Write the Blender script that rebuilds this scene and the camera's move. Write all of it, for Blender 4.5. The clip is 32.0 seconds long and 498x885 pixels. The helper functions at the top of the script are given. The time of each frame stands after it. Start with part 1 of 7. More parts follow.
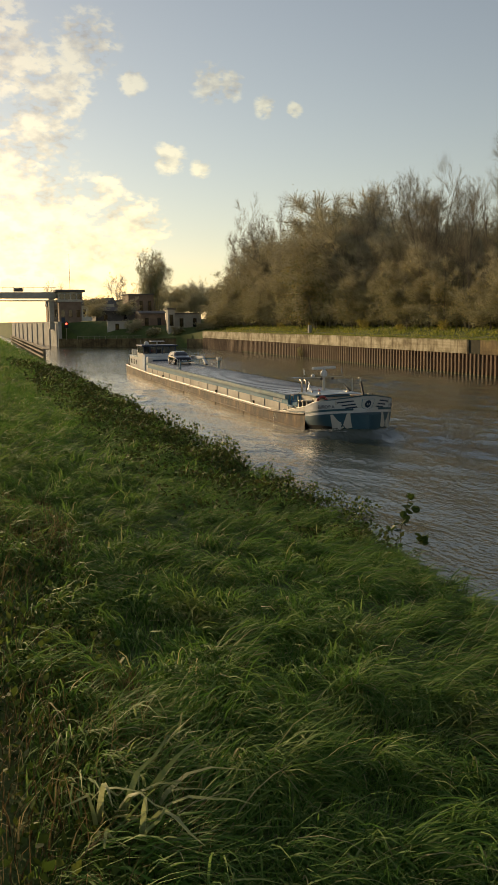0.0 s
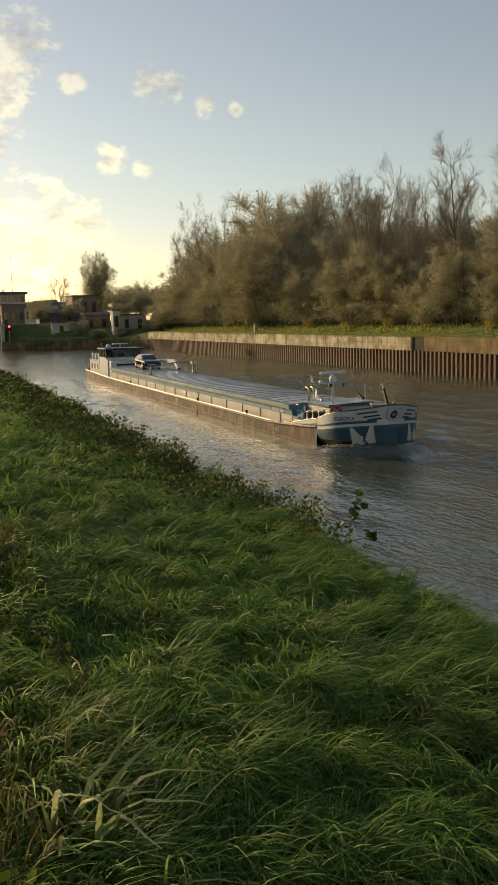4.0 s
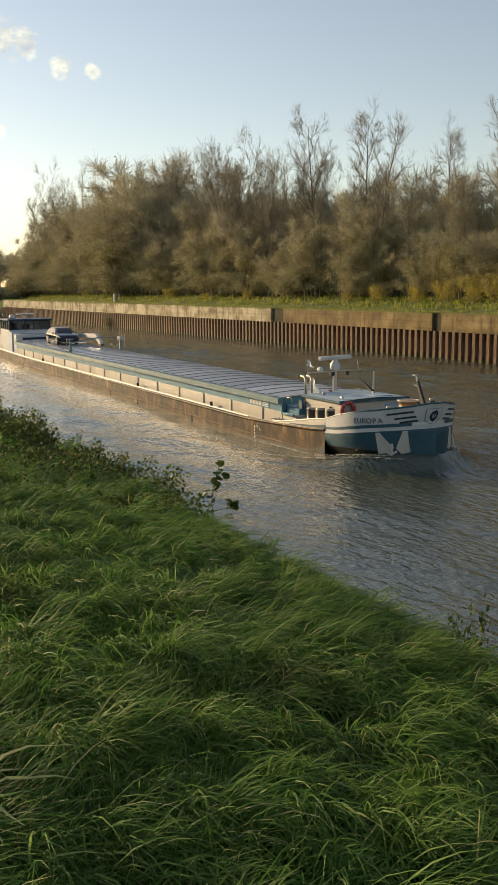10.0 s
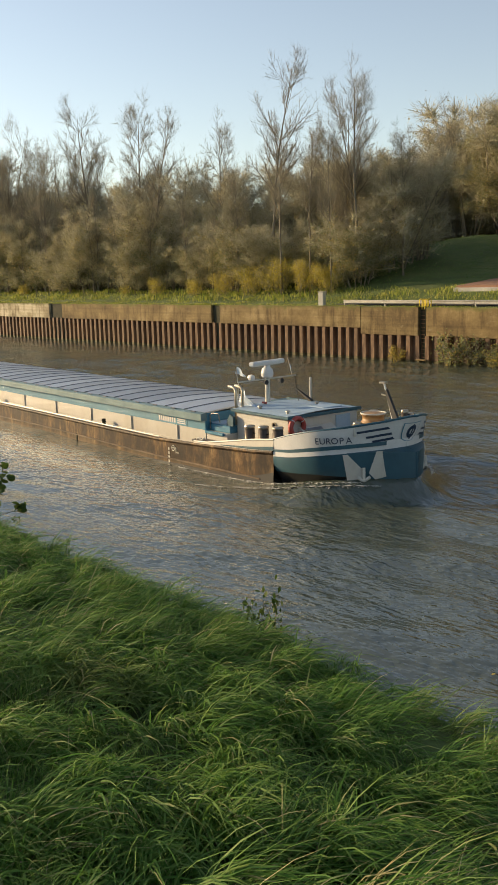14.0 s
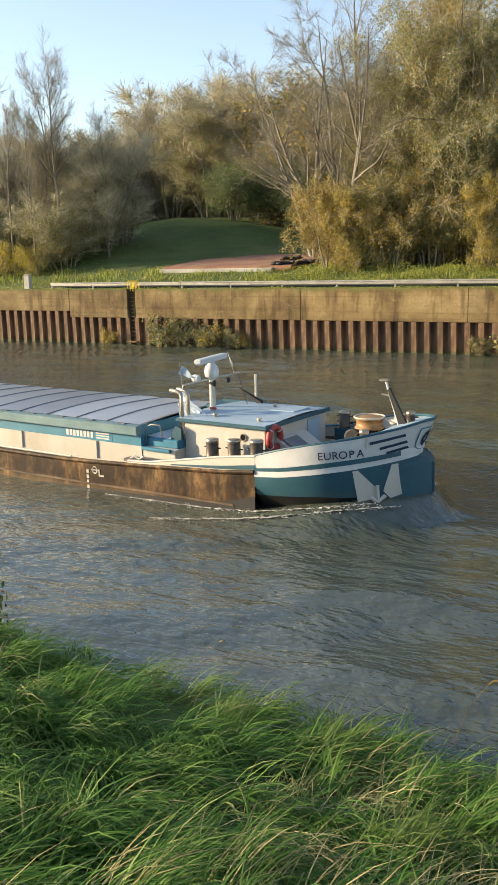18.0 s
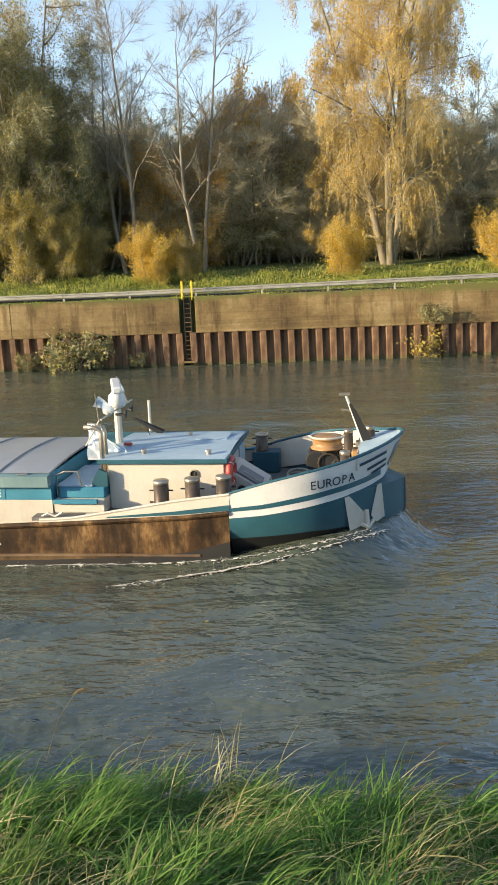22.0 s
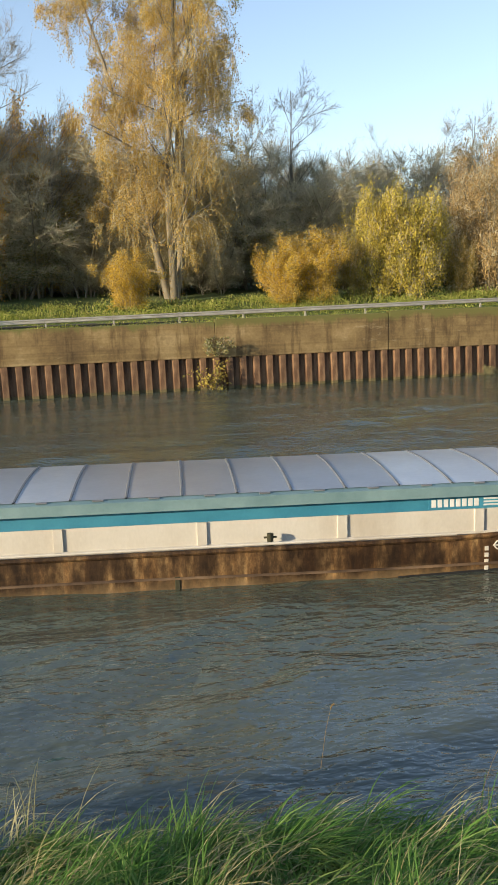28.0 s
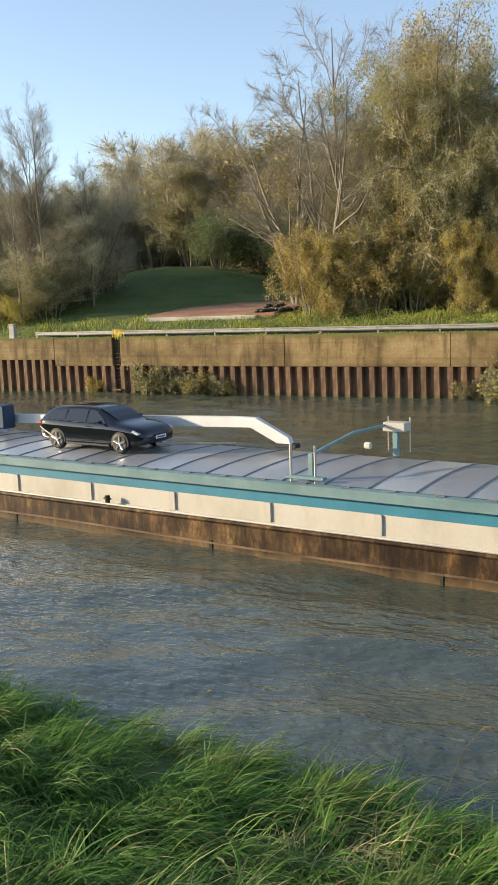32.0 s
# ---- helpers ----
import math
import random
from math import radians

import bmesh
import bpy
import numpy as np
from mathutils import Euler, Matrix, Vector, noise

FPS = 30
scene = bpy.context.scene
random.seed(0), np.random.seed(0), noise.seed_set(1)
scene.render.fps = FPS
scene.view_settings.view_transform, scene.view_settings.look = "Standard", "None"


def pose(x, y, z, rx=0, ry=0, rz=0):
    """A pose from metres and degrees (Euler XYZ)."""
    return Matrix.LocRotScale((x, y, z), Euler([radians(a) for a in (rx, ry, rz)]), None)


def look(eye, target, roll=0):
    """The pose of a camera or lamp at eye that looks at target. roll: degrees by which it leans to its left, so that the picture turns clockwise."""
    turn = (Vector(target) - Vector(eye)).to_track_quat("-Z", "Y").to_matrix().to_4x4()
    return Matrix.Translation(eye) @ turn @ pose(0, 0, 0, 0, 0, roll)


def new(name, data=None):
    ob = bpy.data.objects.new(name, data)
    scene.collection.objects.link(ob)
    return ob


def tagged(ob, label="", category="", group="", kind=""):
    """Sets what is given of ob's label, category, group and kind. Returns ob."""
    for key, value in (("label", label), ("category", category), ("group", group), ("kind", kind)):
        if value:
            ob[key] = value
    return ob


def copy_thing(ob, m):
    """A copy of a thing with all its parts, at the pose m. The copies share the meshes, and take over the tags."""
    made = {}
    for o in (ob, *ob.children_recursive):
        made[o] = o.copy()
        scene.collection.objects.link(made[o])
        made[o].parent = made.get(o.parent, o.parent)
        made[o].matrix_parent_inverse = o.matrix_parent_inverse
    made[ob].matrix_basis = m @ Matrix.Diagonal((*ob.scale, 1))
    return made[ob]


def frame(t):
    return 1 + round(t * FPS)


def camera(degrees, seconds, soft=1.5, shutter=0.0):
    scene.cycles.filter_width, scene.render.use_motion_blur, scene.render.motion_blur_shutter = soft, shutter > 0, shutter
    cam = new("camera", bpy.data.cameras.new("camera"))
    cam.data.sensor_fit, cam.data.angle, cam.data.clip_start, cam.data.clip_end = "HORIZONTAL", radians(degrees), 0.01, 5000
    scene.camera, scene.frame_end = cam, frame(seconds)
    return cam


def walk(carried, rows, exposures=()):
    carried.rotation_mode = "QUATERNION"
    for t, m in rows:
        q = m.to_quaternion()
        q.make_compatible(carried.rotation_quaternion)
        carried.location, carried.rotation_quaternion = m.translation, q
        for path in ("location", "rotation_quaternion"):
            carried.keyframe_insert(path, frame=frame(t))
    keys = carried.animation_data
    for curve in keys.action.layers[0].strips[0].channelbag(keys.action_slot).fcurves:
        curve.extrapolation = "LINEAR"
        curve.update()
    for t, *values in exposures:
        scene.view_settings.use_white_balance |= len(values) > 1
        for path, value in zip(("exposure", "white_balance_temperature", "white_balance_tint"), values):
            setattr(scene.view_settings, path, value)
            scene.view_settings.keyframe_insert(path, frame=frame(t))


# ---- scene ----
# ---- camera ----
cam = camera(30.82, 32.0, soft=1.6)
EYE = (0.0, 0.0, 7.0)


def eye_pose(turn, tilt, roll):
    return pose(*EYE, 0, 0, turn) @ pose(0, 0, 0, tilt) @ pose(0, 0, 0, 0, 0, roll)


# a hand-held pan from one spot: seconds, heading, tilt, roll
EXPO = [(0, -0.20, 9100, 13), (6, 0.08, 8700, 13), (9, 0.27, 8300, 13), (13, 0.52, 8100, 12), (16, 0.93, 7350, 12), (20.5, 1.30, 6900, 10), (22.5, 1.18, 6850, 10), (25, 0.93, 6800, 11), (28, 0.84, 6600, 10), (29, 0.82, 6600, 10), (30, 1.06, 6650, 10), (32, 0.99, 6650, 10)]
walk(cam, [(t, eye_pose(a, b, c)) for t, a, b, c in [
    (0, 72.75, 82.33, -0.50), (0.5, 72.69, 82.29, -0.37), (1, 72.69, 82.28, -0.42), (1.5, 72.63, 82.25, -0.36),
    (2, 72.17, 82.24, -0.66), (2.5, 71.56, 82.26, -0.90), (3, 70.73, 82.36, -1.06), (3.5, 69.96, 82.36, -1.20),
    (5.5, 68.01, 81.67, -1.14), (6, 67.02, 81.38, -1.01), (6.5, 65.79, 81.01, -0.72), (7, 64.79, 80.80, -0.59),
    (7.5, 64.44, 80.74, -0.56), (8, 64.42, 80.71, -0.61), (8.5, 63.74, 80.63, -0.36), (9, 62.76, 80.52, -0.27),
    (9.5, 61.71, 80.40, -0.34), (10, 60.62, 80.29, -0.39), (10.5, 59.16, 80.20, -0.56), (11, 57.68, 80.01, -0.77),
    (11.5, 55.98, 79.95, -0.73), (12, 54.64, 80.05, -0.92), (12.5, 52.82, 80.19, -1.02), (13, 51.30, 80.16, -1.04),
    (13.5, 49.10, 79.99, -1.12), (15.5, 41.25, 78.95, -1.66), (16, 38.77, 78.97, -1.84), (16.5, 36.02, 79.16, -1.75),
    (17, 33.78, 79.03, -1.89), (17.5, 31.41, 78.54, -1.58), (18, 28.96, 78.21, -1.45), (18.5, 26.11, 78.70, -1.91),
    (19, 23.24, 78.99, -2.35), (19.5, 20.00, 78.85, -2.50), (20, 16.45, 78.69, -2.71), (20.5, 13.00, 78.49, -2.46),
    (21, 9.16, 78.47, -2.28), (21.5, 4.98, 78.62, -2.19), (22, 0.86, 78.36, -2.17), (22.5, -2.83, 78.08, -2.09),
    (23, -6.24, 78.00, -1.93), (23.5, -9.55, 78.04, -1.98), (24, -13.07, 78.10, -1.85), (24.5, -16.42, 78.20, -1.43),
    (25, -19.65, 78.42, -1.27), (25.5, -22.57, 78.70, -1.27), (27.5, -17.13, 79.63, -1.67), (28, -12.69, 80.04, -1.64),
    (28.5, -8.09, 80.01, -1.52), (29, -1.24, 79.64, -1.32), (29.5, 6.64, 79.09, -0.99), (30, 12.92, 78.71, -0.91),
    (30.5, 17.31, 79.00, -1.07), (31, 20.90, 79.87, -1.55), (31.5, 24.39, 80.75, -1.90), (32, 27.96, 81.11, -2.02),
]], exposures=EXPO)

# ---- light ----
SUN_AZ, SUN_EL = radians(-112), radians(13.5)
sun_way = Vector((math.sin(SUN_AZ) * math.cos(SUN_EL), math.cos(SUN_AZ) * math.cos(SUN_EL), math.sin(SUN_EL)))
sun = new("sun", bpy.data.lights.new("sun", "SUN"))
sun.data.energy, sun.data.angle, sun.data.color = 4.2, radians(0.6), (1.0, 0.83, 0.58)
sun.matrix_world = look(sun_way * 100, (0, 0, 0))


def sky_way(az, el):
    a, e = radians(az), radians(el)
    return (math.sin(a) * math.cos(e), math.cos(a) * math.cos(e), math.sin(e))


def build_sky():
    w = bpy.data.worlds.new("sky")
    scene.world = w
    w.use_nodes = True
    nt = w.node_tree
    nt.nodes.clear()
    n, l = nt.nodes.new, nt.links.new
    out, bg, sky = n("ShaderNodeOutputWorld"), n("ShaderNodeBackground"), n("ShaderNodeTexSky")
    sky.sky_type, sky.sun_disc = "NISHITA", False
    sky.sun_elevation, sky.sun_rotation = SUN_EL, SUN_AZ
    sky.air_density, sky.dust_density, sky.ozone_density = 1.0, 0.32, 2.5
    coord = n("ShaderNodeTexCoord")
    noise_a, noise_b = n("ShaderNodeTexNoise"), n("ShaderNodeTexNoise")
    noise_a.inputs["Scale"].default_value, noise_a.inputs["Detail"].default_value = 34.0, 9.0
    noise_b.inputs["Scale"].default_value, noise_b.inputs["Detail"].default_value = 120.0, 7.0
    flat = n("ShaderNodeMapping")
    flat.inputs["Scale"].default_value = (1.0, 1.0, 1.7)
    l(coord.outputs["Generated"], flat.inputs["Vector"]), l(flat.outputs[0], noise_a.inputs["Vector"]), l(flat.outputs[0], noise_b.inputs["Vector"])
    # cumulus puffs: azimuth, elevation, radius in degrees
    total = None
    for az, el, size in ((-86.8, 15.2, 2.0), (-84.2, 13.4, 1.9), (-82.3, 16.0, 1.6), (-85.2, 11.3, 1.9), (-88.0, 9.0, 3.0), (-86.0, 6.0, 3.6), (-82.5, 3.5, 2.6),
                         (-81.3, 7.8, 1.0), (-79.9, 5.6, 1.9), (-79.6, 14.0, 0.7), (-74.8, 14.0, 1.0), (-73.8, 13.9, 0.8), (-71.6, 12.7, 0.55), (-69.8, 12.5, 0.4), (-77.5, 9.8, 0.85), (-75.6, 9.2, 0.5),
                         (-90, 18, 3.5), (-93, 4, 6), (-100, 12, 9), (-108, 20, 8), (-120, 14, 9)):
        dot = n("ShaderNodeVectorMath")
        dot.operation = "DOT_PRODUCT"
        dot.inputs[1].default_value = sky_way(az, el)
        l(coord.outputs["Generated"], dot.inputs[0])
        ramp = n("ShaderNodeMapRange")
        ramp.inputs["From Min"].default_value = math.cos(radians(size * 1.5))
        ramp.inputs["From Max"].default_value = math.cos(radians(size * 0.1))
        l(dot.outputs["Value"], ramp.inputs["Value"])
        if total is None:
            total = ramp.outputs[0]
        else:
            top = n("ShaderNodeMath")
            top.operation = "MAXIMUM"
            l(total, top.inputs[0]), l(ramp.outputs[0], top.inputs[1])
            total = top.outputs[0]
    # puffs eaten away by two scales of noise
    m1, m2, edge = n("ShaderNodeMath"), n("ShaderNodeMath"), n("ShaderNodeMapRange")
    m1.operation = m2.operation = "MULTIPLY_ADD"
    l(noise_a.outputs["Fac"], m1.inputs[0]), l(total, m1.inputs[2])
    m1.inputs[1].default_value = 2.4
    l(noise_b.outputs["Fac"], m2.inputs[0]), l(m1.outputs[0], m2.inputs[2])
    m2.inputs[1].default_value = 2.4
    edge.interpolation_type = "SMOOTHSTEP"
    edge.inputs["From Min"].default_value, edge.inputs["From Max"].default_value = 2.58, 3.45
    l(m2.outputs[0], edge.inputs["Value"])
    gate = n("ShaderNodeMath")
    gate.operation, gate.use_clamp = "MULTIPLY", True
    cut = n("ShaderNodeMapRange")
    cut.inputs["From Max"].default_value = 0.7
    l(total, cut.inputs["Value"]), l(edge.outputs[0], gate.inputs[0]), l(cut.outputs[0], gate.inputs[1])
    cloud, mix = n("ShaderNodeMixRGB"), n("ShaderNodeMixRGB")
    cloud.blend_type = "MULTIPLY"
    cloud.inputs["Fac"].default_value = 1.0
    shade = n("ShaderNodeValToRGB")
    shade.color_ramp.elements[0].position, shade.color_ramp.elements[0].color = 0.36, (1.0, 0.84, 0.74, 1)
    shade.color_ramp.elements[1].position, shade.color_ramp.elements[1].color = 0.60, (1.85, 1.46, 1.06, 1)
    l(noise_a.outputs["Fac"], shade.inputs["Fac"]), l(shade.outputs["Color"], cloud.inputs["Color2"])
    l(sky.outputs[0], cloud.inputs["Color1"])
    l(gate.outputs[0], mix.inputs["Fac"]), l(sky.outputs[0], mix.inputs["Color1"]), l(cloud.outputs[0], mix.inputs["Color2"])
    pale = n("ShaderNodeHueSaturation")
    pale.inputs["Saturation"].default_value = 0.84
    warm = n("ShaderNodeMixRGB")
    warm.blend_type, warm.inputs["Fac"].default_value, warm.inputs["Color2"].default_value = "MULTIPLY", 1.0, (1.02, 0.99, 1.0, 1)
    l(mix.outputs[0], warm.inputs["Color1"]), l(warm.outputs[0], pale.inputs["Color"]), l(pale.outputs[0], bg.inputs["Color"]), l(bg.outputs[0], out.inputs["Surface"])
    bg.inputs["Strength"].default_value = 0.145


build_sky()

# ---- materials ----
def nodes_of(name):
    m = bpy.data.materials.new(name)
    m.use_nodes = True
    nt = m.node_tree
    return m, nt, nt.nodes["Principled BSDF"]


def noise_node(nt, scale, detail=4.0, stretch=(1, 1, 1), rough=0.55, space="Object"):
    co, mp, nz = nt.nodes.new("ShaderNodeTexCoord"), nt.nodes.new("ShaderNodeMapping"), nt.nodes.new("ShaderNodeTexNoise")
    mp.inputs["Scale"].default_value = stretch
    nz.inputs["Scale"].default_value, nz.inputs["Detail"].default_value, nz.inputs["Roughness"].default_value = scale, detail, rough
    nt.links.new(co.outputs[space], mp.inputs["Vector"]), nt.links.new(mp.outputs[0], nz.inputs["Vector"])
    return nz.outputs["Fac"]


def ramp_node(nt, fac, stops):
    r = nt.nodes.new("ShaderNodeValToRGB")
    e = r.color_ramp.elements
    while len(e) < len(stops):
        e.new(0.5)
    for k, (at, col) in zip(e, stops):
        k.position, k.color = at, (*col, 1)
    nt.links.new(fac, r.inputs["Fac"])
    return r.outputs["Color"]


def mixed(nt, fac, a, b, mode="MIX"):
    x = nt.nodes.new("ShaderNodeMixRGB")
    x.blend_type = mode
    for socket, v in ((x.inputs["Fac"], fac), (x.inputs["Color1"], a), (x.inputs["Color2"], b)):
        if isinstance(v, (int, float)):
            socket.default_value = v
        elif isinstance(v, tuple):
            socket.default_value = (*v, 1)
        else:
            nt.links.new(v, socket)
    return x.outputs["Color"]


def bumped(nt, p, fac, strength=0.3, distance=0.02):
    b = nt.nodes.new("ShaderNodeBump")
    b.inputs["Strength"].default_value, b.inputs["Distance"].default_value = strength, distance
    nt.links.new(fac, b.inputs["Height"]), nt.links.new(b.outputs[0], p.inputs["Normal"])


def surface(name, stops, scale=1.0, stretch=(1, 1, 1), rough=0.7, metal=0.0, fine=14.0, bump=0.3, depth=0.01, per="", space="Object", spec=0.5, speckle=0.35):
    """A two-scale mottled surface: a colour ramp over coarse noise, fine grain in tone and relief; per: vary by 'object' or 'island'."""
    m, nt, p = nodes_of(name)
    col = ramp_node(nt, noise_node(nt, scale, 6, stretch, 0.6, space), stops)
    grain = noise_node(nt, fine, 5, stretch, 0.6, space)
    col = mixed(nt, speckle, col, ramp_node(nt, grain, ((0.3, (0.45, 0.45, 0.45)), (0.7, (1, 1, 1)))), "MULTIPLY")
    if per:
        src = nt.nodes.new("ShaderNodeObjectInfo").outputs["Random"] if per == "object" else nt.nodes.new("ShaderNodeNewGeometry").outputs["Random Per Island"]
        col = mixed(nt, 0.55, col, ramp_node(nt, src, ((0.0, (0.45, 0.42, 0.42)), (1.0, (1.25, 1.2, 1.15)))), "MULTIPLY")
    nt.links.new(col, p.inputs["Base Color"])
    p.inputs["Roughness"].default_value, p.inputs["Metallic"].default_value = rough, metal
    p.inputs["Specular IOR Level"].default_value = spec
    bumped(nt, p, grain, bump, depth)
    return m


def plain(name, col, rough=0.5, metal=0.0, spread=0.15):
    lo, hi = tuple(c * (1 - spread) for c in col), tuple(min(1, c * (1 + spread)) for c in col)
    return surface(name, ((0.35, lo), (0.65, hi)), 2.0, rough=rough, metal=metal, fine=30, bump=0.08, depth=0.004, speckle=0.12)


def leafy(name, stops, glow=0.35, rough=0.55, patch=0.0):
    """Leaves and blades: colour by island, light passing through."""
    m, nt, p = nodes_of(name)
    rnd = nt.nodes.new("ShaderNodeNewGeometry").outputs["Random Per Island"]
    col = ramp_node(nt, rnd, stops)
    col = mixed(nt, 0.5, col, ramp_node(nt, noise_node(nt, 0.35, 3), ((0.3, (0.55, 0.55, 0.5)), (0.7, (1.15, 1.15, 1.0)))), "MULTIPLY")
    if patch:
        dry = ramp_node(nt, noise_node(nt, patch, 4), ((0.56, (0, 0, 0)), (0.76, (0.5, 0.5, 0.5))))
        col = mixed(nt, dry, col, (0.26, 0.22, 0.075))
    nt.links.new(col, p.inputs["Base Color"])
    p.inputs["Roughness"].default_value, p.inputs["Specular IOR Level"].default_value = rough, 0.18
    tr, mx = nt.nodes.new("ShaderNodeBsdfTranslucent"), nt.nodes.new("ShaderNodeMixShader")
    nt.links.new(col, tr.inputs["Color"])
    mx.inputs["Fac"].default_value = glow
    nt.links.new(p.outputs[0], mx.inputs[1]), nt.links.new(tr.outputs[0], mx.inputs[2])
    nt.links.new(mx.outputs[0], nt.nodes["Material Output"].inputs["Surface"])
    return m


def water_material():
    """Murky canal water: blue-grey body, crossing wavelets of two sizes, calmer and rougher patches."""
    m, nt, p = nodes_of("canal_water")
    col = ramp_node(nt, noise_node(nt, 0.05, 4), ((0.3, (0.058, 0.072, 0.054)), (0.7, (0.084, 0.100, 0.076))))
    nt.links.new(col, p.inputs["Base Color"])
    p.inputs["Roughness"].default_value, p.inputs["IOR"].default_value = 0.09, 1.55
    p.inputs["Specular IOR Level"].default_value = 0.9
    a, b, c = noise_node(nt, 1.9, 2.0, (0.6, 1.35, 1)), noise_node(nt, 5.0, 2.0, (0.7, 1.3, 1)), noise_node(nt, 0.10, 3, (0.6, 1.5, 1))
    add = nt.nodes.new("ShaderNodeMath")
    add.operation = "MULTIPLY_ADD"
    nt.links.new(b, add.inputs[0]), nt.links.new(a, add.inputs[2])
    add.inputs[1].default_value = 0.42
    calm = nt.nodes.new("ShaderNodeMapRange")
    calm.inputs["From Min"].default_value, calm.inputs["From Max"].default_value = 0.35, 0.68
    calm.inputs["To Min"].default_value, calm.inputs["To Max"].default_value = 0.45, 1.2
    nt.links.new(c, calm.inputs["Value"])
    mul = nt.nodes.new("ShaderNodeMath")
    mul.operation = "MULTIPLY"
    nt.links.new(add.outputs[0], mul.inputs[0]), nt.links.new(calm.outputs[0], mul.inputs[1])
    bumped(nt, p, mul.outputs[0], 1.0, 0.115)
    return m


def quay_material(name="weathered_concrete", stops=((0.28, (0.085, 0.055, 0.024)), (0.42, (0.165, 0.112, 0.048)), (0.55, (0.25, 0.176, 0.078)), (0.66, (0.33, 0.245, 0.12)), (0.8, (0.15, 0.10, 0.042)))):
    """Old cast concrete: brown faces, dark runs from the coping, pale lime, moss along the top edge."""
    m, nt, p = nodes_of(name)
    col = ramp_node(nt, noise_node(nt, 0.30, 6, (1, 1, 1.3), 0.6), stops)
    lime = ramp_node(nt, noise_node(nt, 1.1, 7, (0.5, 1, 1.6), 0.75), ((0.60, (0, 0, 0)), (0.72, (0.55, 0.55, 0.55))))
    col = mixed(nt, lime, col, (0.42, 0.36, 0.24))
    runs = ramp_node(nt, noise_node(nt, 1.6, 5, (1, 1, 0.14), 0.65), ((0.36, (0.42, 0.38, 0.33)), (0.50, (1, 1, 1)), (0.64, (1, 1, 1)), (0.74, (1.5, 1.45, 1.35))))
    col = mixed(nt, 0.8, col, runs, "MULTIPLY")
    boards = ramp_node(nt, noise_node(nt, 0.9, 3, (0.06, 1, 5.5), 0.5), ((0.38, (0.62, 0.60, 0.55)), (0.5, (1, 1, 1))))
    col = mixed(nt, 0.45, col, boards, "MULTIPLY")
    grain = noise_node(nt, 6, 5, (1, 1, 1), 0.65)
    col = mixed(nt, 0.35, col, ramp_node(nt, grain, ((0.35, (0.5, 0.48, 0.45)), (0.65, (1.1, 1.1, 1.1)))), "MULTIPLY")
    spot = nt.nodes.new("ShaderNodeTexCoord")
    axis = nt.nodes.new("ShaderNodeSeparateXYZ")
    nt.links.new(spot.outputs["Object"], axis.inputs[0])
    moss = nt.nodes.new("ShaderNodeMath")
    moss.operation = "MULTIPLY_ADD"
    nt.links.new(noise_node(nt, 0.8, 6, (1, 1, 0.6), 0.7), moss.inputs[0]), nt.links.new(axis.outputs["Z"], moss.inputs[2])
    moss.inputs[1].default_value = 1.5
    ease = nt.nodes.new("ShaderNodeMapRange")
    ease.inputs["From Min"].default_value, ease.inputs["From Max"].default_value = 4.95, 5.3
    nt.links.new(moss.outputs[0], ease.inputs["Value"])
    col = mixed(nt, ease.outputs[0], col, (0.13, 0.125, 0.035))
    rnd = nt.nodes.new("ShaderNodeObjectInfo").outputs["Random"]
    col = mixed(nt, 0.6, col, ramp_node(nt, rnd, ((0.0, (0.72, 0.70, 0.66)), (1.0, (1.2, 1.18, 1.12)))), "MULTIPLY")
    nt.links.new(col, p.inputs["Base Color"])
    p.inputs["Roughness"].default_value = 0.92
    bumped(nt, p, grain, 0.5, 0.03)
    return m


def glass_material(name, col):
    m, nt, p = nodes_of(name)
    p.inputs["Base Color"].default_value = (*col, 1)
    p.inputs["Roughness"].default_value = 0.06
    p.inputs["Specular IOR Level"].default_value = 0.8
    return m


WATER = water_material()
CONCRETE = quay_material()
OLD_CONCRETE = quay_material("flaking_concrete", ((0.3, (0.14, 0.105, 0.06)), (0.44, (0.36, 0.30, 0.19)), (0.56, (0.60, 0.53, 0.38)), (0.7, (0.50, 0.43, 0.29)), (0.82, (0.20, 0.155, 0.085))))
PALE_CONCRETE = surface("pale_concrete", ((0.3, (0.34, 0.32, 0.28)), (0.7, (0.52, 0.50, 0.45))), 0.5, rough=0.9, fine=8)
PILE = surface("rusty_sheet_pile", ((0.25, (0.040, 0.022, 0.012)), (0.42, (0.125, 0.066, 0.034)), (0.58, (0.25, 0.150, 0.080)), (0.74, (0.44, 0.32, 0.19))), 0.9, (1.6, 1.6, 0.4), 0.8, fine=9, bump=0.5, depth=0.02, per="object")
PILE_FOOT = surface("algae_band", ((0.3, (0.07, 0.055, 0.022)), (0.7, (0.17, 0.14, 0.05))), 2.0, rough=0.75)
DARK_DRAIN = surface("near_black_olive", ((0.3, (0.022, 0.024, 0.012)), (0.7, (0.06, 0.055, 0.028))), 1.2, rough=0.95)
EARTH = surface("grassy_earth", ((0.25, (0.055, 0.075, 0.018)), (0.5, (0.085, 0.13, 0.026)), (0.75, (0.15, 0.165, 0.045))), 0.25, rough=0.95, fine=6, bump=0.6, depth=0.08)
RED_EARTH = surface("red_gravel", ((0.3, (0.23, 0.105, 0.065)), (0.7, (0.36, 0.20, 0.13))), 0.6, rough=0.95)
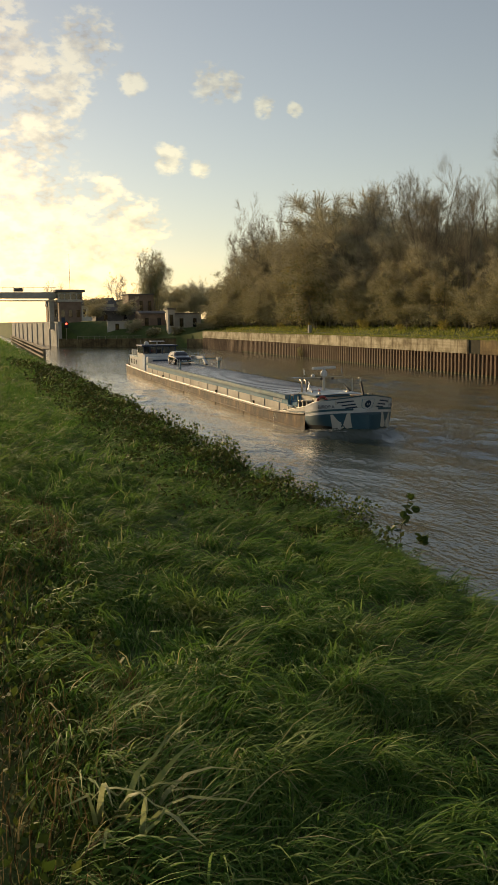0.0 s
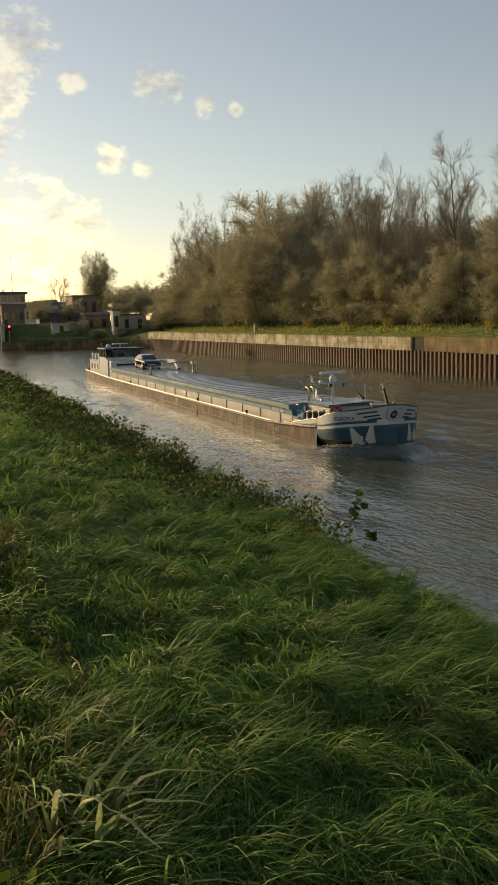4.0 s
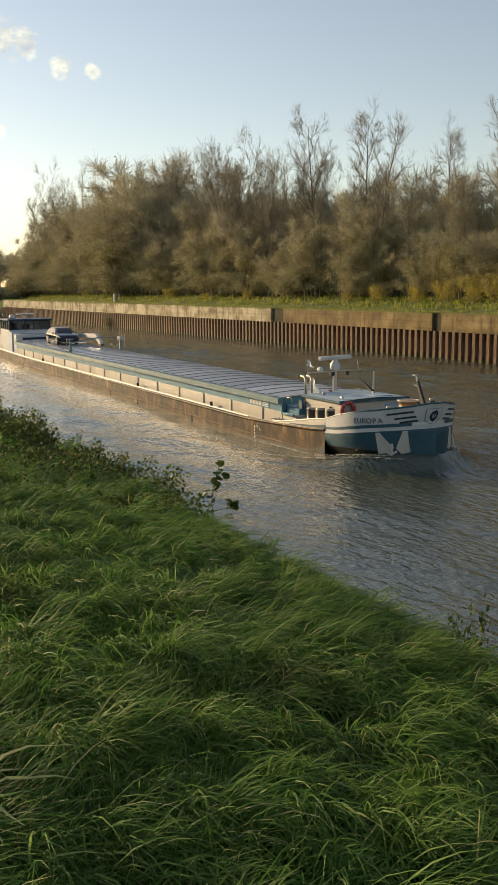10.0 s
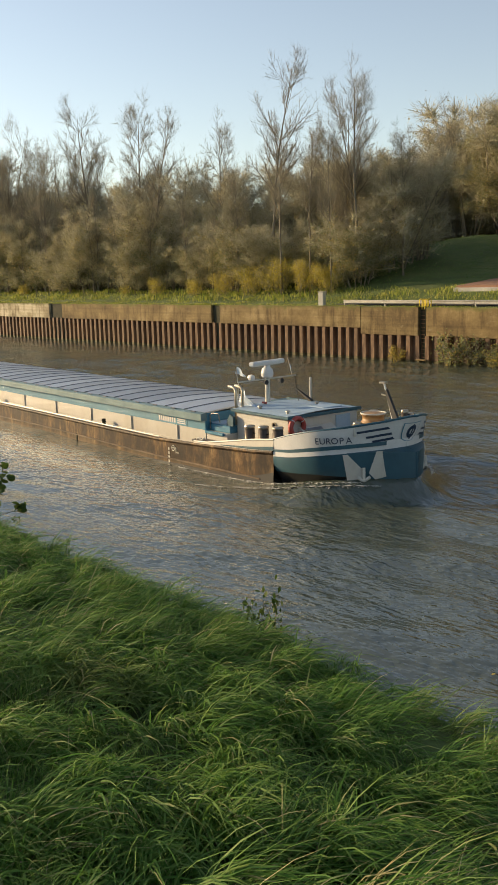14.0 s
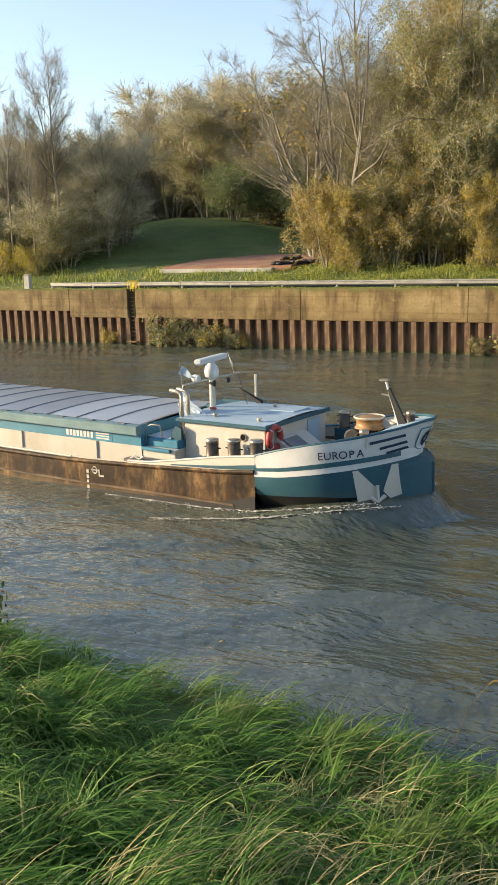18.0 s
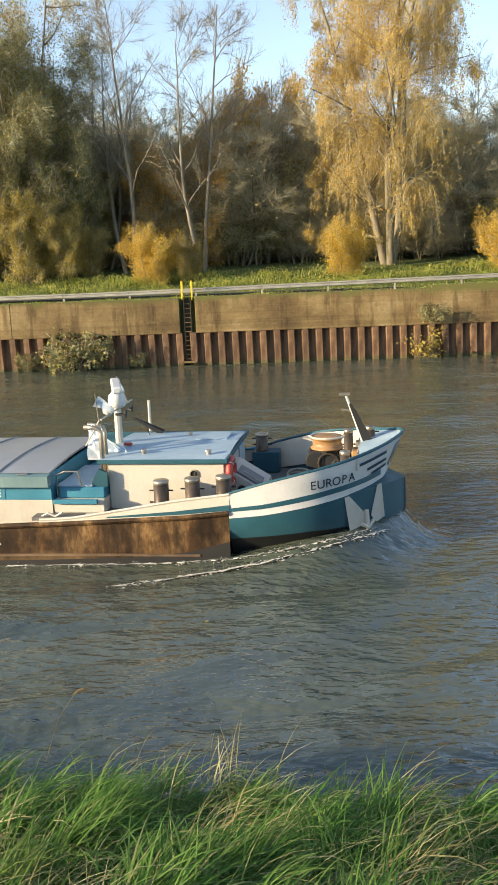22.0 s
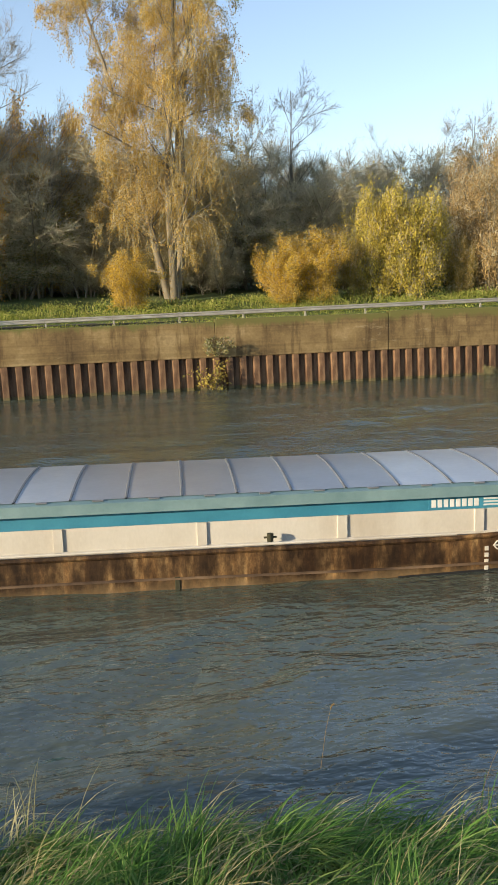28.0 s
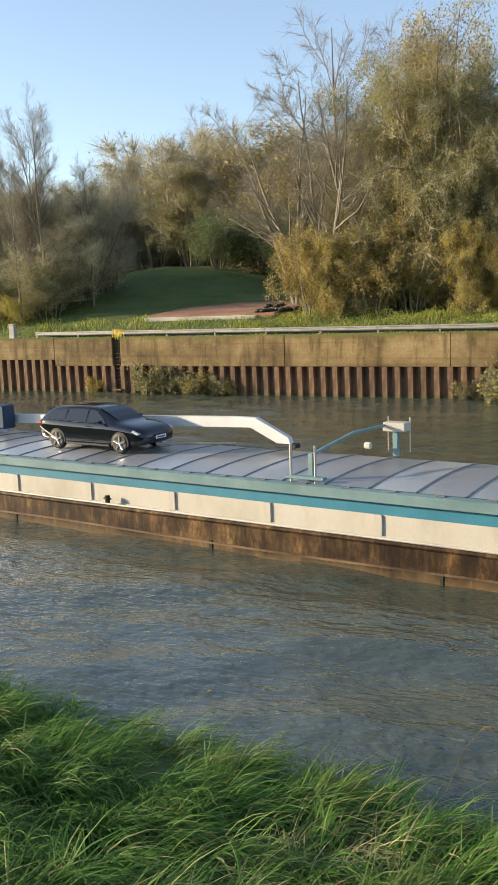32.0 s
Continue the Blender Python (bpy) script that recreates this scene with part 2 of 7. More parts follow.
ASPHALT = surface("asphalt", ((0.3, (0.045, 0.045, 0.045)), (0.7, (0.075, 0.07, 0.065))), 0.6, rough=0.9)
GALV = surface("galvanised_steel", ((0.3, (0.34, 0.315, 0.27)), (0.7, (0.50, 0.475, 0.42))), 1.2, rough=0.5, metal=0.35, fine=12, bump=0.1)
YELLOW = plain("yellow_paint", (0.75, 0.55, 0.04), 0.5)
BARK = surface("dark_bark", ((0.3, (0.17, 0.145, 0.105)), (0.7, (0.30, 0.26, 0.19))), 2.0, (1, 1, 0.3), 0.95, fine=20, bump=0.6)
PALE_BARK = surface("pale_bark", ((0.3, (0.16, 0.14, 0.11)), (0.7, (0.32, 0.285, 0.23))), 2.0, (1, 1, 0.3), 0.9, fine=20, bump=0.5)
TWIG = leafy("fine_twigs", ((0.0, (0.42, 0.385, 0.285)), (0.5, (0.54, 0.495, 0.37)), (1.0, (0.66, 0.60, 0.46))), 0.2, 0.9)
DARK_TWIG = leafy("dark_twigs", ((0.0, (0.22, 0.195, 0.15)), (1.0, (0.37, 0.335, 0.27))), 0.22, 0.9)

# ---- building tools ----
def mesh_object(name, bm, material, smooth=False):
    me = bpy.data.meshes.new(name)
    bm.to_mesh(me)
    bm.free()
    if smooth:
        me.polygons.foreach_set("use_smooth", [True] * len(me.polygons))
    if material:
        me.materials.append(material)
    return new(name, me)


def array_object(name, verts, faces, material, smooth=False):
    """A mesh from numpy arrays: verts n x 3, faces a list of index arrays (k x 3 or k x 4)."""
    me = bpy.data.meshes.new(name)
    verts = np.asarray(verts, dtype=np.float32)
    loops = np.concatenate([f.ravel() for f in faces]).astype(np.int32)
    sizes = np.concatenate([np.full(len(f), f.shape[1]) for f in faces]).astype(np.int32)
    me.vertices.add(len(verts))
    me.vertices.foreach_set("co", verts.ravel())
    me.loops.add(len(loops))
    me.loops.foreach_set("vertex_index", loops)
    me.polygons.add(len(sizes))
    me.polygons.foreach_set("loop_start", np.concatenate(([0], np.cumsum(sizes)[:-1])).astype(np.int32))
    me.polygons.foreach_set("loop_total", sizes)
    if smooth:
        me.polygons.foreach_set("use_smooth", np.ones(len(sizes), dtype=bool))
    me.update()
    me.validate()
    me.materials.append(material)
    return new(name, me)


def part(name, bm, material, parent, label="", smooth=False):
    ob = mesh_object(name, bm, material, smooth)
    ob.parent = parent
    if label:
        ob["label"] = label
    return ob


def share(name, ob, parent, at):
    """Another object on the same mesh."""
    o = new(name, ob.data)
    o.parent = parent
    o.matrix_local = at
    return o


def thing(name, at, label, category, group="", kind=""):
    ob = new(name)
    ob.empty_display_size = 0.2
    ob.matrix_world = at
    return tagged(ob, label, category, group, kind)


def box(x0, x1, y0, y1, z0, z1, bevel=0.0, bm=None):
    own = bmesh.new()
    bmesh.ops.create_cube(own, size=1, matrix=Matrix.Translation(((x0 + x1) / 2, (y0 + y1) / 2, (z0 + z1) / 2)) @ Matrix.Diagonal((abs(x1 - x0), abs(y1 - y0), abs(z1 - z0), 1)))
    if bevel:
        bmesh.ops.bevel(own, geom=own.edges[:], offset=bevel, segments=1, affect="EDGES", profile=0.5)
    return joined(bm, own)


def joined(bm, own):
    if bm is None:
        return own
    me = bpy.data.meshes.new("scratch")
    own.to_mesh(me)
    own.free()
    bm.from_mesh(me)
    bpy.data.meshes.remove(me)
    return bm


def rod(a, b, r0, r1=None, sides=10, bm=None):
    a, b = Vector(a), Vector(b)
    own = bmesh.new()
    m = Matrix.Translation((a + b) / 2) @ (b - a).to_track_quat("Z", "Y").to_matrix().to_4x4()
    bmesh.ops.create_cone(own, cap_ends=True, segments=sides, radius1=r0, radius2=r0 if r1 is None else r1, depth=(b - a).length, matrix=m)
    return joined(bm, own)


def pipe(points, r, sides=8, bm=None):
    """A round bar bent through the points."""
    own = bmesh.new()
    pts = [Vector(p) for p in points]
    rings = []
    for i, p in enumerate(pts):
        d = (pts[min(i + 1, len(pts) - 1)] - pts[max(i - 1, 0)]).normalized()
        q = d.to_track_quat("Z", "Y")
        rings.append([own.verts.new(p + q @ Vector((r * math.cos(2 * math.pi * k / sides), r * math.sin(2 * math.pi * k / sides), 0))) for k in range(sides)])
    for a, b in zip(rings, rings[1:]):
        for k in range(sides):
            own.faces.new((a[k], a[(k + 1) % sides], b[(k + 1) % sides], b[k]))
    own.faces.new(rings[0][::-1]), own.faces.new(rings[-1])
    return joined(bm, own)


def lathe(profile, sides=16, m=None, bm=None):
    """Turns (radius, height) points round the z axis."""
    own = bmesh.new()
    rings = [[own.verts.new((r * math.cos(2 * math.pi * k / sides), r * math.sin(2 * math.pi * k / sides), z)) for k in range(sides)] for r, z in profile]
    for a, b in zip(rings, rings[1:]):
        for k in range(sides):
            own.faces.new((a[k], a[(k + 1) % sides], b[(k + 1) % sides], b[k]))
    own.faces.new(rings[0][::-1]), own.faces.new(rings[-1])
    if m is not None:
        bmesh.ops.transform(own, matrix=m, verts=own.verts)
    return joined(bm, own)


def torus(r, tube, m, sides=20, ring=8, bm=None):
    own = bmesh.new()
    vs = [[own.verts.new(((r + tube * math.cos(b)) * math.cos(a), (r + tube * math.cos(b)) * math.sin(a), tube * math.sin(b)))
           for b in [2 * math.pi * j / ring for j in range(ring)]] for a in [2 * math.pi * i / sides for i in range(sides)]]
    for i in range(sides):
        for j in range(ring):
            own.faces.new((vs[i][j], vs[(i + 1) % sides][j], vs[(i + 1) % sides][(j + 1) % ring], vs[i][(j + 1) % ring]))
    bmesh.ops.transform(own, matrix=m, verts=own.verts)
    return joined(bm, own)


def slab(outline, axis, lo, hi, bm=None):
    """A plate: a 2D outline pushed from lo to hi along an axis; the outline holds the two other axes in order."""
    own = bmesh.new()

    def at(p, v):
        q = list(p)
        q.insert("xyz".index(axis), v)
        return q
    a, b = [own.verts.new(at(p, lo)) for p in outline], [own.verts.new(at(p, hi)) for p in outline]
    n = len(outline)
    for i in range(n):
        own.faces.new((a[i], a[(i + 1) % n], b[(i + 1) % n], b[i]))
    own.faces.new(a[::-1]), own.faces.new(b)
    bmesh.ops.recalc_face_normals(own, faces=own.faces[:])
    return joined(bm, own)


def skin(rings, closed=False, caps=True):
    """A surface through rows of points."""
    own = bmesh.new()
    vs = [[own.verts.new(p) for p in r] for r in rings]
    n = len(rings[0])
    for a, b in zip(vs, vs[1:]):
        for k in range(n if closed else n - 1):
            own.faces.new((a[k], a[(k + 1) % n], b[(k + 1) % n], b[k]))
    if caps and closed:
        own.faces.new(vs[0][::-1]), own.faces.new(vs[-1])
    bmesh.ops.recalc_face_normals(own, faces=own.faces[:])
    return own


def lettering(name, text, size, m, material, parent, spread=1.0, depth=0.004):
    c = bpy.data.curves.new(name, "FONT")
    c.body, c.size, c.extrude, c.align_x, c.align_y, c.space_character = text, size, depth, "CENTER", "CENTER", spread
    tmp = new(name, c)
    me = bpy.data.meshes.new_from_object(tmp.evaluated_get(bpy.context.evaluated_depsgraph_get()))
    bpy.data.objects.remove(tmp)
    me.materials.append(material)
    ob = new(name, me)
    ob.parent = parent
    ob.matrix_local = m
    return ob

# ---- ground, water, quay ----
WALL_Y = 59.5
WATER_Z = 0.07
CREST_Z = 4.36


def near_edge(x):
    return np.interp(x, [-400, -200, -54, -23, -11.8, -7.1, -3.9, -2.5, 0, 1.5, 2.7, 6, 20], [6.0, 5.0, 4.7, 4.62, 4.53, 4.44, 4.36, 4.2, 4.0, 3.7, 3.38, 3.2, 3.1])


def far_edge(x):
    return np.interp(x, [-430, -420, -266, -252, -241, -232], [19.0, 20.0, 25.2, 44.4, 56.5, WALL_Y])


def quay_top(x):
    return np.interp(x, [-268, -265, -246, -235], [6.8, 1.9, 2.2, 4.42])


def bank_z(x, y):
    """Height of the near bank: level on top, falling to the crest over the water."""
    u = np.clip(np.asarray(y) / near_edge(x), -0.2, 1.0)
    return 5.35 - (5.35 - CREST_Z) * np.sign(u) * np.abs(u) ** 1.15


def build_ground():
    xs = np.unique(np.concatenate(([-3000, -1500, -800, -550], np.arange(-430, -190, 6.0), np.arange(-190, -30, 4.0), np.arange(-30, 14, 0.4), np.arange(14, 80, 4.0), [110, 160, 250, 500, 1000, 3000])))
    near_u = np.concatenate(([-3000, -400, -60, -20, -8, -5], np.linspace(-0.9, 0.92, 16)))
    rng = np.random.default_rng(5)
    rows = []
    for x in xs:
        ye, yf, top = float(near_edge(x)), float(far_edge(x)), float(quay_top(x))
        row = [(x, u, 5.4 + 0.02 * min(-u, 40)) for u in near_u[:6]]
        row += [(x, u * ye, float(bank_z(x, u * ye)) + 0.05 * noise.noise((x * 0.6, u * 5, 0)) + 0.12 * noise.noise((x * 0.15, u * 2, 3))) for u in near_u[6:]]
        row += [(x, ye, CREST_Z + 0.10 * noise.noise((x * 0.5, 0, 7))), (x, ye + 0.3, 4.15), (x, ye + 2.2, 2.6), (x, ye + 5.0, 0.4), (x, ye + 6.2, -0.6), (x, ye + 8, -2.5)]
        row += [(x, yf - 1.0 if yf - ye > 11 else ye + 9, -2.5), (x, yf + 0.55, -2.5), (x, yf + 0.56, top)]
        hill = 4.5 * math.exp(-((x + 61) / 18.0) ** 2)
        for d, z in ((1.6, 0.06), (3.2, 0.12), (5.2, 0.45), (8, 1.15), (11, 1.5), (17, 1.9), (24, 2.2), (36, 2.6), (60, 3.2), (110, 4.0), (260, 5.0), (700, 6.5), (3000, 9.0)):
            rise = hill * min(1.0, max(0.0, (d - 9) / 26.0)) * (1 if d < 120 else 0)
            rough = 0.16 * noise.noise((x * 0.22, d * 0.3, 11)) if d > 3 else 0
            z = z if x > -238 else min(z + 1.5, z * 1.3 + (4.4 - top) * min(1, d / 25) if top < 4.4 else z * 0.3)
            row.append((x, yf + d, top + z + rise + rough))
        rows.append(row)
    n = len(rows[0])
    verts = np.array(rows).reshape(-1, 3)
    i, j = np.meshgrid(np.arange(len(xs) - 1), np.arange(n - 1), indexing="ij")
    a = (i * n + j).ravel()
    ground = array_object("ground", verts, [np.stack([a, a + n, a + n + 1, a + 1], 1)], EARTH, True)
    tagged(ground, "grassy earth banks on both sides of the canal", "ground", kind="structure")


build_ground()



def build_water():
    """One sheet of water with short crossing waves, dying out where the canal runs far off."""
    xs = np.concatenate(([-900, -400, -200], np.arange(-130, 70, 0.34), [90, 200, 900]))
    ys = np.concatenate(([-1, 4], np.arange(8, 59.9, 0.3), [61]))
    x, y = np.meshgrid(xs, ys, indexing="ij")
    rng = np.random.default_rng(12)
    z = np.zeros_like(x)
    for k in range(16):
        length = 1.3 * 1.09 ** k
        way = rng.normal(1.75, 0.55)
        bend = 0.8 * np.sin(x * 0.05 + k) * np.sin(y * 0.07 + 2 * k)
        z += length * np.sin(2 * np.pi / length * (x * math.cos(way) + y * math.sin(way)) + rng.uniform(0, 6.28) + bend)
    patch = 0.65 + 0.45 * np.sin(x * 0.11 + 1.5 * np.sin(y * 0.09)) * np.sin(y * 0.17 + 0.06 * x)
    fade = np.interp(x, [-130, -105, 58, 70], [0, 1, 1, 0]) * np.interp(y, [8, 9, 59, 60], [0, 1, 1, 0])
    z = WATER_Z + 0.0070 * z * patch * fade
    verts = np.stack([x, y, z], -1).reshape(-1, 3)
    i, j = np.meshgrid(np.arange(len(xs) - 1), np.arange(len(ys) - 1), indexing="ij")
    a = (i * len(ys) + j).ravel()
    sheet = array_object("water", verts, [np.stack([a, a + len(ys), a + len(ys) + 1, a + 1], 1)], WATER, True)
    tagged(sheet, "brown-green canal water with small wind ripples", "water", kind="structure")


build_water()

quay = tagged(new("wall_quay"), "long concrete quay wall above rusty steel sheet piles", "wall", kind="structure")


def quay_block(x0, x1, z0, z1, label="", stone=None):
    b = box(x0 + 0.012, x1 - 0.012, WALL_Y, WALL_Y + 0.55, z0, z1, 0.03)
    return part("concrete_panel", b, stone or CONCRETE, quay, label)


LEFT_JOINTS = [-232, -214.5, -197, -176, -155, -134, -115, -99.7]
for a, b in zip(LEFT_JOINTS, LEFT_JOINTS[1:]):
    quay_block(a, b, 2.7, 4.45, "pale flaking concrete capping beam", OLD_CONCRETE)
quay_block(-96.8, -68.9, 2.7, 4.47)
quay_block(-67.7, -49.7, 2.7, 4.5)
RIGHT_JOINTS = [-49.7, -43.75, -43.0, -28.4, -16.2, -5.1, -4.1, 11.3, 23.6, 36.0, 48.5, 61.0, 74.0]
for k, (a, b) in enumerate(zip(RIGHT_JOINTS, RIGHT_JOINTS[1:])):
    if b - a > 2:
        top = 4.48 + 0.012 * max(0, a + 10)
        quay_block(a, b, 2.2, top, "tall brown concrete quay panel with stains")
for a, b, z0 in ((-99.7, -96.8, -0.3), (-68.9, -67.7, -0.3)):
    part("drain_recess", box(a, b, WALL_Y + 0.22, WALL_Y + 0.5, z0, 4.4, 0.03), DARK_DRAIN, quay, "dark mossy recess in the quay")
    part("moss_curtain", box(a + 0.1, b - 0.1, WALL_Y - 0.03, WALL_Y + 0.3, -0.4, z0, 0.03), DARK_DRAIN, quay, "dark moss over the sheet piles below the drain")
part("return_wall", slab([(-232, 59.5), (-241, 56.5), (-252, 44.4), (-264, 25.4), (-264.5, 26.2), (-252.8, 45.3), (-241.6, 57.3), (-232, 60.2)], "z", -1, 2.4), CONCRETE, quay)
part("lock_wall", slab([(-264, 25.3), (-420, 20.0), (-420, 21.0), (-264, 26.3)], "z", -1, 6.9), PALE_CONCRETE, quay, "tall pale lock approach wall")
for k in range(9):
    x = -266 - k * 17
    part("lock_wall_rib", box(x - 0.5, x + 0.5, 25.0 - (-264 - x) * 0.034 - 0.02, 25.5 - (-264 - x) * 0.034, -1, 6.7), PALE_CONCRETE, quay)
part("lock_wall_coping", slab([(-263.7, 25.1), (-420, 19.8), (-420, 21.3), (-263.7, 26.5)], "z", 6.9, 7.25), PALE_CONCRETE, quay)
# the moss and grass that hang over the coping
rng = np.random.default_rng(3)


def sheet_pile():
    """One wave of a U-profile sheet pile wall, 0.92 m long, 3.3 m high."""
    prof = [(0.0, 0.36), (0.20, 0.36), (0.30, 0.02), (0.66, 0.02), (0.76, 0.36), (0.92, 0.36)]
    own = bmesh.new()
    lo = [own.verts.new((x, y, -1.0)) for x, y in prof]
    mid = [own.verts.new((x, y, 0.28)) for x, y in prof]
    hi = [own.verts.new((x, y, 2.75)) for x, y in prof]
    for k in range(len(prof) - 1):
        f = own.faces.new((lo[k], lo[k + 1], mid[k + 1], mid[k]))
        f.material_index = 1
        own.faces.new((mid[k], mid[k + 1], hi[k + 1], hi[k]))
    return own


# ---- trees' and bank's foliage come after the large things ----
GUARD_Y = 61.0
rail = thing("guard_rail", pose(0, GUARD_Y, 4.27), "weathered galvanised guard rail along the quay edge", "guard rail")
wave = [(0.0, 0.30), (0.05, 0.26), (0.05, 0.22), (0.01, 0.18), (0.01, 0.12), (0.05, 0.08), (0.05, 0.04), (0.0, 0.0)]
posts = [-52.7 + 4.42 * k for k in range(29)]
for a, b in zip(posts, posts[1:]):
    lift_a, lift_b = 0.012 * max(0, a + 10), 0.012 * max(0, b + 10)
    m = skin([[(a - 0.1, -0.06 - y, 0.42 + z + lift_a) for y, z in wave] + [(a - 0.1, -0.055 - y, 0.42 + z + lift_a) for y, z in wave[::-1]],
              [(b - 0.02, -0.06 - y, 0.42 + z + lift_b) for y, z in wave] + [(b - 0.02, -0.055 - y, 0.42 + z + lift_b) for y, z in wave[::-1]]], closed=True)
    part("rail_beam", m, GALV, rail)
post_mesh = None
for a in posts:
    lift = 0.012 * max(0, a + 10)
    if post_mesh is None:
        post_mesh = part("post", box(-0.06, 0.06, -0.05, 0.07, -0.1, 0.74, 0.012), GALV, rail)
        post_mesh.matrix_local = pose(a, 0, lift)
    else:
        share("post", post_mesh, rail, pose(a, 0, lift))


def ladder(x, top, posts_high):
    lad = thing("quay_ladder", pose(x, WALL_Y, 0), "rusty quay ladder with yellow grab posts", "ladder", "quay ladders")
    for s in (-0.22, 0.22):
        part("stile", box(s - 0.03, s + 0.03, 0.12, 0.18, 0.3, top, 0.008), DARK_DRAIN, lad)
    for k in range(int((top - 0.4) / 0.3)):
        part("rung", rod((-0.22, 0.15, 0.5 + 0.3 * k), (0.22, 0.15, 0.5 + 0.3 * k), 0.022, sides=6), PILE, lad)
    part("landing", box(-0.5, 0.5, -0.25, 0.3, 0.25, 0.36, 0.02), CONCRETE, lad)
    for s in (-0.32, 0.32) if posts_high > 0.6 else (-0.45, -0.2, 0.05, 0.3):
        part("grab_post", pipe([(s, 0.25, top - 0.2), (s, 0.25, top + posts_high), (s, 0.45, top + posts_high + 0.06), (s, 0.75, top + posts_high), (s, 0.75, top - 0.1)], 0.045, 6), YELLOW, lad, "yellow painted steel grab post")
    # back plate of the ladder niche, in the near-black drain colour
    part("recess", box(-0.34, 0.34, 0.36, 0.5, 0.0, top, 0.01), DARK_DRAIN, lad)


ladder(-43.37, 4.5, 0.55)
ladder(-4.6, 4.55, 0.95)

marker = thing("marker_post", pose(-55.6, 61.2, 4.5), "short white marker post on the quay verge", "post")
part("shaft", box(-0.32, 0.32, -0.2, 0.2, -0.1, 1.15, 0.05), PALE_CONCRETE, marker)
part("cap", box(-0.36, 0.36, -0.24, 0.24, 1.15, 1.22, 0.02), PALE_CONCRETE, marker)
marker = thing("marker_post", pose(-163.0, 63.0, 4.6), "short white marker post on the quay verge", "post")
part("shaft", box(-0.35, 0.35, -0.3, 0.3, -0.1, 1.5, 0.05), PALE_CONCRETE, marker)

# ---- the barge ----
def rust_material():
    """Old hull plating: dark brown with tan runs down the plates and bare patches."""
    m, nt, p = nodes_of("rusty_hull")
    runs = noise_node(nt, 1.9, 8, (1.0, 1, 0.35), 0.72)
    col = ramp_node(nt, runs, ((0.30, (0.018, 0.011, 0.006)), (0.46, (0.050, 0.030, 0.015)), (0.56, (0.125, 0.078, 0.036)), (0.66, (0.29, 0.20, 0.098)), (0.8, (0.06, 0.038, 0.018))))
    blot = ramp_node(nt, noise_node(nt, 0.55, 6, (1, 1, 1.6), 0.65), ((0.40, (0.35, 0.30, 0.27)), (0.62, (1.1, 1.05, 1.0))))
    col = mixed(nt, 0.85, col, blot, "MULTIPLY")
    grain = noise_node(nt, 9, 5, (1, 1, 0.6), 0.65)
    col = mixed(nt, 0.4, col, ramp_node(nt, grain, ((0.35, (0.4, 0.38, 0.36)), (0.65, (1.15, 1.1, 1.05)))), "MULTIPLY")
    frames = ramp_node(nt, noise_node(nt, 2.6, 3, (1, 1, 0.07), 0.6), ((0.36, (0.45, 0.42, 0.39)), (0.5, (1, 1, 1)), (0.62, (1.7, 1.55, 1.35))))
    col = mixed(nt, 0.65, col, frames, "MULTIPLY")
    # scraped tan band along the waterline
    spot, axis, worn = nt.nodes.new("ShaderNodeTexCoord"), nt.nodes.new("ShaderNodeSeparateXYZ"), nt.nodes.new("ShaderNodeMath")
    nt.links.new(spot.outputs["Object"], axis.inputs[0])
    worn.operation, worn.inputs[1].default_value = "MULTIPLY_ADD", -0.9
    nt.links.new(noise_node(nt, 1.3, 6, (0.5, 1, 1), 0.7), worn.inputs[0]), nt.links.new(axis.outputs["Z"], worn.inputs[2])
    ease = nt.nodes.new("ShaderNodeMapRange")
    ease.inputs["From Min"].default_value, ease.inputs["From Max"].default_value = -0.12, -0.5
    ease.inputs["To Max"].default_value = 0.65
    nt.links.new(worn.outputs[0], ease.inputs["Value"])
    col = mixed(nt, ease.outputs[0], col, (0.21, 0.145, 0.075))
    nt.links.new(col, p.inputs["Base Color"])
    p.inputs["Roughness"].default_value, p.inputs["Specular IOR Level"].default_value = 0.62, 0.22
    bumped(nt, p, grain, 0.5, 0.02)
    return m


RUST = rust_material()
TAN_RUST = surface("worn_strip", ((0.35, (0.06, 0.038, 0.024)), (0.65, (0.22, 0.145, 0.085))), 1.4, (0.6, 1, 1), 0.6, fine=10)
CREAM = surface("cream_white_paint", ((0.25, (0.42, 0.37, 0.295)), (0.5, (0.55, 0.515, 0.44)), (0.65, (0.58, 0.55, 0.48)), (0.8, (0.48, 0.43, 0.35))), 0.6, (1, 1, 0.5), 0.45, fine=16, bump=0.06, speckle=0.14)
WHITE = surface("white_paint", ((0.3, (0.58, 0.58, 0.56)), (0.7, (0.70, 0.70, 0.68))), 1.2, rough=0.4, fine=18, bump=0.05, speckle=0.14)
BLUE = surface("sea_blue_paint", ((0.3, (0.014, 0.070, 0.098)), (0.7, (0.026, 0.110, 0.145))), 0.9, rough=0.45, fine=14, bump=0.08, speckle=0.14)
BAND_BLUE = surface("bright_blue_paint", ((0.3, (0.03, 0.17, 0.26)), (0.7, (0.05, 0.24, 0.34))), 0.9, rough=0.45, fine=14, bump=0.08, speckle=0.14)
TEAL = surface("faded_teal_paint", ((0.3, (0.12, 0.21, 0.225)), (0.7, (0.20, 0.305, 0.315))), 1.0, rough=0.55, fine=12, bump=0.1, speckle=0.14)
NAVY = plain("navy_paint", (0.012, 0.035, 0.075), 0.45)
ALU = surface("hatch_aluminium", ((0.3, (0.46, 0.50, 0.54)), (0.7, (0.57, 0.61, 0.64))), 0.7, rough=0.34, metal=0.5, fine=9, bump=0.06, per="object", speckle=0.14)
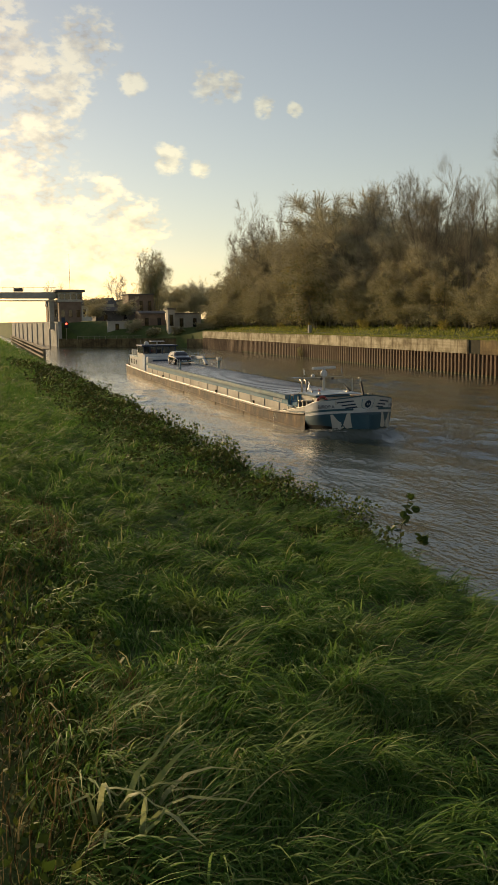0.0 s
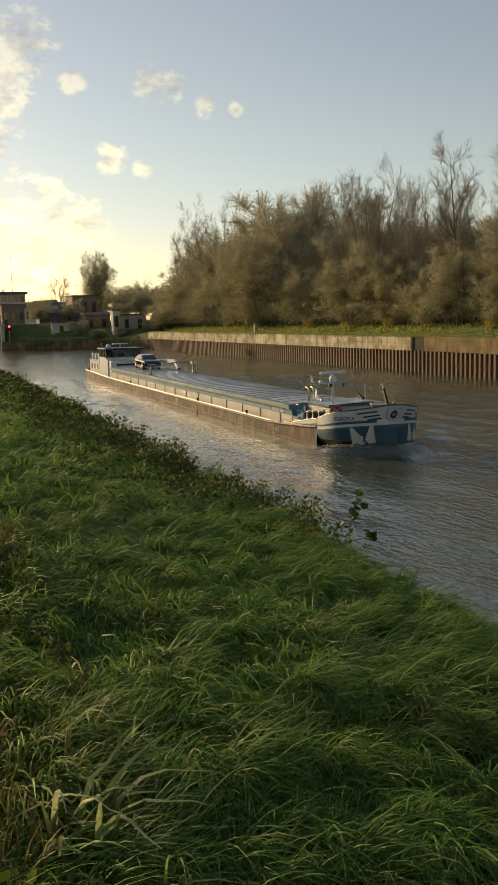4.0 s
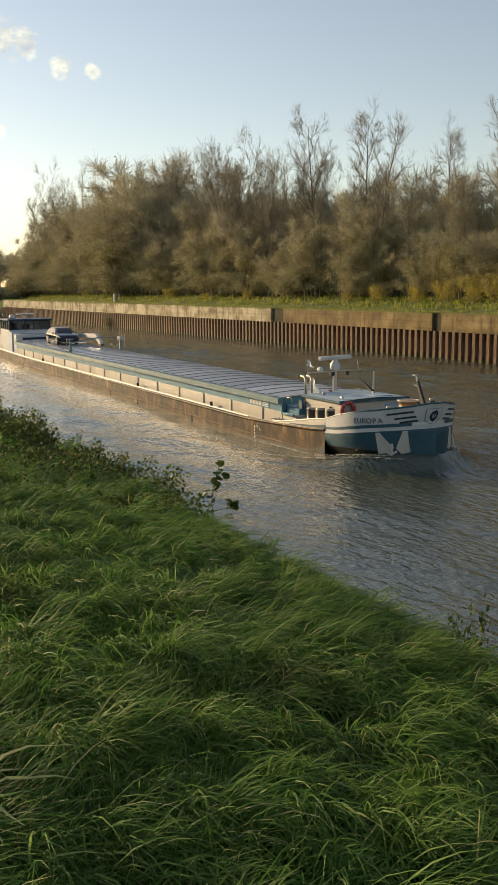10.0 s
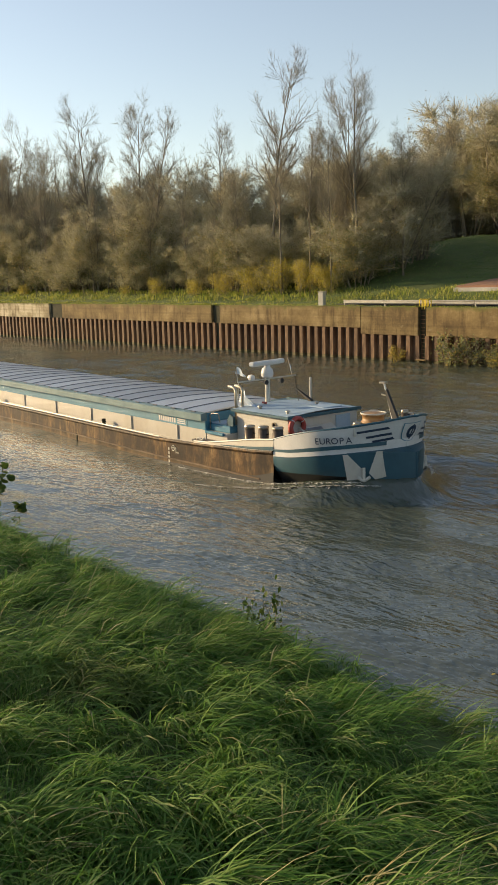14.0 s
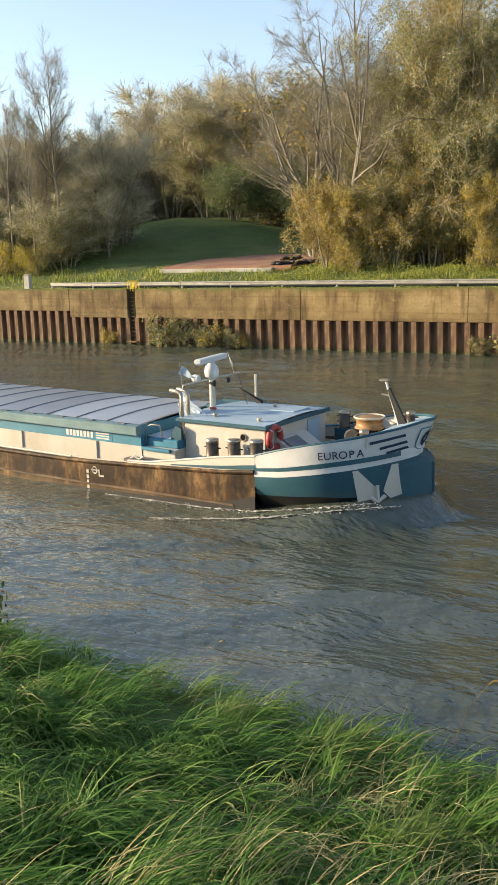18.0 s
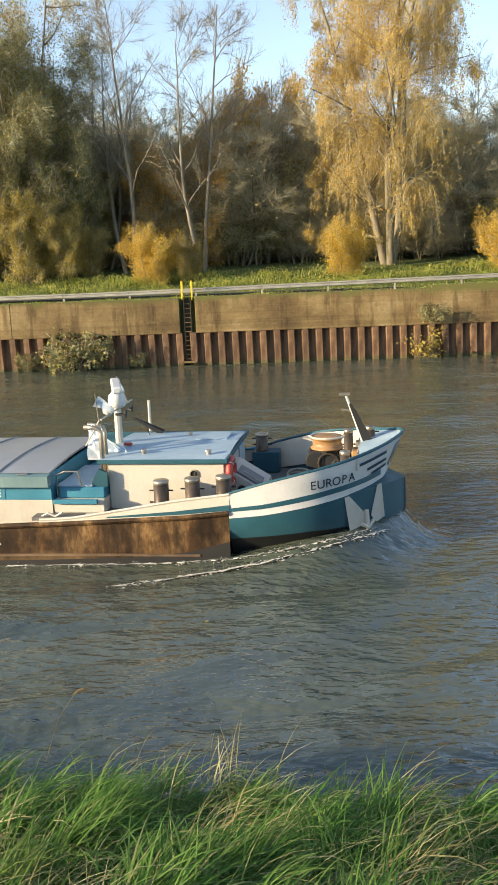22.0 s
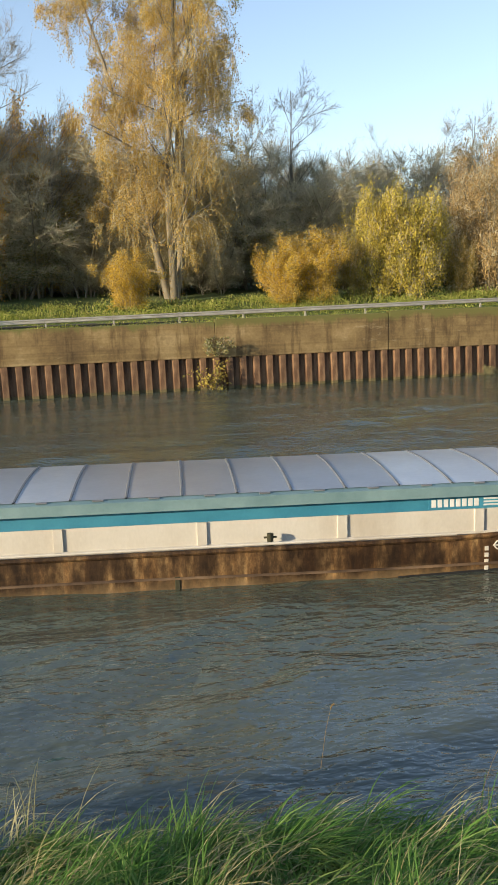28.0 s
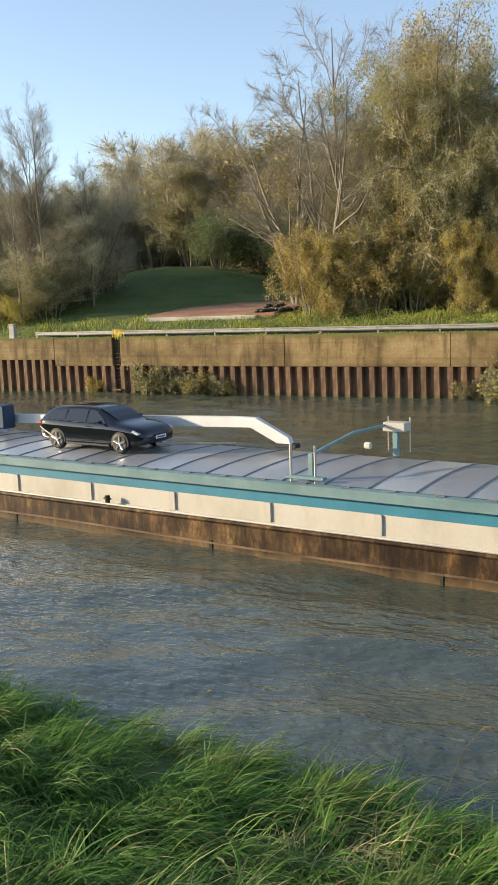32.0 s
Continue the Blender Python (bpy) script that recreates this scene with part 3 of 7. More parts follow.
SEAM = plain("dark_seam", (0.16, 0.17, 0.18), 0.55)
ROOF_BLUE = surface("pale_blue_deck_paint", ((0.3, (0.27, 0.38, 0.46)), (0.7, (0.40, 0.51, 0.58))), 0.9, rough=0.5, fine=12, bump=0.08, speckle=0.14)
DECK_GREY = surface("worn_deck", ((0.3, (0.10, 0.10, 0.10)), (0.7, (0.20, 0.19, 0.17))), 0.9, rough=0.8)
STEEL = surface("brushed_steel", ((0.3, (0.30, 0.25, 0.18)), (0.7, (0.56, 0.50, 0.41))), 2.0, (1, 1, 0.4), 0.35, 0.8, fine=20, bump=0.1)
OLD_STEEL = surface("browned_steel", ((0.3, (0.06, 0.045, 0.032)), (0.6, (0.15, 0.115, 0.08)), (0.8, (0.26, 0.20, 0.14))), 2.2, (1, 1, 0.5), 0.38, 0.55, fine=18, bump=0.15)
BLACK = plain("black_rubber", (0.012, 0.012, 0.013), 0.6)
RED = plain("faded_red", (0.42, 0.06, 0.045), 0.5)
WOOD = surface("varnished_drum", ((0.3, (0.26, 0.13, 0.05)), (0.7, (0.50, 0.30, 0.13))), 2.5, (1, 1, 4), 0.5)
ROPE = surface("grey_rope", ((0.3, (0.20, 0.19, 0.15)), (0.7, (0.42, 0.40, 0.33))), 6.0, rough=0.95)
TARP = surface("pale_blue_tarp", ((0.3, (0.35, 0.48, 0.62)), (0.7, (0.75, 0.80, 0.85))), 3.0, rough=0.4)
PANE = glass_material("dark_pane", (0.012, 0.014, 0.016))
CHROME = plain("bright_chrome", (0.75, 0.75, 0.73), 0.15, 1.0, 0.05)

barge = thing("barge", pose(0, 0, 0), "long blue and white canal barge with a rusty hull", "barge")
HALF = 2.53


def gunwale(x):
    return np.interp(x, [-69, -60, -51, -45, -0.6, 0.6, 1.6, 3.2, 4.3, 5.2, 6.0, 6.95, 7.8, 8.2], [1.35, 1.2, 1.05, 1.0, 1.02, 1.2, 1.36, 1.63, 1.76, 2.02, 2.2, 2.37, 2.55, 2.68])


def dense(points, steps=4):
    """A smooth curve through plan points."""
    p = [points[0], *points, points[-1]]
    out = []
    for k in range(1, len(p) - 2):
        for j in range(steps):
            t = j / steps
            out.append(tuple(0.5 * (2 * p[k][i] + (p[k + 1][i] - p[k - 1][i]) * t + (2 * p[k - 1][i] - 5 * p[k][i] + 4 * p[k + 1][i] - p[k + 2][i]) * t * t + (3 * p[k][i] - p[k - 1][i] - 3 * p[k + 1][i] + p[k + 2][i]) * t ** 3) for i in (0, 1)))
    return out + [points[-1]]


BOW_LOW = dense([(4.3, 2.53), (5.3, 2.50), (6.1, 2.34), (6.7, 2.0), (7.3, 1.47), (7.75, 0.95), (8.08, 0.46), (8.24, 0.14), (8.27, 0.0)])
BOW_MID = dense([(4.3, 2.53), (5.3, 2.50), (6.1, 2.35), (6.7, 2.03), (7.2, 1.55), (7.55, 1.04), (7.8, 0.5), (7.88, 0.15), (7.9, 0.0)])
BOW_TOP = dense([(4.3, 2.53), (5.3, 2.52), (6.1, 2.40), (6.7, 2.10), (7.3, 1.58), (7.75, 1.04), (8.1, 0.5), (8.23, 0.15), (8.26, 0.0)])
STERN = [(-68.5, 0.9), (-68.3, 1.6), (-67.7, 2.1), (-66.4, 2.4), (-63.8, 2.5), (-60.0, HALF)]


def rust_top(x):
    return np.interp(x, [-69, -60, -51, -45, -3.0, -0.6, 1.6, 3.2, 4.3], [1.35, 1.2, 1.05, 1.0, 0.98, 1.08, 1.2, 1.29, 1.40])


def both(points):
    """The near side from aft to the stem, then back along the far side."""
    return [(x, -y) for x, y in points] + [(x, y) for x, y in points[::-1] if y > 0]


def strip(points, low, high, inset=0.0):
    """A band of plating round a plan curve, between two height curves."""
    pts = both(points)
    return skin([[(x, y * (1 - inset), low(x)) for x, y in pts], [(x, y, (low(x) + high(x)) / 2) for x, y in pts], [(x, y, high(x)) for x, y in pts]])


def blend(points_a, points_b, k):
    return [((1 - k) * a[0] + k * b[0], (1 - k) * a[1] + k * b[1]) for a, b in zip(points_a, points_b)]


def stripe_low(x):
    return np.interp(x, [4.3, 5.1, 5.8, 6.5, 7.2, 7.8, 8.25], [1.21, 1.28, 1.39, 1.50, 1.59, 1.66, 1.70])


def wale(x):
    """Lower edge of the bulwark."""
    return stripe_low(x) + 0.15 + np.interp(x, [4.3, 6], [0.09, 0.13])


def bow_y(x, z):
    """Half breadth of the bulwark at a height."""
    zs = [(float(wale(a[0])), float(gunwale(b[0]))) for a, b in zip(BOW_MID, BOW_TOP)]
    ks = [max(0.0, min(1.0, (z - lo) / max(0.1, hi - lo))) for lo, hi in zs]
    return np.interp(x, [(1 - k) * a[0] + k * b[0] for k, a, b in zip(ks, BOW_MID, BOW_TOP)], [(1 - k) * a[1] + k * b[1] for k, a, b in zip(ks, BOW_MID, BOW_TOP)])


def on_bow(x, z, side, off):
    """A point a little proud of the bulwark."""
    y = bow_y(x, z)
    slope = (bow_y(x + 0.03, z) - bow_y(x - 0.03, z)) / 0.06
    n = math.hypot(slope, 1.0)
    return (x - off * slope / n, side * (y + off / n), z)


def build_hull():
    # rusty side plating with its rubbing bars
    sides = STERN + [(x, HALF) for x in (*np.linspace(-59, 0, 24), 0.8, 1.5, 2.4, 3.2, 3.7, 3.82, 4.0)] + [(4.3, HALF)]
    for side in (-1, 1):
        curve = [(x, side * y) for x, y in sides]
        def turn_of_bilge(x):
            return np.interp(x, [1.5, 3.7, 3.82, 4.3], [0.02, 0.15, 0.3, 0.5])
        m = skin([[(x, y * np.interp(x, [0, 1.5], [0.99, 0.97]), min(-0.45, float(turn_of_bilge(x)) - 0.5)) if x < 1.5 else (x, y * 0.99, float(turn_of_bilge(x)) - 0.01) for x, y in curve],
                  [(x, y, float(turn_of_bilge(x))) for x, y in curve], [(x, y, 0.66) for x, y in curve], [(x, y, float(rust_top(x))) for x, y in curve]])
        fore = [(x, y) for x, y in curve if x > 0.2]
        part("bilge_plating", skin([[(x, y * np.interp(x, [0.2, 4.3], [0.97, 0.6]), -0.45) for x, y in fore], [(x, y * 0.985, float(turn_of_bilge(x))) for x, y in fore]]), BLACK, barge, "black bilge plating")
        part("hull_side", m, RUST, barge, "brown rusty riveted hull plating")
        boots = [(x, float(np.interp(x, [-4, 0, 2.4, 3.4, 4.3], [0.08, 0.19, 0.28, 0.42, 0.66]))) for x in (-4, -2, 0, 1.2, 2.4, 3.0, 3.4, 3.8, 4.3)]
        part("boot_top", skin([[(x, side * (HALF + 0.012), -0.3) for x, z in boots], [(x, side * (HALF + 0.012), z) for x, z in boots]]), BLACK, barge, "black boot top")
        part("rubbing_bar", pipe([(x, y * 1.008, float(rust_top(x)) - 0.06) for x, y in curve], 0.06, 6), RUST, barge)
        part("lower_bar", pipe([(x, side * (HALF + 0.01), 0.30 + 0.03 * math.sin(x * 0.4)) for x in np.linspace(-58, 3.6, 40)], 0.035, 5), TAN_RUST, barge, "pale worn rubbing strip")
        part("gunwale_lip", pipe([(x, y * 0.985, float(gunwale(x)) + 0.01) for x, y in curve if x < 0], 0.035, 6), CREAM, barge)
    stern = [(-68.5, -0.9), (-68.65, 0.0), (-68.5, 0.9)]
    part("transom", skin([[(x, y, -0.7) for x, y in stern], [(x, y, 1.35) for x, y in stern]]), RUST, barge)
    # vertical frames and dents that show through the plating
    for x, w in ((-37.0, 0.12), (-30.1, 0.1), (-22.8, 0.1), (-17.6, 0.14), (-9.2, 0.12), (-45.0, 0.1)):
        part("fender_scar", box(x - w / 2, x + w / 2, -HALF - 0.025, -HALF + 0.03, 0.02, 0.36, 0.01), DARK_DRAIN, barge, "dark scar on the hull plating")
    # the blue and white bow
    def boot(x):
        return np.interp(x, [4.3, 5.3, 6.1, 6.9, 7.6, 8.27], [0.69, 0.76, 0.82, 0.8, 0.62, 0.45])
    
    def plate_top(x):
        return stripe_low(x) - np.interp(x, [7.0, 7.6, 8.27], [0.0, 0.03, 0.14])
    part("bow_plating", strip(BOW_LOW, boot, plate_top, 0.05), BLUE, barge, "sea-blue lower bow plating", True)
    keel = dense([(4.3, 1.7), (5.0, 1.5), (5.7, 1.25), (6.3, 1.0), (6.8, 0.75), (7.2, 0.5), (7.5, 0.3), (7.75, 0.12), (7.85, 0.0)])
    top_ring, low_ring = both([(x, y * 0.95) for x, y in BOW_LOW]), both(keel)
    part("bow_underside", skin([[(x, y, -0.4) for x, y in low_ring], [(x, y, float(boot(x))) for x, y in top_ring]]), BLACK, barge, "black rising forefoot", True)
    waist = [(x - 0.05 * max(0.0, x - 6.5), y + 0.012) for x, y in BOW_MID[:-1]] + [(7.86, 0.0)]
    part("white_stripe", strip(waist, stripe_low, lambda x: stripe_low(x) + 0.15), WHITE, barge)
    part("bulwark_foot", strip(BOW_MID, lambda x: stripe_low(x) + 0.15, wale), WHITE, barge)
    part("bow_shoulder", skin([[(x, y, plate_top(x)) for x, y in both(BOW_LOW)], [(x, y, stripe_low(x) + 0.01) for x, y in both(waist)]]), BLUE, barge, "sloping blue shoulder over the stem")
    pts_lo, pts_hi = both(BOW_MID), both(BOW_TOP)
    zlo = [wale(x) for x, _ in pts_lo]
    for side in (-1, 1):
        band = [(x, y) for x, y in BOW_MID if x < 7.72]
        part("blue_stripe", skin([[(x + 0.01, side * (y + 0.014), stripe_low(x) + 0.152) for x, y in band], [(x + 0.01, side * (y + 0.014), wale(x) - 0.004) for x, y in band]]), BLUE, barge)
    outer = skin([[(x, y, z) for (x, y), z in zip(pts_lo, zlo)], [(x, y, max(z, float(gunwale(x)))) for (x, y), z in zip(pts_hi, zlo)]])
    part("bulwark", outer, WHITE, barge, "white flared bow bulwark", True)
    inner, foot = ([(x - 0.07 * max(0, min(1, x - 6.2)), y * 0.96) for x, y in ring] for ring in (pts_hi, pts_lo))
    part("bulwark_lining", skin([[(x, y, z - 0.3) for (x, y), z in zip(foot, zlo)], [(x, y, z) for (x, y), z in zip(foot, zlo)], [(x, y, float(gunwale(x)) - 0.01) for x, y in inner]]), CREAM, barge, "cream inner face of the bulwark")
    part("side_locker", box(4.25, 4.98, 1.86, 2.36, 1.2, 1.78, 0.02), BLUE, barge)
    part("bulwark_rail", pipe([(x, y * 0.985, float(gunwale(x)) + 0.015) for x, y in pts_hi], 0.038, 6), BLUE, barge)
    part("stem_bar", pipe([(8.27, 0, 1.54), (8.28, 0, 0.1)], 0.04, 6), BLUE, barge)
    fore = [(7.2, 1.72), (7.5, 1.45), (7.95, 0.86), (8.2, 0.2)]
    part("stem_deck", skin([[(x, -y, float(gunwale(x)) - 0.02), (x, 0, float(gunwale(x)) + 0.02), (x, y, float(gunwale(x)) - 0.02)] for x, y in fore]), ROOF_BLUE, barge)
    part("stem_deck_edge", box(7.16, 7.2, -1.7, 1.7, 2.1, 2.38, 0.01), CREAM, barge)
    # stripes, shield and anchor pocket on each bow
    for side in (-1, 1):
        for x0, x1, z0, z1 in ((7.22, 7.83, 2.22, 2.36), (7.38, 7.82, 2.06, 2.17), (7.47, 7.80, 1.92, 2.01)):
            rows = []
            for x in np.linspace(x0, x1, 8):
                z = np.interp(x, [x0, x1], [z0, z1])
                rows.append([on_bow(x, z + 0.036, side, 0.022), on_bow(x, z - 0.036, side, 0.022)])
            part("bow_stripe", skin(rows), NAVY, barge)
        # white anchor guards
        def hull_y(x):
            return np.interp(x, [p[0] for p in BOW_LOW], [p[1] for p in BOW_LOW]) + 0.03
        for tri in ([(6.88, 1.51), (6.98, 1.53), (7.38, 0.97), (7.30, 0.72), (7.0, 0.62)], [(7.62, 1.63), (7.72, 1.64), (7.79, 0.82), (7.6, 0.74), (7.47, 0.95)]):
            own = bmesh.new()
            f = [own.verts.new((x, side * hull_y(x), z)) for x, z in tri]
            b = [own.verts.new((x, side * (hull_y(x) - 0.06), z)) for x, z in tri]
            own.faces.new(f), own.faces.new(b[::-1])
            for i in range(5):
                own.faces.new((f[i], b[i], b[(i + 1) % 5], f[(i + 1) % 5]))
            bmesh.ops.recalc_face_normals(own, faces=own.faces[:])
            part("anchor_guard", own, CREAM, barge, "white triangular anchor guard")
        x = 7.4
        part("anchor", pipe([(x - 0.14, side * (hull_y(x - 0.14) + 0.07), 0.82), (x, side * (hull_y(x) + 0.09), 0.70), (x + 0.13, side * (hull_y(x + 0.13) + 0.07), 0.84)], 0.055, 6, pipe([(x, side * (hull_y(x) + 0.08), 0.70), (x - 0.03, side * (hull_y(x) + 0.06), 1.12)], 0.055, 6)), CREAM, barge, "pale painted anchor in its pocket")
    # one emblem round the stem

    def on_stem(y, z, off):
        k = max(0.0, min(1.0, (z - float(wale(7.9))) / (2.66 - float(wale(7.9)))))
        ring = blend(BOW_MID, BOW_TOP, k)[::-1]
        return (np.interp(abs(y), [p[1] for p in ring], [p[0] for p in ring]) + off, y, z)
    half = [(2.46, 0.36), (2.3, 0.36), (2.1, 0.34), (1.96, 0.28), (1.88, 0.12)]
    part("emblem_edge", skin([[on_stem(y, z + (z - 2.15) * 0.06, 0.016) for y in np.linspace(-w - 0.03, w + 0.03, 9)] for z, w in half]), BAND_BLUE, barge)
    part("emblem", skin([[on_stem(y, z, 0.024) for y in np.linspace(-w, w, 9)] for z, w in half]), WHITE, barge)
    teeth = [[on_stem((r if j % 2 else r - 0.02) * 0.95 * math.cos(6.2832 * j / 24), 2.18 + r * math.sin(6.2832 * j / 24), 0.034) for j in range(25)] for r in (0.10, 0.215)]
    part("emblem_ring", skin(teeth), NAVY, barge)
    part("emblem_bar", skin([[on_stem(d, z, 0.036) for d in (-0.03, 0.03)] for z in np.linspace(1.93, 2.42, 7)]), NAVY, barge)
    # decks
    part("side_deck", slab([(-68.2, -1.0), (-66.5, -2.1), (-60, -2.45), (-0.4, -2.45), (-0.4, 2.45), (-60, 2.45), (-66.5, 2.1), (-68.2, 1.0)], "z", 0.86, 0.92), DECK_GREY, barge)
    part("fore_deck", slab([(-0.4, -2.48), (4.3, -2.48), (5.3, -2.4), (6.1, -2.2), (7.0, -1.6), (7.0, 1.6), (6.1, 2.2), (5.3, 2.4), (4.3, 2.48), (-0.4, 2.48)], "z", 1.12, 1.2), DECK_GREY, barge)
    for side in (-1, 1):
        part("waterway", slab([(0.9, side * 2.5), (4.3, side * 2.5), (4.3, side * 2.3), (0.9, side * 2.3)], "z", 1.2, 1.27), CREAM, barge)
        xs = np.linspace(-0.2, 4.32, 12)
        part("side_plate", skin([[(x, side * (HALF + 0.015), float(rust_top(x)) - 0.02) for x in xs], [(x, side * (HALF + 0.002), max(float(gunwale(x)), float(rust_top(x)) + 0.05)) for x in xs]]), CREAM, barge)
        part("side_rail", pipe([(x, side * (HALF - 0.01), max(float(gunwale(x)), float(rust_top(x)) + 0.05)) for x in xs], 0.035, 6), BAND_BLUE if side > 0 else CREAM, barge)
        part("side_stripe", skin([[(x, side * (HALF + 0.022), float(rust_top(x)) + np.interp(x, [1.5, 4.3], [0.02, 0.0])) for x in xs if x > 1.4], [(x, side * (HALF + 0.020), float(rust_top(x)) + np.interp(x, [1.5, 4.3], [0.05, 0.13])) for x in xs if x > 1.4]]), BLUE, barge)


def build_hold():
    x0, x1, y = -51.5, 0.0, 2.12
    for side in (-1, 1):
        part("coaming", box(x0, x1, side * y, side * (y - 0.06), 0.9, 1.53), CREAM, barge, "cream painted hatch coaming")
        part("coaming_band", box(x0, x1, side * (y + 0.012), side * (y - 0.06), 1.53, 1.87, 0.004), BAND_BLUE, barge, "blue band round the hatch coaming")
        part("gutter", slab([(side * (y + 0.2), 1.88), (side * (y + 0.22), 2.14), (side * (y + 0.17), 2.15), (side * (y - 0.06), 2.18), (side * (y - 0.06), 1.88)], "x", x0, x1), TEAL, barge, "faded teal gutter under the hatch covers")
        part("coaming_foot", box(x0, x1, side * (y + 0.05), side * y, 0.9, 0.98, 0.01), CREAM, barge)
        first = None
        for k in range(15):
            x = -1.90 - 3.34 * k
            if first is None:
                first = part("coaming_rib", slab([(-0.12, side * y), (-0.11, side * (y + 0.05)), (0.11, side * (y + 0.05)), (0.12, side * y)], "z", 0.92, 1.525), CREAM, barge)
                first.matrix_local = pose(x, 0, 0)
            else:
                share("coaming_rib", first, barge, pose(x, 0, 0))
    part("hold_front", box(-0.06, 0.0, -2.05, 2.05, 1.0, 2.16), BAND_BLUE, barge)
    part("hold_back", box(x0, x0 + 0.06, -2.05, 2.05, 0.9, 2.16), CREAM, barge)
    # arched hatch covers
    w = 1.2875
    arch = [(yy, 2.19 + 0.10 * (1 - (yy / 2.12) ** 2)) for yy in np.linspace(-2.14, 2.14, 13)]
    rim = [(p[0], p[1] - 0.05) for p in arch]
    cover = skin([[(0.02, yy, z) for yy, z in rim], [(0.02, yy, z) for yy, z in arch], [(w - 0.02, yy, z) for yy, z in arch], [(w - 0.02, yy, z) for yy, z in rim]])
    seam = skin([[(-0.035, yy, z + 0.0) for yy, z in arch], [(-0.02, yy, z + 0.024) for yy, z in arch], [(0.02, yy, z + 0.024) for yy, z in arch], [(0.035, yy, z) for yy, z in arch]])
    clip_bm = box(-0.13, 0.13, -2.25, -2.16, 2.165, 2.195, 0.008)
    first = None
    for k in range(40):
        at = pose(-51.5 + w * k, 0, 0)
        if first is None:
            first = part("hatch_cover", cover, ALU, barge, "grey aluminium arched hatch cover")
            first_seam = part("cover_seam", seam, SEAM, barge)
            first_clip = part("cover_clip", clip_bm, SEAM, barge)
            first.matrix_local = at
            first_seam.matrix_local = at
            first_clip.matrix_local = at @ pose(w / 2, 0, 0)
        else:
            share("hatch_cover", first, barge, at)
            share("cover_seam", first_seam, barge, at)
            share("cover_clip", first_clip, barge, at @ pose(w / 2, 0, 0))
    # registration board and draught marks: bars in place of digits
    part("registration_board", box(-3.15, -1.15, -2.142, -2.13, 1.56, 1.84), BAND_BLUE, barge)
    for k in range(8):
        part("registration_bar", box(-3.08 + 0.15 * k, -2.97 + 0.15 * k, -2.150, -2.140, 1.60, 1.79, 0.006), WHITE, barge)
    for k in range(3):
        part("registration_bar", box(-1.80, -1.25, -2.150, -2.140, 1.75 - 0.075 * k, 1.79 - 0.075 * k), WHITE, barge)
    for x in (-1.85, -28.0, -47.5):
        for k in range(4):
            part("draught_mark", box(x - 0.045, x + 0.045, -HALF - 0.022, -HALF + 0.01, 0.12 + 0.16 * k, 0.22 + 0.16 * k), CREAM, barge)
        part("load_ring", torus(0.10, 0.02, pose(x + 0.30, -HALF - 0.012, 0.72, 90), 18, 5), CREAM, barge)
        part("load_line", box(x + 0.16, x + 0.44, -HALF - 0.022, -HALF + 0.01, 0.705, 0.735), CREAM, barge)
        part("load_mark", box(x + 0.46, x + 0.50, -HALF - 0.022, -HALF + 0.01, 0.54, 0.76, 0.0, box(x + 0.46, x + 0.66, -HALF - 0.022, -HALF + 0.01, 0.54, 0.585)), CREAM, barge)
    # mooring pins along the side deck
    for x in (-7.0, -17.9, -41.0):
        part("mooring_pin", rod((x, -2.38, 0.92), (x, -2.38, 1.24), 0.07, 0.08, 8, rod((x - 0.15, -2.38, 1.15), (x + 0.15, -2.38, 1.15), 0.025, sides=6)), DARK_DRAIN, barge, "dark iron mooring bitt")


def bollard(x, y, z0, z1, r, metal):
    b = part("bollard", lathe([(r * 1.08, z0), (r, z0 + 0.03), (r, z1 - 0.07)], 14, pose(x, y, 0)), OLD_STEEL if metal is STEEL else metal, barge, "browned steel bollard with cross pins", True)
    part("cap", lathe([(r, z1 - 0.08), (r * 1.05, z1 - 0.07), (r * 1.05, z1), (r * 0.9, z1 + 0.015), (0.0, z1 + 0.02)], 14, pose(x, y, 0)), STEEL, b, "", True)
    for k in (0.35, 0.7):
        part("cross_pin", rod((x - r - 0.1, y, z0 + (z1 - z0) * k), (x + r + 0.1, y, z0 + (z1 - z0) * k), 0.02, sides=6), BLACK, b)


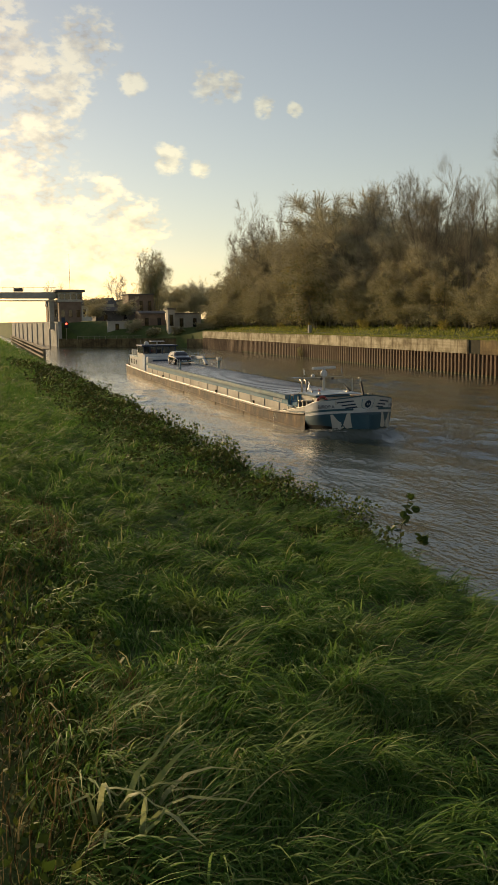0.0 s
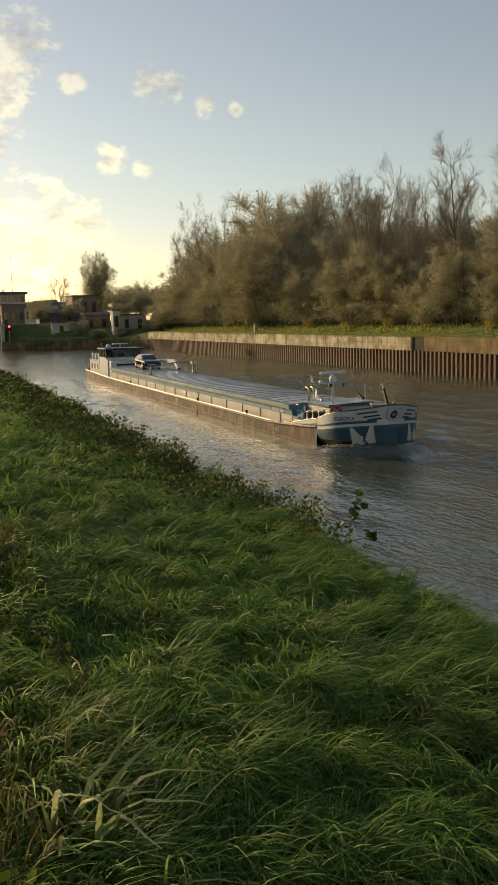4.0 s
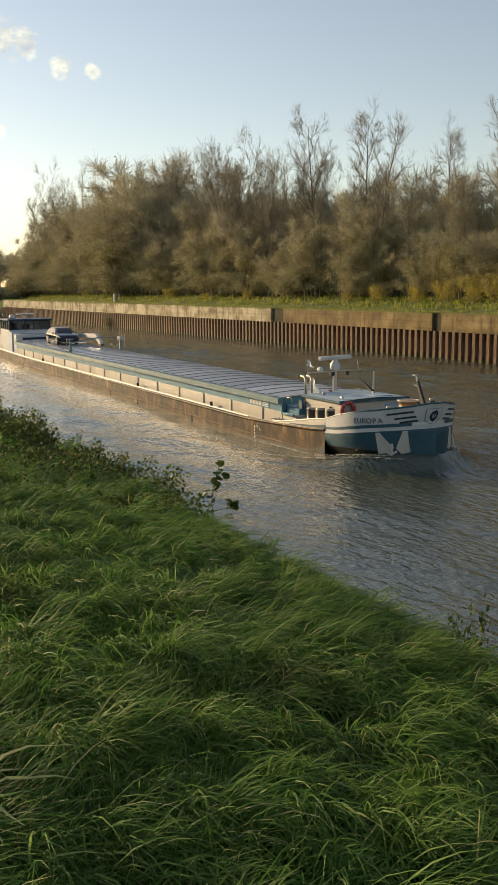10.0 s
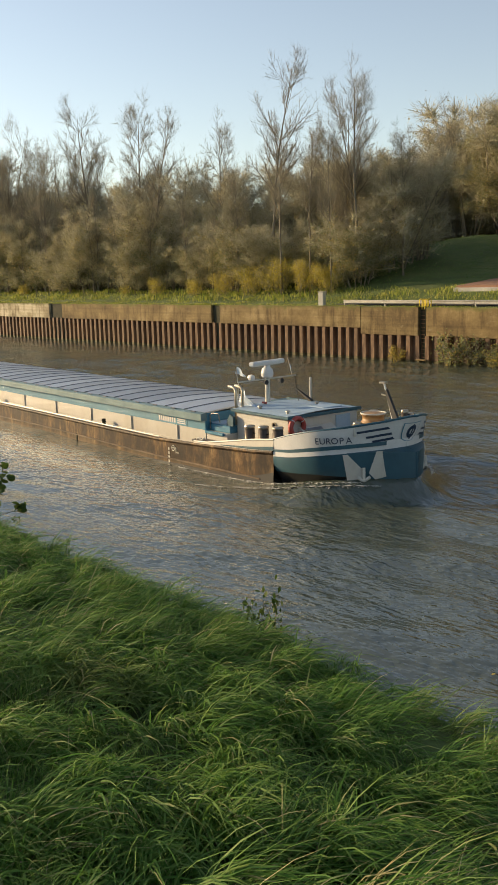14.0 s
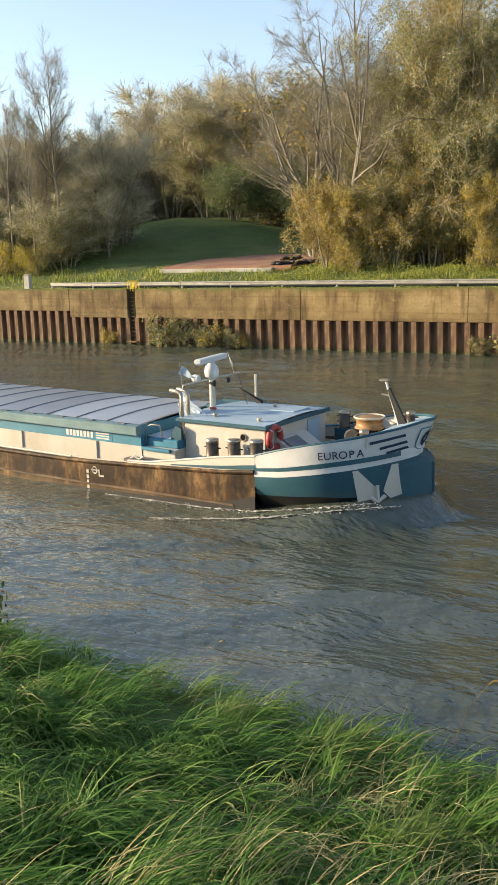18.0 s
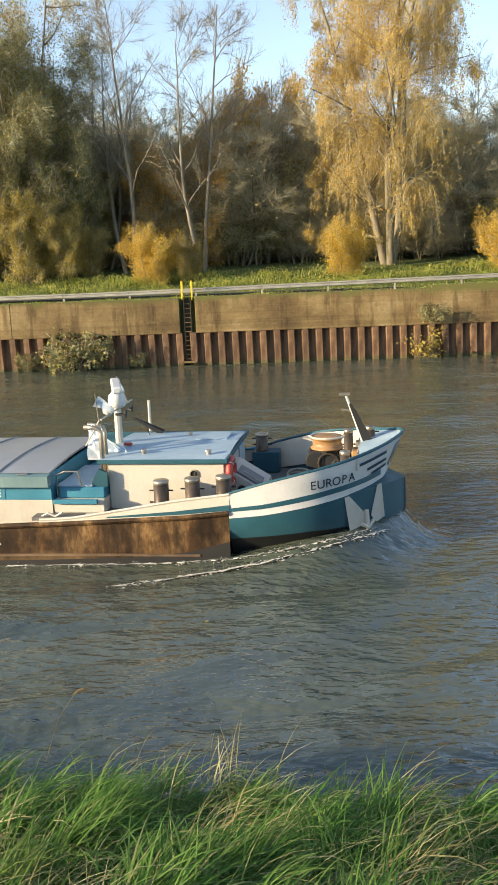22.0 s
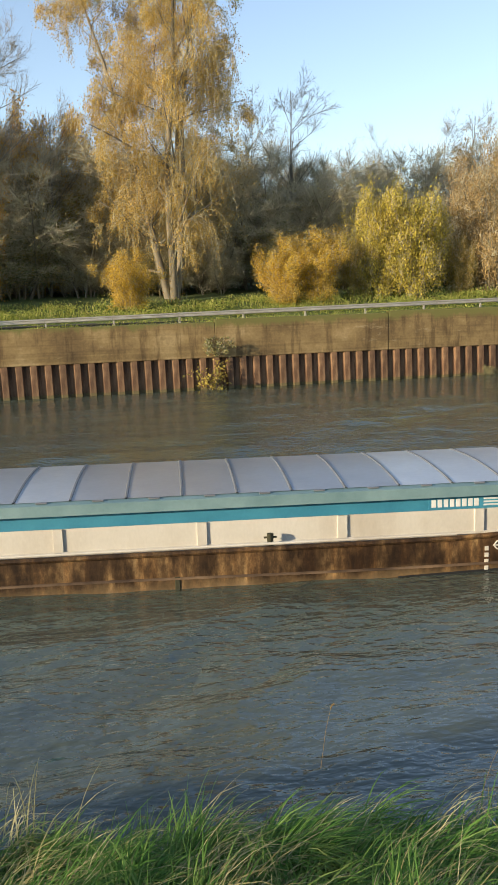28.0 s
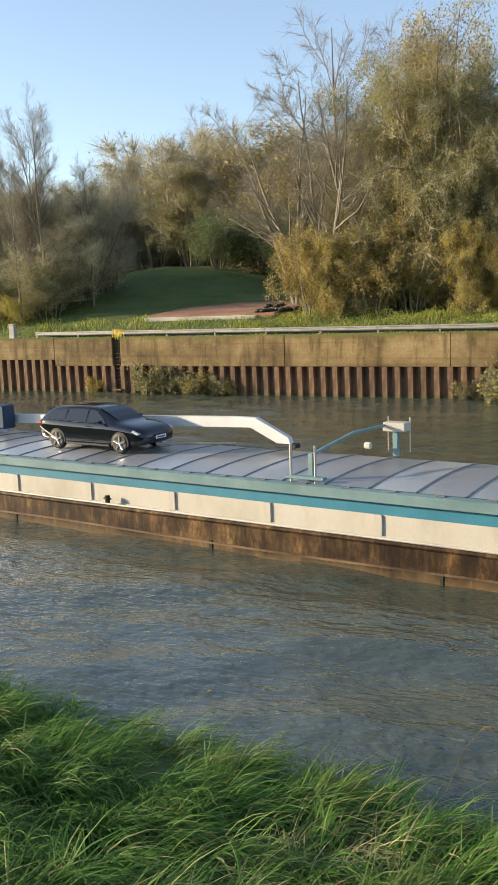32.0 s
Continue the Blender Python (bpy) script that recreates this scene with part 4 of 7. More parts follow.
def build_foredeck():
    house = part("deckhouse", box(1.42, 4.22, -1.65, 1.65, 0.97, 2.24, 0.02), CREAM, barge, "cream white deckhouse")
    house.location = (-0.14, 0, 0.13)
    part("deckhouse_roof", skin([[(x, y, 2.26 + 0.09 * (1 - (y / 1.75) ** 2)) for y in np.linspace(-1.73, 1.73, 9)] for x in (1.2, 4.3)]), ROOF_BLUE, house, "pale blue cambered roof")
    part("roof_trim", box(1.18, 4.32, -1.76, -1.70, 2.17, 2.27, 0.01, box(1.18, 4.32, 1.70, 1.76, 2.17, 2.27, 0.01, box(4.27, 4.33, -1.74, 1.74, 2.18, 2.30, 0.01))), BLUE, house)
    part("porthole", lathe([(0.11, 0), (0.11, 0.03), (0.085, 0.03), (0.085, 0.01)], 16, pose(3.5, -1.652, 1.9, 90)), STEEL, house)
    part("porthole_glass", lathe([(0.09, 0), (0.09, 0.012)], 16, pose(3.5, -1.652, 1.9, 90)), PANE, house)
    part("front_window", slab([(-0.9, 1.5), (-0.3, 1.5), (-0.3, 1.78), (-0.9, 1.78)], "x", 4.22, 4.25), PANE, house)
    hood = part("companion_hood", slab([(4.21, 1.05), (5.12, 1.05), (5.08, 1.38), (4.30, 1.86), (4.21, 1.86)], "y", -1.22, 0.3), CREAM, house, "white sloping hood over the companionway")
    part("hatch_lid", slab([(4.42, 1.80), (4.98, 1.455), (5.0, 1.485), (4.44, 1.83)], "y", -1.1, -0.35), SEAM, hood, "dark lid on the slope")
    part("hood_port", lathe([(0.0, 0.012), (0.10, 0.012), (0.10, 0.0)], 16, pose(4.55, -1.222, 1.42, 90)), BLACK, hood)
    part("hood_rail", pipe([(4.6, -1.2, 1.72), (4.62, -1.24, 1.86), (5.05, -1.24, 1.56), (5.08, -1.2, 1.4)], 0.016, 6), STEEL, hood)
    part("door", box(4.22, 4.26, 0.55, 1.25, 1.2, 2.1, 0.01), ROOF_BLUE, house)
    part("roof_hatch", box(3.2, 4.0, 0.2, 1.1, 2.33, 2.37, 0.015), ROOF_BLUE, house)
    for x, y in ((2.2, -1.2), (3.8, -1.3), (2.9, 0.9)):
        part("roof_vent", lathe([(0.05, 2.26), (0.05, 2.36), (0.085, 2.37), (0.07, 2.41)], 10, pose(x, y, 0)), STEEL, house)
    part("roof_lamp", box(1.5, 1.72, -0.55, -0.45, 2.36, 2.43, 0.02), RED, house)
    # life ring on the front of the house
    ring = part("life_ring", torus(0.295, 0.088, pose(4.2, -1.36, 2.04, 0, 90), 24, 8), RED, barge, "red life ring with white bands", True)
    for a in (45, 135, 225, 315):
        m = pose(4.2, -1.36, 2.04, 0, 90) @ pose(0, 0, 0, 0, 0, a) @ pose(0.295, 0, 0, 90)
        part("band", torus(0.091, 0.014, m, 10, 4), WHITE, ring)
    for x, y, z0, z1, r, metal in ((2.68, -2.2, 1.22, 2.02, 0.18, STEEL), (3.42, -2.2, 1.24, 2.07, 0.18, STEEL), (4.15, -2.18, 1.26, 2.12, 0.18, STEEL),
                                   (2.68, 2.2, 1.22, 2.02, 0.18, BLUE), (4.5, 2.08, 1.78, 2.26, 0.17, STEEL), (6.88, -1.25, 1.2, 2.47, 0.12, STEEL), (6.88, 1.25, 1.2, 2.5, 0.12, STEEL),
                                   (7.45, 0.35, 2.32, 2.75, 0.12, STEEL), (4.9, -1.9, 1.2, 1.75, 0.12, BLUE)):
        bollard(x, y, z0, z1, r, metal)
    # anchor winch
    winch = part("anchor_winch", box(5.95, 6.95, -0.55, 0.55, 1.2, 1.55, 0.04), BLACK, barge, "greasy anchor winch")
    part("winch_bed", box(5.9, 7.0, -0.6, 0.6, 1.04, 1.1, 0.01), DECK_GREY, winch)
    winch.location.z = 0.15
    part("drum", lathe([(0.37, -0.16), (0.41, -0.14), (0.41, -0.11), (0.36, -0.1), (0.36, 0.1), (0.41, 0.11), (0.41, 0.14), (0.37, 0.16)], 20, pose(6.4, 0.0, 2.28)), WOOD, winch, "varnished wooden drum", True)
    part("drum_rim", torus(0.41, 0.026, pose(6.4, 0, 2.44), 24, 6), CREAM, winch)
    part("drum_post", lathe([(0.3, 1.5), (0.26, 1.7), (0.24, 2.1)], 12, pose(6.4, 0.0, 0)), BLACK, winch)
    for y in (-0.45, 0.45):
        part("gear", lathe([(0.0, -0.04), (0.22, -0.04), (0.25, -0.03), (0.25, 0.03), (0.22, 0.04), (0.0, 0.04)], 14, pose(6.75, y, 1.75, 90)), BLACK, winch)
        part("gear", lathe([(0.0, -0.05), (0.2, -0.05), (0.24, -0.04), (0.24, 0.04), (0.2, 0.05), (0.0, 0.05)], 14, pose(6.12, y, 1.92, 90)), BLACK, winch)
        part("brake_band", torus(0.24, 0.025, pose(6.45, y * 1.15, 1.86, 90), 18, 6), OLD_STEEL, winch)
        part("side_frame", slab([(5.9, 1.3), (7.05, 1.3), (6.75, 2.05), (6.2, 2.05)], "y", y - 0.03, y + 0.03), BLACK, winch)
    part("chain_stopper", box(7.0, 7.3, -0.3, 0.3, 1.2, 2.1, 0.03), WOOD, winch)
    for k in range(4):
        part("rope_coil", torus(0.30 - 0.012 * k, 0.035, pose(5.55, -0.35 + 0.02 * k, 1.25 + 0.065 * k), 20, 6), ROPE, barge)
        part("rope_coil", torus(0.26 + 0.01 * k, 0.035, pose(5.6, 0.75, 1.25 + 0.065 * k, 4 * k), 20, 6), ROPE, barge)
    part("hawser", pipe([(5.9, -0.9, 1.85), (5.7, -1.0, 1.6), (5.75, -1.1, 1.4), (6.0, -1.0, 1.35), (6.3, -0.8, 1.75), (6.6, -1.1, 2.1)], 0.03, 6), ROPE, barge)
    # raked bow mast
    mast = part("bow_mast", rod((7.30, 0, 2.35), (6.88, 0, 3.6), 0.038, 0.034, 8), WHITE, barge, "raked pale bow mast")
    part("mast_head", box(6.72, 6.98, -0.09, 0.09, 3.59, 3.65, 0.015), STEEL, mast)
    part("mast_arm", rod((7.04, 0, 3.2), (6.76, 0, 3.24), 0.025, sides=6), STEEL, mast)
    part("mast_foot", box(7.1, 7.45, -0.16, 0.16, 2.32, 2.45, 0.02), STEEL, mast)
    part("fair_strut", slab([(7.30, 2.4), (7.54, 2.42), (7.0, 3.42), (6.95, 3.36)], "y", -0.05, 0.05), BLACK, mast)
    # whip aerial and lowered staff on the roof
    part("staff", rod((1.46, 1.8, 1.7), (1.46, 1.8, 3.26), 0.045, 0.04, 8), CREAM, barge)
    part("staff_cover", rod((1.9, 1.45, 2.42), (1.15, 1.35, 2.85), 0.1, 0.03, 6), BLACK, barge)
    # radar mast
    rm = part("radar_mast", rod((1.12, -0.05, 2.2), (1.12, -0.05, 3.42), 0.10, 0.09, 10), CREAM, barge, "cream radar mast")
    part("scanner_housing", lathe([(0.15, 3.38), (0.21, 3.42), (0.23, 3.56), (0.2, 3.70), (0.12, 3.78), (0.10, 3.86)], 14, pose(1.12, -0.05, 0)), WHITE, rm, "", True)
    scanner = part("scanner", box(-0.95, 0.95, -0.12, 0.12, -0.07, 0.10, 0.04), WHITE, rm)
    scanner.matrix_local = pose(1.12, -0.05, 3.92, 0, 0, -70)
    part("crossbar", rod((1.12, -1.45, 3.32), (1.12, 1.35, 3.36), 0.025, sides=6), CREAM, rm)
    part("search_light", lathe([(0.10, -0.1), (0.12, 0.0), (0.10, 0.1)], 12, pose(1.1, -0.8, 3.44, 0, 90)), WHITE, rm)
    part("horn", lathe([(0.03, 0), (0.04, 0.15), (0.10, 0.28)], 10, pose(1.15, -0.35, 3.25, 0, 90)), BLACK, rm)
    part("horn", lathe([(0.03, 0), (0.04, 0.12), (0.09, 0.22)], 10, pose(1.15, 0.45, 3.25, 0, 90)), BLACK, rm)
    part("aerial", rod((1.05, -1.4, 3.3), (1.0, -1.42, 3.95), 0.018, 0.01, 6), STEEL, rm)
    part("aerial", rod((1.0, 1.3, 3.3), (0.74, 1.3, 4.0), 0.018, 0.01, 6), STEEL, rm)
    part("stay", rod((1.12, 1.3, 3.35), (1.7, 1.0, 2.35), 0.012, sides=5), BLACK, rm)
    part("stay", rod((1.05, -1.35, 3.3), (0.55, -1.0, 2.6), 0.02, sides=5), CREAM, rm)
    # flags, stiff in the wind
    pennant = part("pennant", skin([[(0.0, 0.0, 0.15), (0.0, 0.0, -0.15)], [(0.17, 0.05, 0.12), (0.16, 0.05, -0.10)], [(0.36, -0.03, 0.07), (0.34, -0.03, -0.06)], [(0.52, 0.04, 0.02), (0.52, 0.04, -0.02)]]), TARP, rm, "", True)
    pennant.matrix_local = pose(1.0, -1.42, 3.76, 0, 30, -15)
    part("pennant", skin([[(0.75, 1.3, 3.96), (0.84, 1.3, 3.72)], [(0.84, 1.25, 3.86), (0.92, 1.27, 3.6)], [(0.93, 1.3, 3.66), (0.95, 1.28, 3.55)]]), TARP, rm)
    cloth = []
    for k in range(6):
        cloth.append([(0.58 + 0.22 * k + 0.03 * math.sin(2 * k + j), -0.95 - 0.03 * k + 0.06 * math.sin(k * 1.7 + j * 1.3), 3.1 - 0.13 * k - (0.88 - 0.13 * k) * j / 5) for j in range(6)])
    part("wind_sheet", skin(cloth), TARP, barge, "pale blue plastic sheet flapping on the mast stay")
    # exhausts, steps and lockers between hold and house
    for y in (-1.55, -1.25):
        part("exhaust", pipe([(1.12, y, 1.6), (1.12, y, 2.98), (1.08, y, 3.1), (0.95, y, 3.15), (0.72, y, 3.16)], 0.06, 8), STEEL, barge, "polished exhaust pipe", True)
    part("locker_foot", box(0.02, 1.27, -2.1, 2.0, 1.2, 1.52, 0.02), CREAM, barge)
    part("locker", box(0.1, 1.25, -1.95, 1.95, 1.52, 1.78, 0.03), BAND_BLUE, barge)
    part("locker_lid", box(0.06, 0.95, -1.9, 0.2, 1.78, 1.84, 0.02), ROOF_BLUE, barge)
    part("locker_wing", slab([(0.9, 1.78), (1.3, 1.78), (1.3, 2.12), (1.1, 2.2), (0.95, 1.95)], "y", -1.85, -1.75), BLUE, barge)
    part("hand_rail", pipe([(0.1, -1.98, 1.6), (0.1, -1.98, 2.1), (0.3, -1.98, 2.18), (0.62, -1.98, 2.18), (0.7, -1.98, 1.85)], 0.022, 6), STEEL, barge)
    part("step_bar", box(0.05, 1.12, -2.2, -2.1, 1.44, 1.54, 0.01), BAND_BLUE, barge)
    part("fairlead", pipe([(-0.15, -2.45, 1.22), (0.0, -2.45, 1.3), (0.18, -2.45, 1.22), (0.35, -2.45, 1.32)], 0.03, 6), CREAM, barge)
    part("windscreen", box(0.05, 1.2, 1.0, 1.9, 1.84, 2.35, 0.02), BLUE, barge)
    part("wash_board", slab([(0.3, 1.9), (1.25, 1.9), (2.4, 2.3), (2.4, 2.42), (0.3, 2.42)], "y", 1.6, 1.66), BLUE, barge)
    # name on the bow
    for side in (-1, 1):
        for k, letter in enumerate("EUROPA"):
            x = 6.2 + 0.166 * (k if side < 0 else 5 - k)
            z = 1.915 + 0.075 * (x - 6.2)
            slope = math.degrees(math.atan2(bow_y(x - 0.05, z) - bow_y(x + 0.05, z), 0.1))
            m = Matrix.Translation(on_bow(x, z, side, 0.03)) @ pose(0, 0, 0, 0, 0, slope if side < 0 else 180 - slope) @ pose(0, 0, 0, 90 + 8) @ pose(0, 0, 0, 0, 0, 4 * -side)
            lettering("letter", letter, 0.29, m, NAVY, barge, 1.0)
    return pennant, scanner


def build_aft():
    # white superstructure, wheelhouse and aft cabin
    part("engine_casing", box(-54.0, -50.9, -2.0, 2.0, 0.9, 2.75, 0.05), WHITE, barge, "white superstructure before the wheelhouse")
    part("casing_bar", box(-50.92, -50.86, -1.4, 1.2, 2.25, 2.45, 0.01), NAVY, barge)
    wh = part("wheelhouse", box(-57.5, -53.6, -2.05, 2.05, 0.9, 3.1, 0.05), WHITE, barge, "white wheelhouse with dark windows")
    for k in range(5):
        part("window", box(-53.62, -53.57, -1.95 + 0.79 * k, -1.25 + 0.79 * k, 3.12, 3.95, 0.015), PANE, wh)
    for k in range(4):
        part("window", box(-57.4 + 0.95 * k, -56.6 + 0.95 * k, -2.07, -2.02, 3.12, 3.95, 0.015), PANE, wh)
        part("window", box(-57.4 + 0.95 * k, -56.6 + 0.95 * k, 2.02, 2.07, 3.12, 3.95, 0.015), PANE, wh)
    for y in (-2.0, -1.21, -0.42, 0.37, 1.16, 1.95):
        part("mullion", box(-53.66, -53.56, y - 0.05, y + 0.05, 3.05, 4.0), NAVY, wh)
    for x in (-57.45, -56.5, -55.55, -54.6, -53.65):
        for y in (-2.03, 2.03):
            part("mullion", box(x - 0.06, x + 0.06, y - 0.035, y + 0.035, 3.05, 4.0), NAVY, wh)
    part("wheelhouse_core", box(-57.3, -53.8, -1.9, 1.9, 3.1, 3.95), NAVY, wh)
    part("wheelhouse_roof", box(-57.7, -53.2, -2.25, 2.25, 3.97, 4.13, 0.05), NAVY, wh)
    part("roof_radar", box(-55.6, -54.9, -0.9, 0.9, 4.5, 4.62, 0.03, rod((-55.3, 0, 4.1), (-55.3, 0, 4.5), 0.1)), WHITE, wh)
    part("roof_dome", lathe([(0.3, 4.13), (0.32, 4.3), (0.22, 4.52), (0.05, 4.6)], 14, pose(-55.0, -1.4, 0)), WHITE, wh, "", True)
    ac = part("aft_cabin", box(-64.0, -57.6, -2.05, 2.05, 0.9, 2.55, 0.06), WHITE, barge, "white aft cabin")
    for x in (-62.5, -60.6, -58.8):
        part("cabin_window", box(x - 0.4, x + 0.4, -2.07, -2.03, 1.55, 2.2, 0.02), PANE, ac)
    part("cabin_roof", box(-64.2, -57.5, -2.15, 2.15, 2.55, 2.65, 0.03), ROOF_BLUE, ac)
    for x, y, h in ((-63.0, -1.6, 0.7), (-61.4, -1.5, 0.6), (-58.4, -1.7, 0.8)):
        part("deck_gear", box(x - 0.35, x + 0.35, y - 0.3, y + 0.3, 2.65, 2.65 + h, 0.06), CREAM, ac)
    part("jack_staff", rod((-59.5, -1.2, 2.6), (-60.2, -1.2, 4.6), 0.04, 0.025, 6), CREAM, ac)
    part("lilac_panel", box(-53.9, -52.2, -2.12, -2.0, 1.0, 2.9, 0.02), TARP, barge)
    part("stern_rail", pipe([(-66.3, -1.4, 2.0), (-65.2, -2.1, 1.95), (-64.1, -2.2, 1.95)], 0.03, 6), STEEL, barge)
    for x, y in ((-66.3, -1.4), (-65.2, -2.1), (-64.3, -2.2)):
        part("stern_post", rod((x, y, 1.1), (x, y, 2.0), 0.025, sides=6), STEEL, barge)
    # car crane along the far side of the hold
    crane = part("car_crane", slab([(-49.5, 2.95), (-38.0, 3.32), (-37.1, 3.32), (-35.9, 2.75), (-35.8, 2.5), (-36.2, 2.5), (-37.3, 3.0), (-49.5, 2.62)], "y", 1.3, 1.52), WHITE, barge, "white folding car crane boom")
    part("crane_post", rod((-49.2, 1.41, 2.2), (-49.2, 1.41, 3.3), 0.22, sides=10), WHITE, crane)
    part("crane_head", box(-36.4, -35.6, 1.25, 1.57, 2.42, 2.55, 0.02), BLACK, crane)
    part("crane_motor", box(-48.9, -48.1, 0.6, 1.2, 2.5, 3.4, 0.05), NAVY, crane)
    # hatch gantry folded across the hold
    g = part("hatch_gantry", pipe([(-33.2, -1.95, 2.9), (-33.2, -1.2, 2.98), (-33.0, 0.1, 3.22), (-32.8, 1.7, 3.22)], 0.05, 6), TEAL, barge, "teal hatch gantry arm")
    part("gantry_leg", box(-33.28, -33.14, -2.0, -1.88, 2.2, 2.95, 0.01), TEAL, g)
    part("gantry_leg", box(-32.58, -32.42, 1.8, 1.96, 2.3, 3.15, 0.01), TEAL, g)
    for x in (-33.75, -33.0):
        part("gantry_pole", rod((x, -2.1, 2.15), (x, -2.1, 3.18), 0.035, sides=6), CREAM, g)
    part("gantry_foot", box(-33.9, -32.7, -2.22, -2.02, 2.27, 2.36, 0.015), TEAL, g)
    part("gantry_box", box(-32.85, -32.15, 1.7, 2.1, 3.05, 3.32, 0.02), CREAM, g)
    for x in (-32.85, -32.15):
        part("gantry_pole", rod((x, 2.1, 2.4), (x, 2.1, 3.45), 0.02, sides=6), CREAM, g)
    part("rag", box(-33.3, -33.05, 1.3, 1.45, 2.55, 2.75, 0.05), CREAM, g)
    part("ramp_bar", pipe([(-39.8, -0.4, 2.58), (-37.4, 0.6, 2.58)], 0.05, 6), STEEL, barge)
    part("tie_down", pipe([(-43.6, -1.0, 2.6), (-44.3, -0.95, 2.9), (-44.5, -0.9, 3.0)], 0.03, 5), CREAM, barge)


build_hull()
build_hold()
pennant, scanner = build_foredeck()
before = set(barge.children)
build_aft()
for ob in set(barge.children) - before:
    ob.location.x -= 0.78 if ob.name.startswith(("car_crane", "hatch_gantry", "ramp_bar", "tie_down")) else 1.3

# ---- the car on the hatches ----
CAR_PAINT = glass_material("black_car_paint", (0.008, 0.009, 0.012))
RIM = plain("light_alloy", (0.55, 0.50, 0.46), 0.3, 0.8)
LAMP = glass_material("lamp_glass", (0.45, 0.47, 0.5))
PLATE = plain("white_plate", (0.75, 0.75, 0.72), 0.5)

car = thing("estate_car", pose(-43.2, -0.05, 2.47), "black estate car parked on the hatch covers", "car")


def build_car():
    def section(x, half, low, belt, top, roof):
        """A body section: sill, flank, belt line, then the cabin or bonnet, mirrored."""
        near = [(x, -half * 0.90, low), (x, -half * 0.985, low + 0.07), (x, -half, low + 0.22), (x, -half * 1.0, (low + belt) / 2 + 0.09), (x, -half * 0.985, belt - 0.07), (x, -half * 0.94, belt)]
        if top > belt + 0.12:
            near += [(x, -half * (0.94 - (0.94 - roof) * 0.55), belt + (top - belt) * 0.55), (x, -half * roof, top - 0.045), (x, -half * roof * 0.82, top - 0.008), (x, -half * roof * 0.35, top)]
        else:
            near += [(x, -half * 0.86, belt + (top - belt) * 0.5), (x, -half * 0.72, top - 0.01), (x, -half * 0.45, top), (x, -half * 0.2, top + 0.004)]
        return near + [(p[0], -p[1], p[2]) for p in near[::-1]]
    spec = [(-2.36, 0.74, 0.46, 0.78, 0.84, 0.70), (-2.31, 0.84, 0.34, 0.90, 0.97, 0.70), (-2.20, 0.885, 0.27, 0.955, 1.16, 0.68), (-2.02, 0.905, 0.24, 0.965, 1.31, 0.66), (-1.75, 0.918, 0.22, 0.955, 1.375, 0.66), (-1.3, 0.922, 0.20, 0.94, 1.42, 0.66),
            (-0.7, 0.922, 0.19, 0.925, 1.445, 0.66), (-0.1, 0.922, 0.19, 0.915, 1.445, 0.66), (0.28, 0.922, 0.19, 0.91, 1.405, 0.67), (0.6, 0.922, 0.19, 0.905, 1.285, 0.70), (0.92, 0.922, 0.19, 0.90, 1.12, 0.75), (1.14, 0.92, 0.19, 0.89, 0.985, 0.8),
            (1.4, 0.915, 0.20, 0.865, 0.945, 0.8), (1.75, 0.90, 0.21, 0.825, 0.90, 0.8), (2.03, 0.87, 0.23, 0.77, 0.84, 0.8), (2.22, 0.80, 0.27, 0.69, 0.76, 0.8), (2.33, 0.68, 0.33, 0.58, 0.64, 0.8), (2.37, 0.55, 0.40, 0.50, 0.54, 0.8)]
    body_part = part("body", skin([section(*s) for s in spec], closed=True), CAR_PAINT, car, "glossy black bodywork", True)
    soft = body_part.modifiers.new("round", "SUBSURF")
    soft.levels = soft.render_levels = 1
    for s in (-1, 1):
        def glass(outline):
            own = bmesh.new()
            vs = []
            for x, z in outline:
                half = 0.922 * (0.94 - (0.94 - 0.67) * max(0, min(1, (z - 0.92) / 0.48))) + 0.016
                vs.append(own.verts.new((x, s * half, z)))
            own.faces.new(vs if s > 0 else vs[::-1])
            return own
        part("side_window", glass([(-0.02, 0.965), (0.80, 0.955), (0.62, 1.10), (0.30, 1.31), (-0.02, 1.345)]), PANE, car)
        part("side_window", glass([(-1.02, 0.975), (-0.1, 0.965), (-0.1, 1.345), (-0.95, 1.335)]), PANE, car)
        part("side_window", glass([(-1.90, 1.04), (-1.08, 0.98), (-1.04, 1.325), (-1.62, 1.285), (-1.84, 1.17)]), PANE, car)
        part("window_trim", pipe([(-1.9, s * 0.885, 1.025), (-1.0, s * 0.895, 0.965), (0.0, s * 0.897, 0.95), (0.84, s * 0.89, 0.94)], 0.010, 5), CHROME, car, "thin chrome window line")
        part("sill", box(-1.0, 0.95, s * 0.90, s * 0.94, 0.2, 0.27, 0.01), BLACK, car)
        part("mirror", box(0.60, 0.76, s * 0.93, s * 1.08, 0.94, 1.06, 0.04), CAR_PAINT, car)
        part("headlight", slab([(1.88, 0.71), (2.12, 0.62), (2.20, 0.66), (1.96, 0.77)], "y", s * 0.62, s * 0.885), LAMP, car, "slim grey headlight")
        part("tail_light", box(-2.33, -2.15, s * 0.55, s * 0.89, 0.82, 0.93, 0.02), RED, car)
        part("door_handle", box(-0.02, 0.16, s * 0.925, s * 0.945, 0.82, 0.85, 0.008), CAR_PAINT, car)
        part("roof_rail", pipe([(-1.7, s * 0.58, 1.37), (-1.4, s * 0.585, 1.425), (-0.1, s * 0.585, 1.455), (0.2, s * 0.58, 1.415)], 0.018, 6), BLACK, car)
